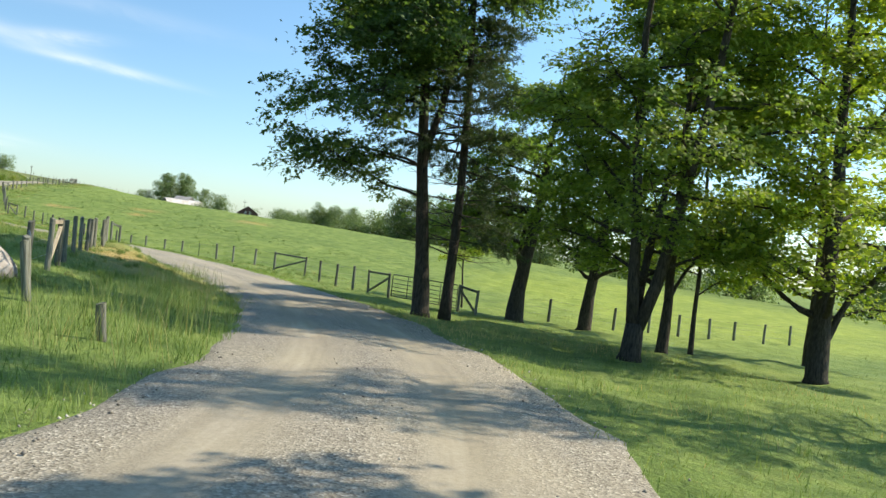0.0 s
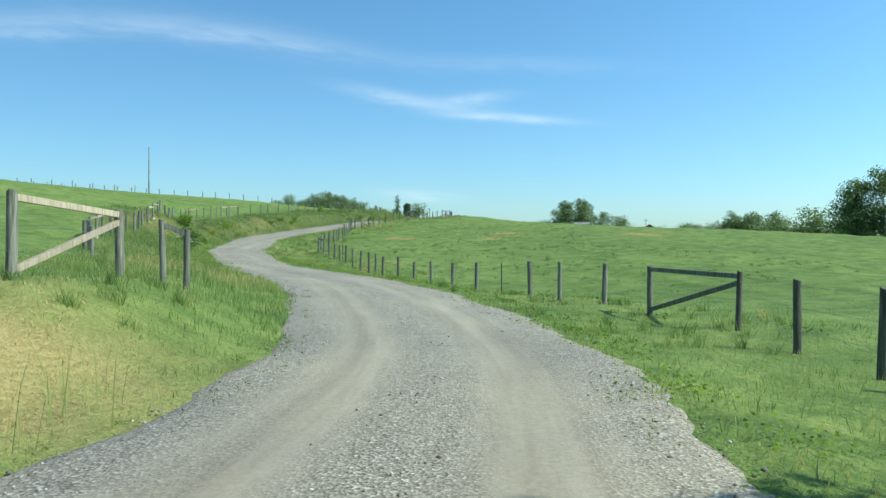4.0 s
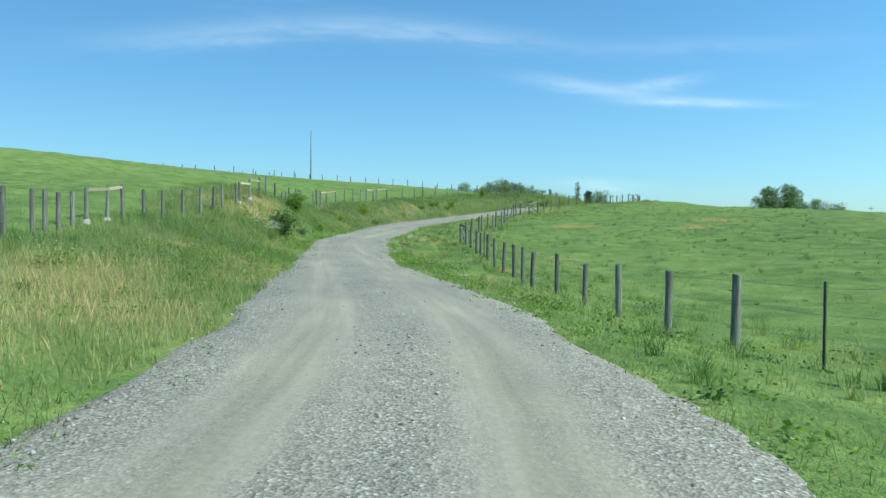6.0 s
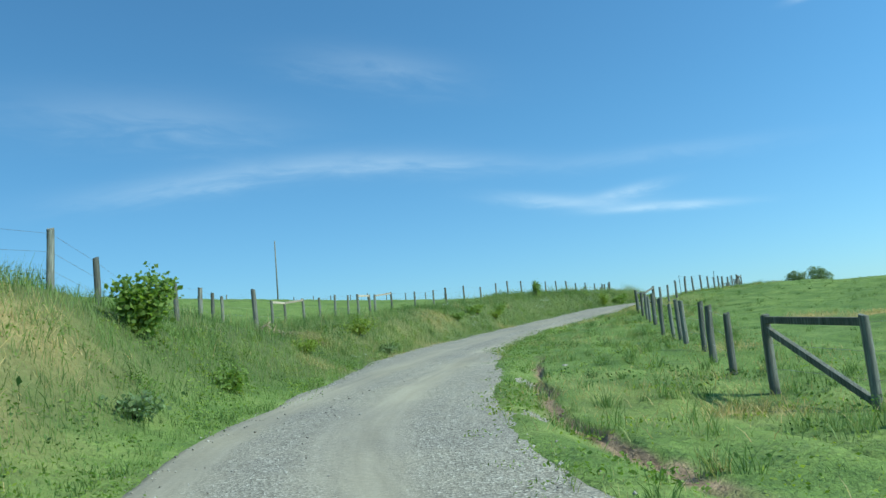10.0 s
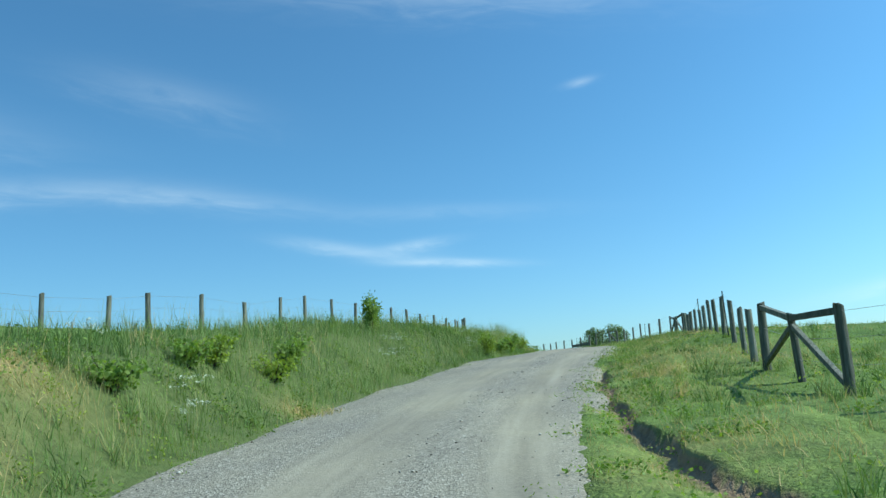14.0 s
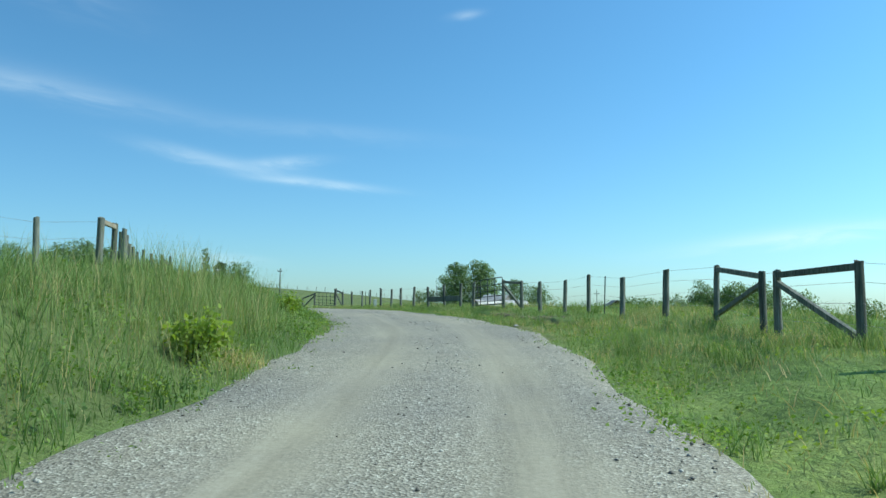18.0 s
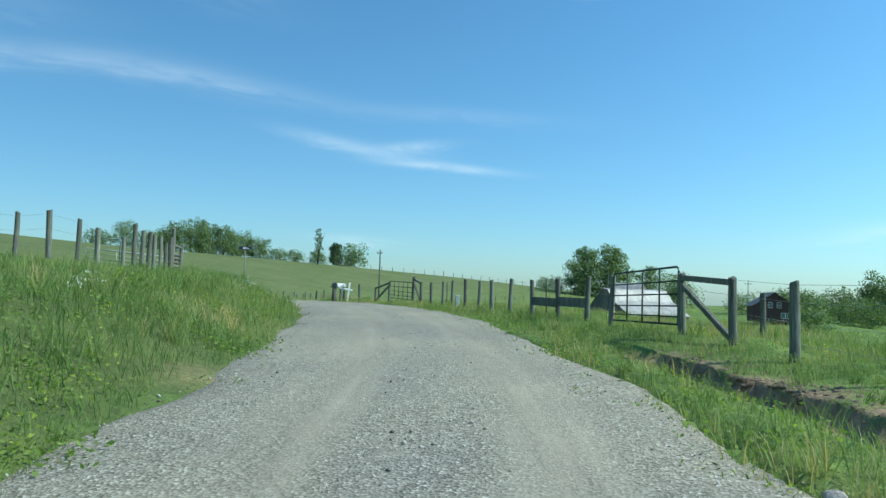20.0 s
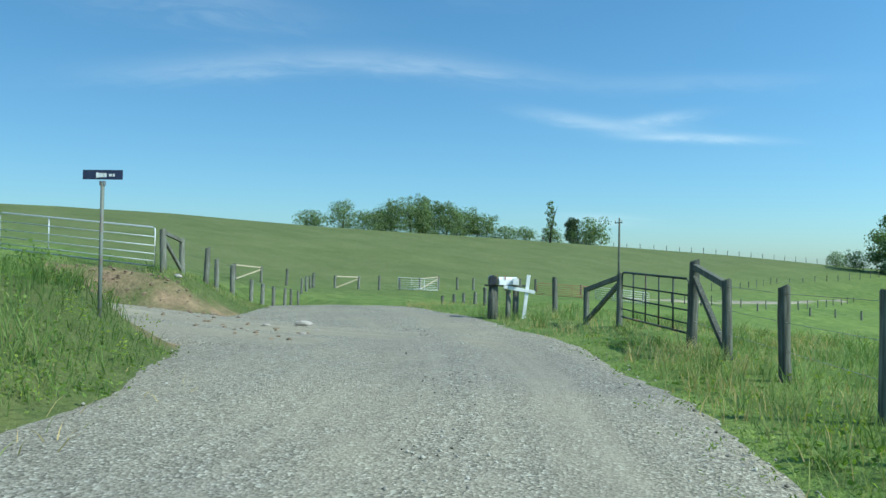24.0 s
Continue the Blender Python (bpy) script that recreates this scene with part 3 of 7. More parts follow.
def ditch_form(d, y):
    """Ditch depth, 0 to 1: a slope on the road's side, an upright raw face on the field's side."""
    o = -d - ditch_off(y)
    across = np.clip((o + 0.62) / 0.45, 0, 1) * np.clip((0.10 - o) / 0.10, 0, 1)
    return across * ditch_run(y) * (0.72 + 0.28 * np.sin(y * 0.9) * np.sin(y * 0.37 + 2))


def ground(x, y):
    """Height of the land at places."""
    x, y = np.atleast_1d(np.asarray(x, float)), np.atleast_1d(np.asarray(y, float))
    z = np.zeros(len(x))
    for s in range(0, len(x), 4000):
        r = np.sqrt((x[s:s + 4000, None] - _ctrl[None, :, 0]) ** 2 + (y[s:s + 4000, None] - _ctrl[None, :, 1]) ** 2 + _soft ** 2)
        z[s:s + 4000] = r @ _W[:_n] + _W[_n]
    d, i = near_road(x, y)
    a = np.abs(d)
    lw = left_half(CENTRE[i, 1])
    w = np.clip((a - np.where(d > 0, lw, right_half(CENTRE[i, 1]))) / np.where(d > 0, np.clip(3.2 - 0.7 * (lw - 2.3), 1.6, 3.2), 2.2), 0, 1)
    w = w * w * (3 - 2 * w)
    z = CENTRE[i, 2] * (1 - w) + z * w
    # the side drive, cut into the bank
    q, dz = near_drive(x, y)
    w = np.clip((q - 2.1) / 1.3, 0, 1)
    w = np.where(a < 2.4, 1.0, w * w * (3 - 2 * w))
    z = dz * (1 - w) + z * w
    rough = np.clip((a - np.where(d > 0, lw, right_half(CENTRE[i, 1])) - 0.3) / 3, 0, 1) * np.clip((q - 1.8) / 2, 0, 1)
    z = z + rough * (0.10 * np.sin(x * 0.83 + 1.3 * np.sin(y * 0.41)) * np.sin(y * 0.67 + x * 0.21) + 0.05 * np.sin(x * 2.1 + y * 1.3) * np.sin(y * 1.9 - x * 0.7))
    # the washed ditch beside the right edge where the road climbs, and a shallow dip further up
    ditch = 0.21 * ditch_form(d, y) + 0.14 * np.exp(-((d + 3.2) / 0.5) ** 2) * np.clip((y - 126) / 6, 0, 1) * np.clip((160 - y) / 8, 0, 1)
    return z - ditch


def gz(x, y):
    return float(ground([x], [y])[0])


def land_axis(lo, hi, near_lo, near_hi, step):
    mid = list(np.arange(near_lo, near_hi + 1e-6, step))
    out, s, v = [], step, near_lo
    while v > lo:
        s *= 1.22
        v -= s
        out.append(v)
    out2, s, v = [], step, near_hi
    while v < hi:
        s *= 1.22
        v += s
        out2.append(v)
    return np.array(out[::-1] + mid + out2)


def build_ground():
    xs, ys = land_axis(-2400, 2400, -132, 22, 0.62), land_axis(-1800, 2600, -6, 208, 0.62)
    X, Y = np.meshgrid(xs, ys)
    x, y = X.ravel(), Y.ravel()
    z = ground(x, y)
    d, _ = near_road(x, y)
    z = z - 0.14 * np.clip((np.where(d > 0, left_half(CENTRE[_, 1]) + 0.15, right_half(CENTRE[_, 1]) + 0.15) - np.abs(d)) / 0.5, 0, 1)
    nx, ny = len(xs), len(ys)
    i = np.arange(nx * ny).reshape(ny, nx)
    z = z - 0.10 * np.clip((2.2 - near_drive(x, y)[0]) / 0.4, 0, 1)
    quads = np.stack([i[:-1, :-1], i[:-1, 1:], i[1:, 1:], i[1:, :-1]], -1).reshape(-1, 4)
    # lower under the finer strip of the ditch
    o = -d - ditch_off(y)
    z = z - 0.45 * np.clip((o + 1.5) / 0.5, 0, 1) * np.clip((1.5 - o) / 0.5, 0, 1) * np.maximum(np.clip((y - 75.5) / 1.5, 0, 1) * np.clip((126 - y) / 1.5, 0, 1), np.clip((y - 158) / 1.0, 0, 1) * np.clip((169 - y) / 1.0, 0, 1)) * (d < 0)
    me = arrays_mesh("ground", np.stack([x, y, z], 1), quads, None, True)
    ground_layers(me, x, y, d)
    ob = mesh_part("ground", me, M_GROUND)
    tagged(ob, "rolling green pasture with patches of dry cut grass", "pasture", kind="structure")


def ground_layers(me, x, y, d):
    """Where the pasture is dry, bare or olive, darkened as shaded thatch, or painted sunlit."""
    dry = np.zeros(len(x))
    for cx, cy, r, k in DRY_SPOTS:
        dry = np.maximum(dry, k * np.exp(-((x - cx) ** 2 + (y - cy) ** 2) / r ** 2))
    soil = np.zeros(len(x))
    for cx, cy, r, k in SOIL_SPOTS:
        soil = np.maximum(soil, k * np.exp(-((x - cx) ** 2 + (y - cy) ** 2) / r ** 2))
    o = -d - ditch_off(y)
    soil = np.maximum(soil, 1.3 * np.exp(-(np.minimum(o - 0.03, 0) / 0.20) ** 2 - (np.maximum(o - 0.03, 0) / 0.07) ** 2) * np.clip(ditch_run(y), 0, 1))
    float_layer(me, "dry", dry)
    float_layer(me, "soil", soil)
    # the bank strip where the ground is painted darker for the grass's shade
    float_layer(me, "thatch_shade", np.clip((d - 2.5) / 0.6, 0, 1) * np.clip((9.5 - d) / 1.5, 0, 1) * np.clip((y - 50) / 6, 0, 1) * np.clip((203 - y) / 4, 0, 1))
    # the patch of field painted sunlit, right of the lane beyond the trees
    float_layer(me, "sunlit_lime", np.clip(1.35 * np.exp(-((x - 26) / 24) ** 4 - ((y - 72) / 33) ** 4) + 0.35 * np.sin(x * 0.21 + np.sin(y * 0.13)) * np.sin(y * 0.17 + 1) - 0.25, 0, 1) * np.clip((-d - 9) / 5, 0, 1))
    float_layer(me, "olive", np.clip((-x - 132) / 30, 0, 1) * np.clip((y - 185) / 30, 0, 1))


def build_ditch(y0, y1):
    """The verge along the washed ditch, finer than the rest of the land."""
    rows = np.where((CENTRE[:, 1] > y0) & (CENTRE[:, 1] < y1))[0]
    fine = np.arange(rows[0], rows[-1], 0.4)
    os = np.array([-1.7, -1.35, -1.0, -0.78, -0.62, -0.48, -0.34, -0.22, -0.12, -0.04, 0.0, 0.025, 0.05, 0.075, 0.10, 0.16, 0.3, 0.55, 0.85, 1.2, 1.55, 1.9, 2.1])
    x, y, sink = [], [], []
    for k in fine:
        cx, cy = np.interp(k, np.arange(len(CENTRE)), CENTRE[:, 0]), np.interp(k, np.arange(len(CENTRE)), CENTRE[:, 1])
        lx, ly = np.interp(k, np.arange(len(CENTRE)), LEFT_OF[:, 0]), np.interp(k, np.arange(len(CENTRE)), LEFT_OF[:, 1])
        for o in os:
            w = -(o + ditch_off(cy))
            x.append(cx + lx * w)
            y.append(cy + ly * w)
            sink.append(0.25 if o in (os[0], os[-1]) or k in (fine[0], fine[-1]) else 0.0)
    x, y = np.array(x), np.array(y)
    d, _ = near_road(x, y)
    z = ground(x, y) + 0.03 - np.array(sink) - 0.14 * np.clip((right_half(y) + 0.05 - np.abs(d)) / 0.3, 0, 1)
    n, w = len(fine), len(os)
    i = np.arange(n * w).reshape(n, w)
    quads = np.stack([i[:-1, :-1], i[1:, :-1], i[1:, 1:], i[:-1, 1:]], -1).reshape(-1, 4)
    me = arrays_mesh("verge", np.stack([x, y, z], 1), quads, None, True)
    ground_layers(me, x, y, d)
    ob = mesh_part("verge", me, M_GROUND)
    tagged(ob, "grassy verge with a raw washed out ditch beside the lane", "verge", kind="structure")


# dry hay and bare soil: x, y, radius, strength
DRY_SPOTS = ((-94.5, 165.0, 5.0, 0.4), (-100.0, 173.0, 5.0, 0.4), (-103.5, 179.5, 4.0, 0.35), (-53.1, 104.4, 1.2, 1.0), (-50.5, 103.2, 1.3, 1.0), (-42.8, 107.4, 1.3, 1.05), (-36.5, 78.9, 1.3, 0.35), (-54.5, 73.0, 3.0, 0.95), (-57.0, 76.0, 2.0, 0.8), (-75.6, 106.9, 1.3, 0.7), (-74.2, 105.0, 1.3, 0.6), (-33.0, 68.6, 1.2, 0.4), (-12.0, 31.5, 4.0, 1.0), (-14.5, 36.5, 4.0, 0.9), (-9.5, 26.5, 3.0, 0.8), (-27.0, 52.0, 3.5, 0.6), (-31.0, 54.5, 5.0, 0.55), (-38.0, 61.5, 5, 0.5), (-47.0, 69.0, 4.5, 0.25),
             (-51.5, 73.0, 3.0, 0.3), (-66.0, 96.0, 4.0, 0.5), (-70.0, 101.0, 4.0, 0.5), (-30.0, 120.0, 3.0, 0.8), (-45.0, 116.0, 2.5, 0.7), (-73.5, 142, 4, 0.3), (-68.0, 121.0, 4, 0.35),
             (-50.0, 83.0, 4.0, 0.3), (-76, 150, 5, 0.3), (-67.0, 108.5, 2.2, 0.45), (-69.0, 115.0, 2.4, 0.42), (-70.0, 122.0, 2.4, 0.42), (-71.6, 130.0, 2.6, 0.4), (-73.2, 138.0, 2.6, 0.4))
_rs = random.Random(77)
for _k in range(46):
    _i = _rs.randrange(len(CENTRE))
    if 56 < CENTRE[_i, 1] < 196:
        _o = _rs.choice((-1, -1, 1)) * _rs.uniform(3.2, 8.5)
        DRY_SPOTS += ((CENTRE[_i, 0] + LEFT_OF[_i, 0] * _o, CENTRE[_i, 1] + LEFT_OF[_i, 1] * _o, _rs.uniform(0.35, 0.9), _rs.uniform(0.5, 0.9)),)
SOIL_SPOTS = ((-67.9, 89.4, 0.9, 0.9), (-67.4, 90.4, 1.1, 0.8), (-62.5, 88.0, 1.0, 0.6), (-80.0, 157.5, 1.6, 0.9), (-79.0, 154.5, 1.4, 0.8), (-111.9, 189.2, 0.9, 0.9), (-116.9, 190.4, 1.1, 0.8), (-113.4, 191.0, 0.9, 1.0), (-114.2, 191.8, 0.8, 0.9), (-115.9, 188.4, 1.2, 0.9), (-111.4, 190.6, 1.2, 1.0), (-113.3, 189.6, 1.2, 1.0), (-115.2, 188.8, 1.2, 1.0), (-117.2, 187.8, 1.2, 0.9), (-112.8, 191.6, 1.2, 1.0), (-107.2, 186.0, 0.9, 1.0), (-109.6, 185.3, 0.9, 0.9), (-82.3, 166.5, 0.5, 1.0), (-81.5, 165.4, 0.6, 1.0), (-80.8, 164.1, 0.7, 1.1), (-80.1, 162.9, 0.7, 1.1), (-79.4, 161.7, 0.6, 1.0), (-86.8, 160.8, 1.1, 0.7))
build_ground()
build_ditch(73.5, 128)
build_ditch(156.5, 171)


def build_road():
    offs = np.array([-3.3, -2.85, -2.5, -2.0, -1.5, -1.0, -0.5, 0, 0.5, 1.0, 1.5, 2.0, 2.5, 2.85, 3.3])
    rows, tr, al = [], [], []
    for k in range(0, len(CENTRE), 1):
        x, y, z = CENTRE[k]
        s = STATION[k]
        wl = (1 + 0.05 * math.sin(s * 0.35) + 0.05 * math.sin(s * 1.1 + 2)) * left_half(y) / 2.5
        wr = (1 + 0.05 * math.sin(s * 0.28 + 1) + 0.05 * math.sin(s * 0.9)) * right_half(y) / 2.5
        for o in offs:
            oo = o * (wl if o > 0 else wr)
            h = 0.05 - 0.030 * (abs(o) / 2.5) ** 2 - 0.022 * math.exp(-((abs(oo) - 1.0) / 0.35) ** 2) - (0.30 if abs(o) > 3.0 else 0.05 if abs(o) > 2.6 else 0.0)
            h += 0.008 * math.sin(s * 1.7 + o * 3) + 0.006 * math.sin(s * 0.6 - o * 2)
            rows.append((x + LEFT_OF[k, 0] * oo, y + LEFT_OF[k, 1] * oo, z + h))
            al.append((s * 0.12, oo * 2.2))
            tr.append(min(1, math.exp(-((abs(oo) - 1.05) / 0.5) ** 2)) * np.interp(y, (140, 165), (1.0, 0.45)))
    n, w = len(CENTRE), len(offs)
    i = np.arange(n * w).reshape(n, w)
    quads = np.stack([i[:-1, :-1], i[1:, :-1], i[1:, 1:], i[:-1, 1:]], -1).reshape(-1, 4)[:, ::-1]
    me = arrays_mesh("road", rows, quads, None, True)
    float_layer(me, "track", tr)
    float_layer(me, "along", [q[0] for q in al])
    float_layer(me, "across", [q[1] for q in al])
    ob = mesh_part("road", me, M_GRAVEL)
    tagged(ob, "grey gravel lane with two packed wheel tracks", "gravel road", kind="structure")


build_road()


def ribbon(name, label, line, offs, mat, lift, track, seed, category):
    """A strip of made ground along a line, its edges sunk into the land."""
    t = np.gradient(line[:, :2], axis=0)
    t /= np.linalg.norm(t, axis=1)[:, None]
    verts, tr, al, ac = [], [], [], []
    for k in range(len(line)):
        for o in offs:
            edge = abs(o) >= max(offs) - 1e-6
            oo = o * (1 + 0.07 * math.sin(k * 0.41 + o + seed))
            px, py = line[k, 0] - t[k, 1] * oo, line[k, 1] + t[k, 0] * oo
            verts.append((px, py, (line[k, 2] if len(line[k]) > 2 and lift is None else gz(px, py)) + (-0.16 if edge else 0.015 if lift is None else lift)))
            tr.append(math.exp(-((abs(o) - 0.9) / 0.5) ** 2) * track)
            al.append(k * 0.06)
            ac.append(oo * 2.2)
    n, w = len(line), len(offs)
    i = np.arange(n * w).reshape(n, w)
    quads = np.stack([i[:-1, :-1], i[1:, :-1], i[1:, 1:], i[:-1, 1:]], -1).reshape(-1, 4)[:, ::-1]
    me = arrays_mesh(name, verts, quads, None, True)
    for key, val in (("track", tr), ("along", al), ("across", ac)):
        float_layer(me, key, val)
    ob = mesh_part(name, me, mat)
    tagged(ob, label, category, kind="structure")


ribbon("side_drive", "pale gravel drive turning off towards the field gate", DRIVE, (-2.5, -2.15, -1.4, -0.7, 0, 0.7, 1.4, 2.15, 2.5), M_GRAVEL, None, 0.9, 1, "gravel drive")
ribbon("farm_track", "pale dirt farm track across the low field", catmull(((-141.5, 262, 0), (-138.5, 280, 0), (-136.8, 300, 0), (-136.0, 335, 0), (-128, 352, 0)), 2.0), (-1.1, -0.8, -0.4, 0, 0.4, 0.8, 1.1), M_GRAVEL, 0.08, 1.0, 2, "farm track")


# ---- fences ----
def post_mesh(kind):
    """Round posts of unit height with worn, slightly slanted tops."""
    rng = random.Random(kind)
    bm = bmesh.new()
    n, r = 10, 0.075
    rings = []
    for h, k in ((-0.25, 1.02), (0.0, 1.04), (0.3, 1.0), (0.7, 0.98), (0.985, 0.95), (1.0, 0.90)):
        cx, cy = rng.uniform(-0.006, 0.006), rng.uniform(-0.006, 0.006)
        rings.append([bm.verts.new((cx + r * k * (1 + rng.uniform(-0.06, 0.06)) * math.cos(2 * math.pi * j / n), cy + r * k * (1 + rng.uniform(-0.06, 0.06)) * math.sin(2 * math.pi * j / n),
                                    h + (rng.uniform(-0.012, 0.012) + 0.015 * math.cos(2 * math.pi * j / n + kind) if h > 0.9 else 0))) for j in range(n)])
    for a, b in zip(rings, rings[1:]):
        for j in range(n):
            bm.faces.new((a[j], a[(j + 1) % n], b[(j + 1) % n], b[j])).smooth = True
    bm.faces.new(rings[-1]).smooth = False
    for e in bm.edges:
        if all(v in rings[-1] or v in rings[-2] for v in e.verts):
            e.smooth = False
    bmesh.ops.recalc_face_normals(bm, faces=bm.faces)
    me = bpy.data.meshes.new("post")
    bm.to_mesh(me)
    bm.free()
    me.materials.append(M_POST)
    return me


POSTS = [post_mesh(k) for k in range(6)]


def steel_post_mesh():
    bm = bmesh.new()
    box(bm, (0.035, 0.006, 1.25), Matrix.Translation((0, 0, 0.375)))
    box(bm, (0.006, 0.035, 1.25), Matrix.Translation((0, 0.017, 0.375)))
    me = bpy.data.meshes.new("steel_post")
    bm.to_mesh(me)
    bm.free()
    me.materials.append(M_GATE_DARK)
    return me


STEEL_POST = steel_post_mesh()


def fence(name, label, spots, group, wires=(0.32, 0.62, 0.92), braces=(), rails=(), seed=1, lean=2.0, pale=False, thick=1.0, boards=(), footings=()):
    """A wire fence. spots: x, y, height of a post (a negative height is a thin steel post). braces: pairs of post numbers, low foot on the first; rails: pairs."""
    rng = random.Random(seed)
    x0, y0 = spots[0][:2]
    th = empty(name, x0, y0, gz(x0, y0))
    tagged(th, label, "fence", group)
    inv = th.matrix_world.inverted()
    xs, ys = [s[0] for s in spots], [s[1] for s in spots]
    zs = ground(xs, ys)
    tops, feet = [], []
    for (x, y, h), z in zip(spots, zs):
        steel = h < 0
        h = abs(h)
        ob = new("steel_post" if steel else "post", STEEL_POST if steel else POSTS[rng.randrange(len(POSTS))])
        ob.parent = th
        fat = rng.uniform(0.88, 1.12) * thick * (1.18 if h > 1.38 else 1.0)
        m = pose(x, y, z, rng.uniform(-lean, lean), rng.uniform(-lean, lean), rng.uniform(0, 360)) @ Matrix.Diagonal((1 if steel else fat, 1 if steel else fat, h, 1))
        ob.matrix_basis = inv @ m
        feet.append(Vector((x, y, z)))
        tops.append(m @ Vector((0, 0, 1)))
    mat = M_PALE if pale else M_POST
    for a, b, *at in rails:
        bm = bmesh.new()
        fa, fb = at if at else (0.93, 0.93)
        pa, pb = feet[a].lerp(tops[a], fa), feet[b].lerp(tops[b], fb)
        beam(bm, inv @ pa, inv @ pb, 0.09, 0.11)
        part("rail", bm, mat, th, "weathered top rail between brace posts")
    for a, b in boards:
        bm = bmesh.new()
        beam(bm, inv @ feet[a].lerp(tops[a], 0.40), inv @ feet[b].lerp(tops[b], 0.44), 0.035, 0.28)
        part("board", bm, mat, th, "wide grey board nailed low")
    for a, b in braces:
        bm = bmesh.new()
        beam(bm, inv @ feet[a].lerp(tops[a], 0.08), inv @ feet[b].lerp(tops[b], 0.82), 0.085, 0.10)
        part("brace", bm, mat, th, "diagonal timber brace")
    for a in footings:
        bm = bmesh.new()
        tube(bm, [(0, 0, -0.15), (0, 0, 0.05), (0, 0, 0.11), (0, 0, 0.14)], [0.155, 0.15, 0.13, 0.09], 9, True, 0.10, rng)
        ob = part("footing", bm, M_STONE, th, "pale concrete collar round the foot")
        ob.matrix_basis = inv @ Matrix.Translation(feet[a])
    for w in wires:
        bm = bmesh.new()
        line = [inv @ f.lerp(t, w) for f, t in zip(feet, tops)]
        tube(bm, line, [0.0035] * len(line), 3, False)
        part("wire", bm, M_WIRE, th)
    return th


def run(a, b, n, h=1.25, skip_first=False, jitter=0.12, seed=0):
    """n posts spread from a to b, with small irregularities."""
    rng = random.Random(seed * 31 + 7)
    out = []
    for k in range(1 if skip_first else 0, n):
        t = k / (n - 1)
        out.append((a[0] + (b[0] - a[0]) * t + rng.uniform(-jitter, jitter), a[1] + (b[1] - a[1]) * t + rng.uniform(-jitter, jitter), h * rng.uniform(0.93, 1.07)))
    return out


NEAR = "post and wire fences along the lane"
fence("fence", "weathered round post and wire fence with timber braces",
      [(-2.6, 41.3, 1.32), (-3.9, 43.3, 1.30), (-4.9, 44.5, 1.40), (-6.1, 45.9, 1.36), (-7.4, 47.9, 1.30), (-8.8, 50.5, 1.26), (-11.4, 53.2, 1.25), (-13.2, 54.9, 1.22), (-15.2, 56.5, 1.22), (-16.8, 57.8, 1.20),
       (-18.6, 59.3, -1.2), (-20.4, 60.7, 1.24), (-22.3, 62.1, 1.23), (-24.6, 64.2, 1.24), (-26.5, 65.7, 1.08), (-28.3, 67.0, 1.18), (-30.3, 68.5, 1.15), (-31.6, 69.7, 1.28), (-33.0, 71.0, 1.25),
       (-34.8, 72.6, 1.25), (-36.8, 74.5, 1.25), (-38.7, 76.3, 1.28), (-39.7, 77.2, -1.3), (-40.5, 77.9, 1.22), (-42.5, 79.9, 1.22), (-44.3, 81.5, 1.28), (-46.0, 83.0, 1.25), (-47.8, 84.5, 1.26)],
      NEAR, rails=((0, 1), (5, 6), (26, 27)), braces=((1, 0), (6, 5), (26, 27)), seed=3)
MID = [(-47.8, 84.5, 1.26)] + run((-49.2, 86.6), (-63.8, 110.8), 13, 1.25, seed=5) + [(-65.2, 113.3, 1.36), (-65.9, 115.8, 1.25), (-66.6, 118.3, 1.42)]
fence("fence", "weathered round post and wire fence with a double timber brace", MID[1:], NEAR, rails=((13, 14), (14, 15)), braces=((13, 14), (15, 14)), seed=5, pale=False)
UP = [(-66.95, 120.0, 1.25), (-67.3, 121.9, 1.22), (-67.72, 124.1, 1.25), (-68.0, 125.5, -1.45), (-68.25, 126.85, 1.25), (-68.75, 129.4, 1.22), (-69.27, 132.1, 1.26), (-69.78, 134.7, 1.22), (-70.27, 137.2, 1.22), (-70.35, 137.5, -1.75), (-70.8, 139.4, 1.22), (-71.3, 141.5, 1.18), (-71.8, 144.05, 1.16), (-72.05, 145.4, -1.3), (-72.3, 146.5, 1.2),
      (-72.8, 149.0, 1.32), (-73.6, 151.7, 1.26), (-73.8, 152.2, 1.26), (-74.5, 154.7, 1.24), (-75.6, 156.7, 1.22), (-76.8, 159.0, 1.22), (-77.4, 160.4, -1.2), (-78.0, 161.7, 1.28), (-79.0, 163.6, 1.25), (-80.2, 165.8, 1.22), (-81.2, 167.5, 1.2), (-82.3, 169.2, 1.26)]
fence("fence", "weathered post and wire fence with crossed timber braces", UP, NEAR, wires=(0.25, 0.5, 0.75, 0.97),
      rails=((15, 16), (17, 18), (25, 26)), braces=((15, 16), (18, 17), (25, 26)), seed=7)
fence("fence", "weathered post and wire fence with two low boards",
      [(-84.6, 173.1, 1.36), (-85.6, 174.5, 1.26), (-86.9, 176.1, 1.25), (-87.6, 177.1, -1.25), (-88.4, 178.1, 1.25), (-89.8, 179.7, 1.28), (-91.1, 181.2, 1.25), (-92.3, 182.8, 1.16), (-93.6, 184.4, 1.28), (-95.1, 186.3, 1.25),
       (-95.7, 187.0, -1.2), (-96.2, 187.6, 1.24), (-97.8, 189.6, 1.20), (-99.3, 191.4, 1.25), (-100.7, 193.1, 1.62)],
      NEAR, rails=((13, 14),), braces=((13, 14),), seed=9, boards=((1, 2), (2, 4)))


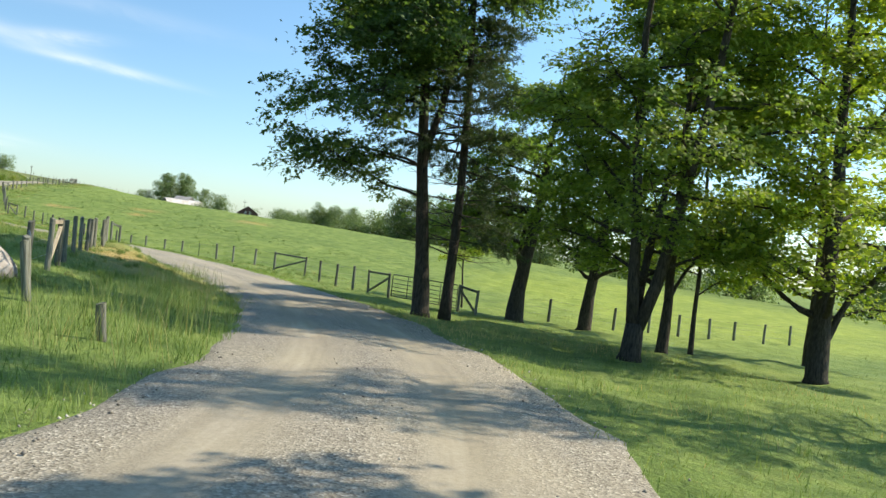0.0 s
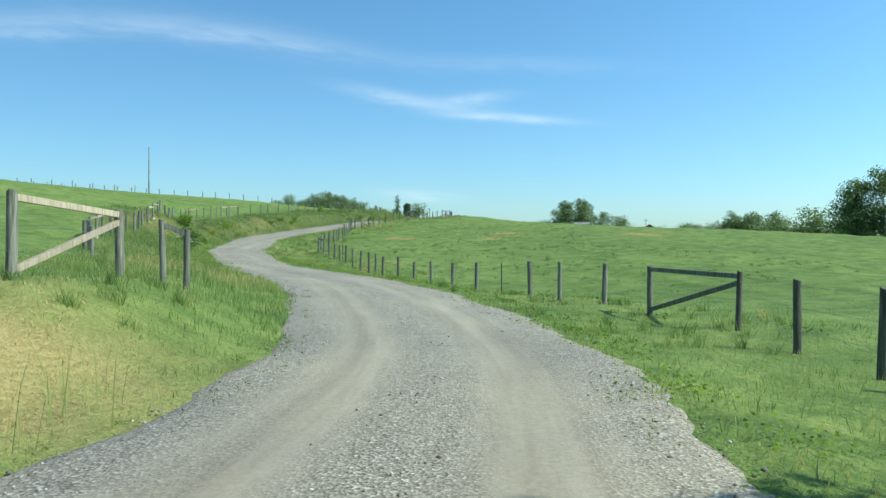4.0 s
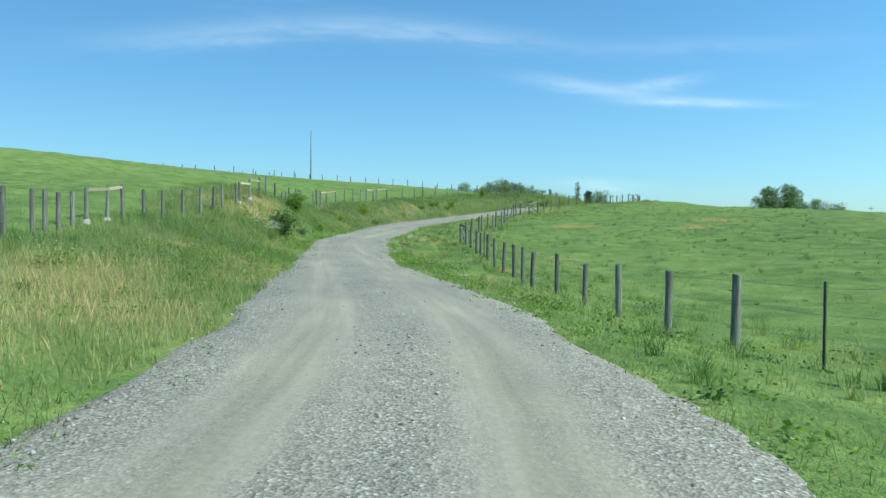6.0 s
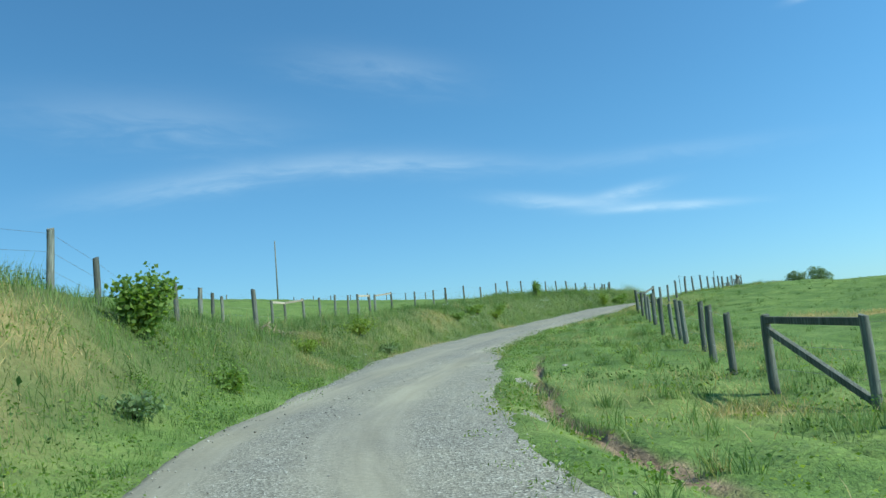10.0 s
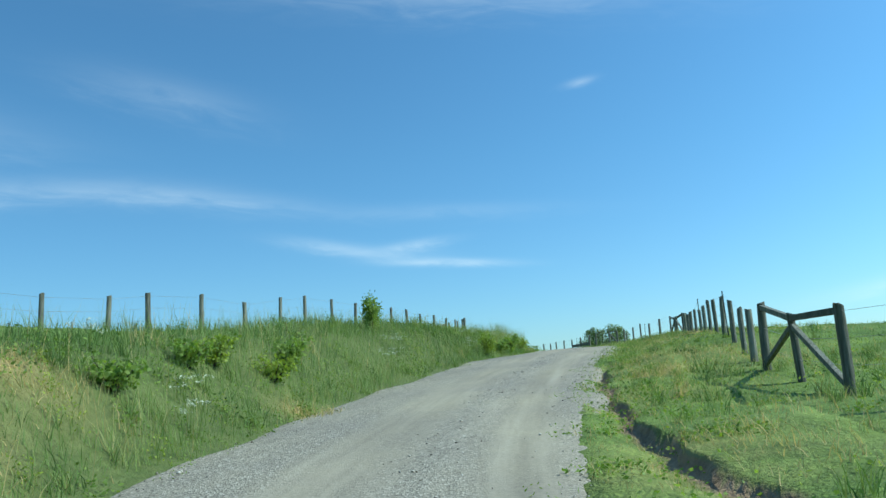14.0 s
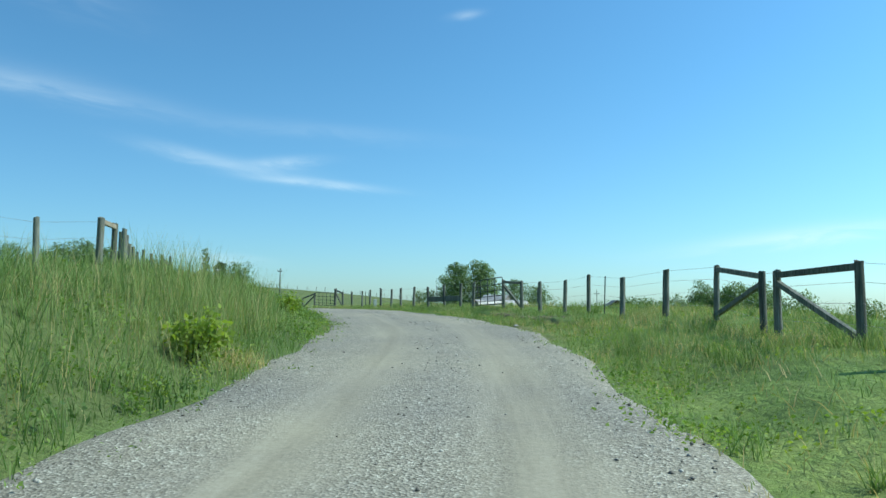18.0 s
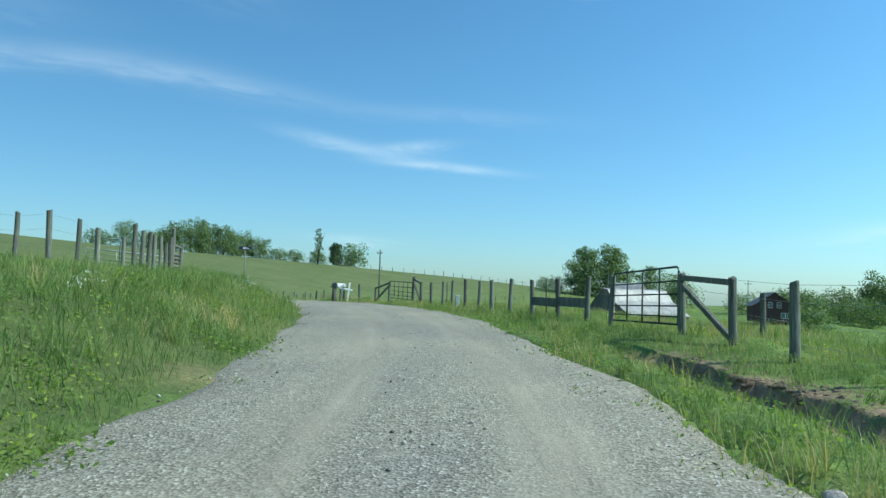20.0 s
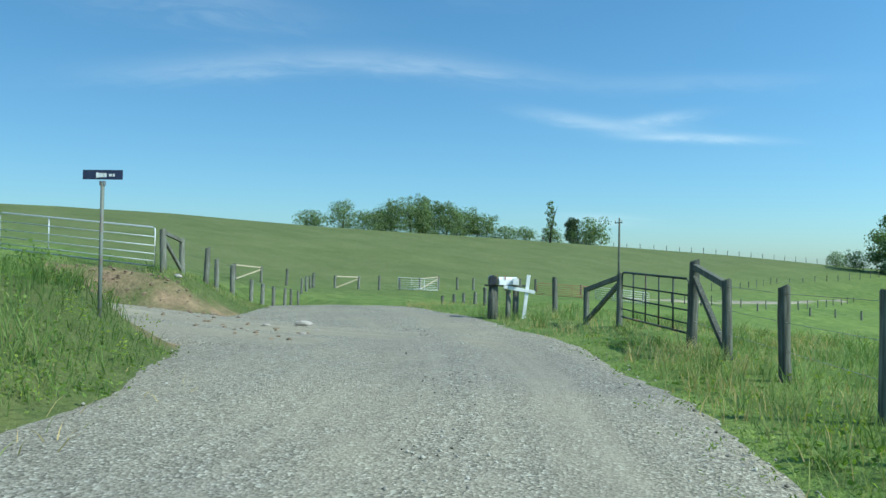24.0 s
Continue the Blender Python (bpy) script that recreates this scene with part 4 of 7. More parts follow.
def gate(name, label, a, b, h, lift, mat, bars, uprights, group="metal field gates"):
    """A tube gate from a to b: rounded outer frame, level bars, uprights."""
    za, zb = gz(*a) + lift, gz(*b) + lift
    A, B = Vector((a[0], a[1], za)), Vector((b[0], b[1], zb))
    th = empty(name, a[0], a[1], gz(*a))
    tagged(th, label, "gate", group)
    inv = th.matrix_world.inverted()
    u = (B - A)
    L = u.length

    def P(s, t):
        return inv @ (A + u * s + Vector((0, 0, t)))

    bm = bmesh.new()
    c = 0.10
    cs = c / L
    loop = [P(0, 0), P(1, 0), P(1, h - c), P(1 - cs * 0.3, h - c * 0.3), P(1 - cs, h), P(cs, h), P(cs * 0.3, h - c * 0.3), P(0, h - c), P(0, 0)]
    tube(bm, loop, [0.024] * len(loop), 8)
    part("frame", bm, mat, th)
    for k in range(1, bars + 1):
        t = h * (k / (bars + 1)) ** 1.25
        bm = bmesh.new()
        tube(bm, [P(0, t), P(1, t)], [0.017, 0.017], 6)
        part("bar", bm, mat, th)
    for k in range(1, uprights + 1):
        s = k / (uprights + 1)
        bm = bmesh.new()
        tube(bm, [P(s, 0), P(s, h)], [0.02, 0.02], 6)
        part("upright", bm, mat, th)
    return th


gate("field_gate", "dark green tube gate closed beside the big trees", (-2.45, 41.15), (1.0, 38.2), 1.15, 0.15, M_GATE_DARK, 5, 3)
gate("field_gate", "dark tube gate standing closed in the lane fence", (-82.4, 169.4), (-84.5, 172.9), 1.18, 0.22, M_GATE_DARK, 4, 3)
gate("field_gate", "dark rusty tube gate beside the mailboxes", (-100.85, 193.3), (-103.45, 195.35), 1.02, 0.26, M_GATE_DARK, 3, 4)
fence("fence", "short timber brace and post beside the gate", [(-103.6, 195.5, 1.25), (-105.2, 196.6, 0.95)], NEAR, wires=(), rails=((0, 1),), braces=((1, 0),), seed=12)
fence("fence", "weathered post and wire fence running away beyond the trees", [(1.1, 38.1, 1.35), (1.95, 37.5, 1.2)] + run((4.2, 40.5), (23.5, 47.0), 11, 1.2, seed=13), NEAR, rails=((0, 1),), braces=((1, 0),), seed=13)
fence("fence", "old grey post fence above the hay with a braced end",
      [(-9.1, 17.0, 1.3), (-9.8, 19.3, 1.3), (-10.5, 21.2, 1.3), (-11.3, 23.2, 1.27), (-12.1, 25.4, 1.22), (-13.0, 27.8, 1.25), (-13.5, 29.4, 1.25), (-14.1, 31.0, 1.23), (-15.0, 33.3, 1.25), (-15.5, 35.3, 1.25), (-16.5, 37.7, 1.27), (-17.3, 39.7, 1.3), (-18.5, 42.5, 1.25)], NEAR, rails=((1, 2), (11, 12)), braces=((1, 2), (11, 12)), seed=14, pale=True)
LEFTMID = [(-18.75, 43.7, 1.25), (-18.4, 43.98, 1.2)]
fence("fence", "two gate posts with short rails", LEFTMID, NEAR, wires=(), rails=((0, 1),), seed=15)
LM = run((-33.0, 52.4), (-37.2, 55.0), 4, 1.25, seed=16) + [(-38.4, 56.1, 1.3), (-39.5, 56.8, 1.3), (-40.6, 57.6, 1.3), (-42.2, 58.65, 1.25), (-43.2, 59.5, 1.28), (-44.4, 60.75, 1.3), (-44.96, 61.6, 1.3), (-46.1, 63.0, 1.22), (-47.86, 64.7, 1.25), (-48.85, 66.2, 1.25), (-50.1, 67.8, 1.28), (-51.8, 69.5, 1.3),
      (-52.8, 70.6, 1.2), (-54.8, 72.7, 1.25), (-55.7, 73.5, 1.27), (-57.1, 75.1, 1.3), (-58.3, 76.6, 1.28), (-60.1, 78.3, 1.3), (-61.2, 79.8, 1.28)] + run((-62.4, 81.2), (-69.6, 87.9), 5, 1.2, seed=17) + [(-71.3, 89.4, 1.15), (-74.1, 92.9, 1.15), (-75.4, 94.8, 1.25), (-76.9, 96.7, 1.25), (-77.9, 98.7, 1.22), (-78.6, 100.4, 1.25), (-79.0, 101.9, 1.25), (-80.0, 103.8, 1.25), (-80.5, 105.1, 1.22), (-80.8, 106.4, 1.25), (-81.7, 107.7, 1.25), (-81.8, 109.4, 1.25)] + \
    [(-83.6, 113.6, 1.25), (-83.8, 115.9, 1.22), (-83.8, 117.4, 1.25), (-84.4, 120.3, 1.25), (-84.8, 123.0, 1.15), (-85.0, 125.4, 1.2), (-85.2, 127.4, 1.24), (-85.5, 129.9, 1.25), (-85.9, 132.5, 1.2), (-86.2, 134.9, 1.25), (-86.6, 137.4, 1.23),
     (-86.9, 139.7, 1.2), (-87.2, 142.0, 1.18), (-87.3, 144.1, 1.22), (-87.7, 146.6, 1.22), (-88.0, 148.8, 1.2), (-88.3, 151.0, 1.25), (-89.2, 152.6, 1.2)]
fence("fence", "long weathered post and wire fence on top of the cut bank", LM, NEAR, rails=((8, 9), (9, 10), (18, 19, 0.95, 0.75), (19, 20, 0.95, 0.80), (30, 31), (31, 32), (36, 37), (38, 39), (56, 57)), seed=18, pale=True, footings=(8, 9, 18, 19))
fence("fence", "weathered tall posts running up to the pale field gate", run((-89.2, 152.6), (-99.6, 167.2), 8, 1.3, True, seed=20) + run((-100.4, 169.0), (-103.6, 174.4), 4, 1.45, seed=21) + [(-104.4, 175.8, 1.95), (-104.9, 176.7, 1.8), (-105.4, 177.5, 1.85), (-106.0, 178.4, 1.75), (-106.5, 179.3, 1.7), (-106.9, 180.0, 1.4), (-107.4, 180.8, 1.65), (-107.6, 181.1, 2.15), (-108.0, 181.5, 1.5), (-108.3, 182.4, 1.4)],
      NEAR, rails=((19, 20),), seed=21)
gate("field_gate", "pale galvanised tube gate at the side drive", (-121.5, 187.8), (-115.85, 190.2), 1.14, 0.2, M_GATE_PALE, 4, 2)
gate("field_gate", "dark tube gate with mesh behind the tall posts", (-108.6, 177.6), (-110.0, 181.4), 1.3, 0.15, M_GATE_DARK, 2, 1)
VF = [(-116.3, 190.7, 1.3), (-117.2, 191.8, 1.15), (-118.2, 193.2, 1.25), (-118.7, 193.9, 1.1)] + run((-121.0, 196.0), (-150.5, 222.5), 11, 1.15, seed=23)
fence("fence", "weathered post fence dropping from the gate into the dip", VF, NEAR, rails=((0, 1),), braces=((1, 0),), seed=23, thick=1.25)
fence("fence", "far line of grey posts with pale timber braces", run((-151.0, 214.5), (-147.5, 252), 16, 1.3, seed=24) + run((-146.5, 253), (-120, 300), 14, 1.2, True, seed=25), "far fences",
      rails=((0, 1), (4, 5), (8, 9)), braces=((0, 1), (4, 5), (8, 9)), seed=24, pale=True, thick=1.6)
fence("fence", "far row of posts across the low field", run((-146, 292), (-149.5, 330), 9, 1.2, seed=41) + run((-149.5, 333), (-140, 392), 13, 1.2, seed=42), "far fences", seed=41)
fence("fence", "far row of posts beside the farm track", run((-138, 270), (-131, 287), 5, 1.2, seed=43) + run((-131.5, 291), (-135, 330), 8, 1.2, seed=44), "far fences", seed=43)
fence("fence", "far row of posts along the ridge of the hill", run((-203, 330), (-165, 415), 24, 1.25, seed=26), "far fences", seed=26)
fence("fence", "far row of posts along the crest of the pasture", run((-172, 128), (-118, 160), 22, 1.25, seed=27), "far fences", seed=27)
fence("fence", "far line of posts with joined top rails on the skyline", run((-176, 104), (-148, 119), 9, 1.3, seed=28) + run((-146, 120.5), (-130, 131), 6, 1.25, seed=29), "far fences", rails=((3, 4), (4, 5), (5, 6)), seed=28)

fence("fence", "short old posts beside the lane past the mailboxes", [(-108.0, 199.2, 1.1), (-113.6, 203.2, 0.75), (-114.6, 203.7, 0.75), (-115.3, 203.9, 0.5), (-116.3, 204.3, 0.45), (-117.2, 204.7, 0.4), (-118.4, 205.2, 0.4)], NEAR, wires=(), seed=51)
fence("fence", "tall leaning old post above the rubble on the bank", [(-68.8, 89.3, 1.7)], NEAR, wires=(), seed=53, lean=5.0)


# ---- trees ----
def leaf_frames(centres, size, rng, droop, flat, normals, spread):
    """Directions along, across and out of leaves at places, and their lengths."""
    n = len(centres)
    d = rng.normal(size=(n, 3))
    d[:, 2] = d[:, 2] * (1 - flat) - droop
    if normals is not None:
        nrm = normals + rng.normal(size=(n, 3)) * spread
        nrm /= np.linalg.norm(nrm, axis=1)[:, None]
        d -= nrm * (d * nrm).sum(1)[:, None]
        d /= np.linalg.norm(d, axis=1)[:, None]
        s = np.cross(nrm, d)
    else:
        d /= np.linalg.norm(d, axis=1)[:, None]
        s = rng.normal(size=(n, 3))
        s -= d * (s * d).sum(1)[:, None]
        s /= np.linalg.norm(s, axis=1)[:, None]
        nrm = np.cross(d, s)
    return d, s, nrm, (size * rng.uniform(0.6, 1.3, n))[:, None]


def leaf_arrays(centres, size, rng, droop=0.3, aspect=0.62, flat=0.0, normals=None, spread=0.45):
    """Bent four-cornered leaves at places; returns corners and faces."""
    d, s, nrm, L = leaf_frames(centres, size, rng, droop, flat, normals, spread)
    c = np.asarray(centres)
    v = np.stack([c - d * L * 0.5, c + s * L * aspect * 0.5 + nrm * L * 0.10, c + d * L * 0.5, c - s * L * aspect * 0.5 + nrm * L * 0.10], 1).reshape(-1, 3)
    i = np.arange(len(c))[:, None] * 4
    return v, i + np.array([[0, 1, 2, 3]])


def lobed_leaves(centres, size, rng, droop, flat, normals, spread):
    """Maple leaves with a long middle lobe and two side lobes; returns corners, quads and triangles."""
    d, s, nrm, L = leaf_frames(centres, size, rng, droop, flat, normals, spread)
    c = np.asarray(centres)
    at = ((-0.5, 0.0, 0.0), (-0.12, 0.52, -0.10), (0.06, 0.17, 0.05), (0.52, 0.0, -0.12), (0.06, -0.17, 0.05), (-0.12, -0.52, -0.10))
    v = np.stack([c + L * (d * a + s * b + nrm * e) for a, b, e in at], 1).reshape(-1, 3)
    i = np.arange(len(c))[:, None] * 6
    return v, i + np.array([[0, 4, 3, 2]]), np.concatenate([i + np.array([[0, 2, 1]]), i + np.array([[0, 5, 4]])])


def grow(rng, start, way, length, r0, r1, n, wander, lift):
    pts, rad = [Vector(start)], [r0]
    d = Vector(way).normalized()
    for k in range(1, n + 1):
        d = (d + Vector((rng.gauss(0, wander), rng.gauss(0, wander), rng.gauss(0, wander) + lift))).normalized()
        pts.append(pts[-1] + d * (length / n))
        rad.append(r0 + (r1 - r0) * k / n)
    return pts, rad


def near_tree(name, label, x, y, height, r, crown_from, spread, leaves, leaf_size, seed, mat, lean=(0, 0), fork=0.0, limbs=16, bare_to=0.0, category="tree", droop=0.3, toward=None, lobed=False, per=26, wander=0.035, high_fork=0.0, inner=3, limb=0.45, sag=-0.01, upper=0):
    """A tree: tapered trunk (forked low or high if asked), limbs with twigs, and flat sprays of leaves along the twigs."""
    rng = random.Random(seed)
    nr = np.random.RandomState(seed)
    z = gz(x, y) - 0.1
    th = empty(name, x, y, z)
    tagged(th, label, category, "big trees by the lane")
    bm = bmesh.new()
    stems = []
    if fork:
        base_pts = [(0, 0, 0), (0.02, 0, 0.3), (0.05, 0, 0.8), (0.05, 0.02, fork)]
        tube(bm, base_pts, [r * 1.5, r * 1.15, r * 1.0, r * 0.95], 12, True, 0.05, rng)
        for sx, sy, k in ((-0.16, 0.05, 0.66), (0.24, -0.04, 0.70), (0.05, 0.16, 0.45)):
            stems.append(grow(rng, (0.05 + sx * r * 1.4, sy * r, fork * 0.9), (sx, sy, 1), (height - fork) * (0.8 + 0.3 * k), r * k, 0.03, 12, 0.06, 0.03))
    else:
        p, q = grow(rng, (0, 0, 0), (lean[0], lean[1], 1), height, r, 0.03, 16, wander, 0.02)
        q[0], q[1] = r * 1.45, r * 1.08
        p.insert(1, p[0].lerp(p[1], 0.25))
        q.insert(1, r * 1.15)
        stems.append((p, q))
        if high_fork:
            j = int(high_fork / height * len(p))
            stems.append(grow(rng, p[j], (0.13, 0.1, 1), height - high_fork, q[j] * 0.7, 0.03, 10, 0.05, 0.02))
    for p, q in stems:
        tube(bm, p, q, 12, True, 0.04, rng)
    part("trunk", bm, M_BARK, th)
    spots = []
    for k in range(limbs):
        p, q = stems[k % len(stems)]
        f = crown_from + (0.97 - crown_from) * (k + rng.random()) / limbs
        j = min(len(p) - 2, int(f * (len(p) - 1)))
        a = 2.4 * k + rng.uniform(-0.5, 0.5)
        top = 1 - ((f - crown_from) / (1 - crown_from)) ** 1.6 * 0.72
        L = spread * top * rng.uniform(0.7, 1.15)
        d = Vector((math.cos(a), math.sin(a), rng.uniform(0.05, 0.55)))
        if toward and (f < toward[2] or rng.random() < 0.35):
            d = Vector((toward[0] + rng.uniform(-0.75, 0.75), toward[1] + rng.uniform(-0.75, 0.75), rng.uniform(-0.02, 0.35)))
        for tries in range(8):
            lp, lq = grow(rng, p[j], d, L, max(0.03, q[j] * limb), 0.012, 8, 0.15, sag)
            if min(v.z for v in lp[2:]) > bare_to + 0.3:
                break
            d.z += 0.25
        else:
            continue
        bm = bmesh.new()
        tube(bm, lp, lq, 6, True)
        for m in range(inner, len(lp)):
            way = lp[m] - lp[m - 1]
            for side in (-1, 1, -1, 1):
                tw = way.normalized() * 0.7 + Vector((-way.y, way.x, 0)).normalized() * side * rng.uniform(0.5, 1.2) + Vector((0, 0, rng.uniform(-0.25, 0.35)))
                tp, tq = grow(rng, lp[m], tw, rng.uniform(0.6, 1.4) * spread / 4.6, 0.014, 0.004, 4, 0.2, -0.06)
                if min(v.z for v in tp) < bare_to + 0.1:
                    continue
                tube(bm, tp[::2], tq[::2], 3, False)
                spots += tp[1:] + tp[2:]
        part("limb", bm, M_BARK, th)
    sp = np.array([tuple(c) for c in spots])
    n = leaves // per
    sprays = sp[nr.randint(0, len(sp), n)] + np.clip(nr.normal(size=(n, 3)), -1.4, 1.4) * np.array([0.20, 0.20, 0.12]) * spread / 5
    out = sprays * np.array([1, 1, 0])
    out /= np.linalg.norm(out, axis=1)[:, None] + 1e-6
    face = np.array([0, 0, 1.0]) + out * 0.45 + nr.normal(size=(n, 3)) * 0.22
    face /= np.linalg.norm(face, axis=1)[:, None]
    off = np.clip(nr.normal(size=(n, per, 3)), -1.7, 1.7) * np.array([0.25, 0.25, 0.08])
    off[:, :, 2] -= (off * out[:, None]).sum(2) * 0.45
    pick = (sprays[:, None] + off).reshape(-1, 3)
    face = np.repeat(face, per, 0)
    if upper:
        high = sp[sp[:, 2] > height * 0.5]
        more = high[nr.randint(0, len(high), upper)] + nr.normal(size=(upper, 3)) * 0.35
        pick, face = np.concatenate([pick, more]), np.concatenate([face, np.tile(np.array([[0.3, 0.0, 1.0]]), (upper, 1))])
    ok = pick[:, 2] > bare_to
    pick, face = pick[ok], face[ok]
    if lobed:
        v, f, tri = lobed_leaves(pick, leaf_size, nr, droop, 0.35, face, 0.42)
        me = arrays_mesh("crown", v, f, tri)
    else:
        v, f = leaf_arrays(pick, leaf_size, nr, droop, 0.8, 0.35, face, 0.42)
        me = arrays_mesh("crown", v, f)
    mesh_part("crown", me, mat, th)
    return th


def pine_tree(label, x, y, height, r, seed, needles, bare, low_side):
    """A pine: straight trunk, dead twiggy branches below, needle tufts on level boughs above and on the low side."""
    rng = random.Random(seed)
    nr = np.random.RandomState(seed)
    th = empty("pine_tree", x, y, gz(x, y) - 0.1)
    tagged(th, label, "tree", "big trees by the lane")
    p, q = grow(rng, (0, 0, 0), (0.0, 0.0, 1), height, r, 0.03, 16, 0.010, 0.02)
    q[0] = r * 1.3
    bm = bmesh.new()
    tube(bm, p, q, 12, True, 0.03, rng)
    part("trunk", bm, M_BARK, th)
    tufts_at, ways = [], []
    z = 2.6
    turn = 0.0
    while z < height * 0.97:
        turn += 0.7
        for k in range(5):
            a = turn + k * 1.257 + rng.uniform(-0.3, 0.3)
            d = Vector((math.cos(a), math.sin(a), rng.uniform(-0.12, 0.18)))
            living = z > bare or (z > 2.9 and d.x * low_side[0] + d.y * low_side[1] > 0.35)
            base = p[0].lerp(p[-1], z / height)
            L = (3.3 - 2.5 * (z / height) ** 1.5) * rng.uniform(0.65, 1.1) * (1.0 if living else 0.75)
            lp, lq = grow(rng, base, d, L, 0.038 if living else 0.026, 0.007, 6, 0.10, -0.02 if living else 0.01)
            bm = bmesh.new()
            tube(bm, lp, lq, 5, False)
            for m in range(2, len(lp)):
                for side in (-1, 1):
                    way = lp[m] - lp[m - 1]
                    tw = way.normalized() * 0.8 + Vector((-way.y, way.x, 0)).normalized() * side * rng.uniform(0.4, 1.0) + Vector((0, 0, rng.uniform(-0.2, 0.25)))
                    tp, tq = grow(rng, lp[m], tw, rng.uniform(0.35, 0.9), 0.008, 0.003, 4, 0.22, 0.0)
                    tube(bm, tp[::2] if living else tp, tq[::2] if living else tq, 3, False)
                    if living:
                        for u in range(1, 5):
                            tufts_at.append(tuple(tp[u]))
                            ways.append(tuple((tp[u] - tp[u - 1]).normalized()))
            part("limb" if living else "dead_branch", bm, M_BARK, th, "" if living else "bare dead branch with fine twigs")
        z += rng.uniform(0.42, 0.62)
    at, way = np.array(tufts_at), np.array(ways)
    per = max(8, needles // len(at))
    c = np.repeat(at, per, 0)
    d = np.repeat(way, per, 0) * 0.7 + nr.normal(size=(len(c), 3)) * 0.6
    d /= np.linalg.norm(d, axis=1)[:, None]
    side = np.cross(d, nr.normal(size=d.shape))
    side /= np.linalg.norm(side, axis=1)[:, None]
    L = nr.uniform(0.10, 0.20, len(c))[:, None]
    c = c + nr.normal(size=c.shape) * 0.05
    v = np.stack([c - side * 0.012, c + side * 0.012, c + d * L], 1).reshape(-1, 3)
    me = arrays_mesh("needles", v, None, np.arange(len(c) * 3).reshape(-1, 3))
    mesh_part("needles", me, M_NEEDLE, th)


# maples without M_LEAF have sun and backlight put into a brighter leaf colour
near_tree("maple_tree", "tall maple with dark bark leaning over the lane", -0.55, 28.5, 18, 0.29, 0.33, 5.5, 56000, 0.165, 1, M_LEAF, (-0.10, 0.0), limbs=44, bare_to=3.95, toward=(-1, -0.35, 0.45), lobed=True, wander=0.03, high_fork=6.0, inner=2, limb=0.28, sag=-0.035, upper=22000)
pine_tree("tall pine with bare lower branches", 0.35, 28.9, 18, 0.21, 2, 120000, 6.3, (0.9, 0.2))
near_tree("maple_tree", "thick trunked maple with a leafy crown", 3.9, 38.0, 13, 0.40, 0.24, 5.1, 28000, 0.17, 3, M_LEAF_BUSH_SUNLIT, (0.02, 0.0), limbs=32, bare_to=3.35, toward=(-1, 0.1, 0.5))
near_tree("maple_tree", "leaning maple with low leafy branches", 7.5, 38.6, 14, 0.32, 0.20, 5.0, 25000, 0.18, 4, M_LEAF, (0.05, 0.0), limbs=26, bare_to=2.8)
near_tree("maple_tree", "thin sapling behind the tube gate", 1.5, 44.9, 7.5, 0.06, 0.3, 1.8, 3000, 0.14, 12, M_LEAF_YELLOW, limbs=12, bare_to=2.2)
near_tree("maple_tree", "forked maple with several stems and a full crown", 5.5, 21.4, 16, 0.27, 0.10, 5.2, 46000, 0.145, 5, M_LEAF_BUSH_SUNLIT, fork=1.15, limbs=40, bare_to=2.3, lobed=True)
near_tree("maple_tree", "slim young maple in the grass", 7.5, 25.2, 14, 0.17, 0.22, 4.0, 18000, 0.16, 6, M_LEAF_BUSH_SUNLIT, (0.0, 0.0), limbs=20, bare_to=2.4)
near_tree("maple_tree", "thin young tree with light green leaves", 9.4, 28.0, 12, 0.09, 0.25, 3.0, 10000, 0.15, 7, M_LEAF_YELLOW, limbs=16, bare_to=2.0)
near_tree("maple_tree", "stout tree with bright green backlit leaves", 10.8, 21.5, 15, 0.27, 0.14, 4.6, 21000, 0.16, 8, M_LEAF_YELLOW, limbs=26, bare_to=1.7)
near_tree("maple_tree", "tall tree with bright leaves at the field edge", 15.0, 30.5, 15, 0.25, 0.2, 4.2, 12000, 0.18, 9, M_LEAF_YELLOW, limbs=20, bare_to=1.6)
pine_tree("dark pine standing in the shade beside the lane", 10.4, 12.0, 16, 0.26, 10, 30000, 3.6, (-0.8, 0.4))
near_tree("maple_tree", "tall tree shading the lane", 8.5, 3.0, 16, 0.3, 0.3, 5.6, 18000, 0.18, 11, M_LEAF, limbs=20, bare_to=4.2)


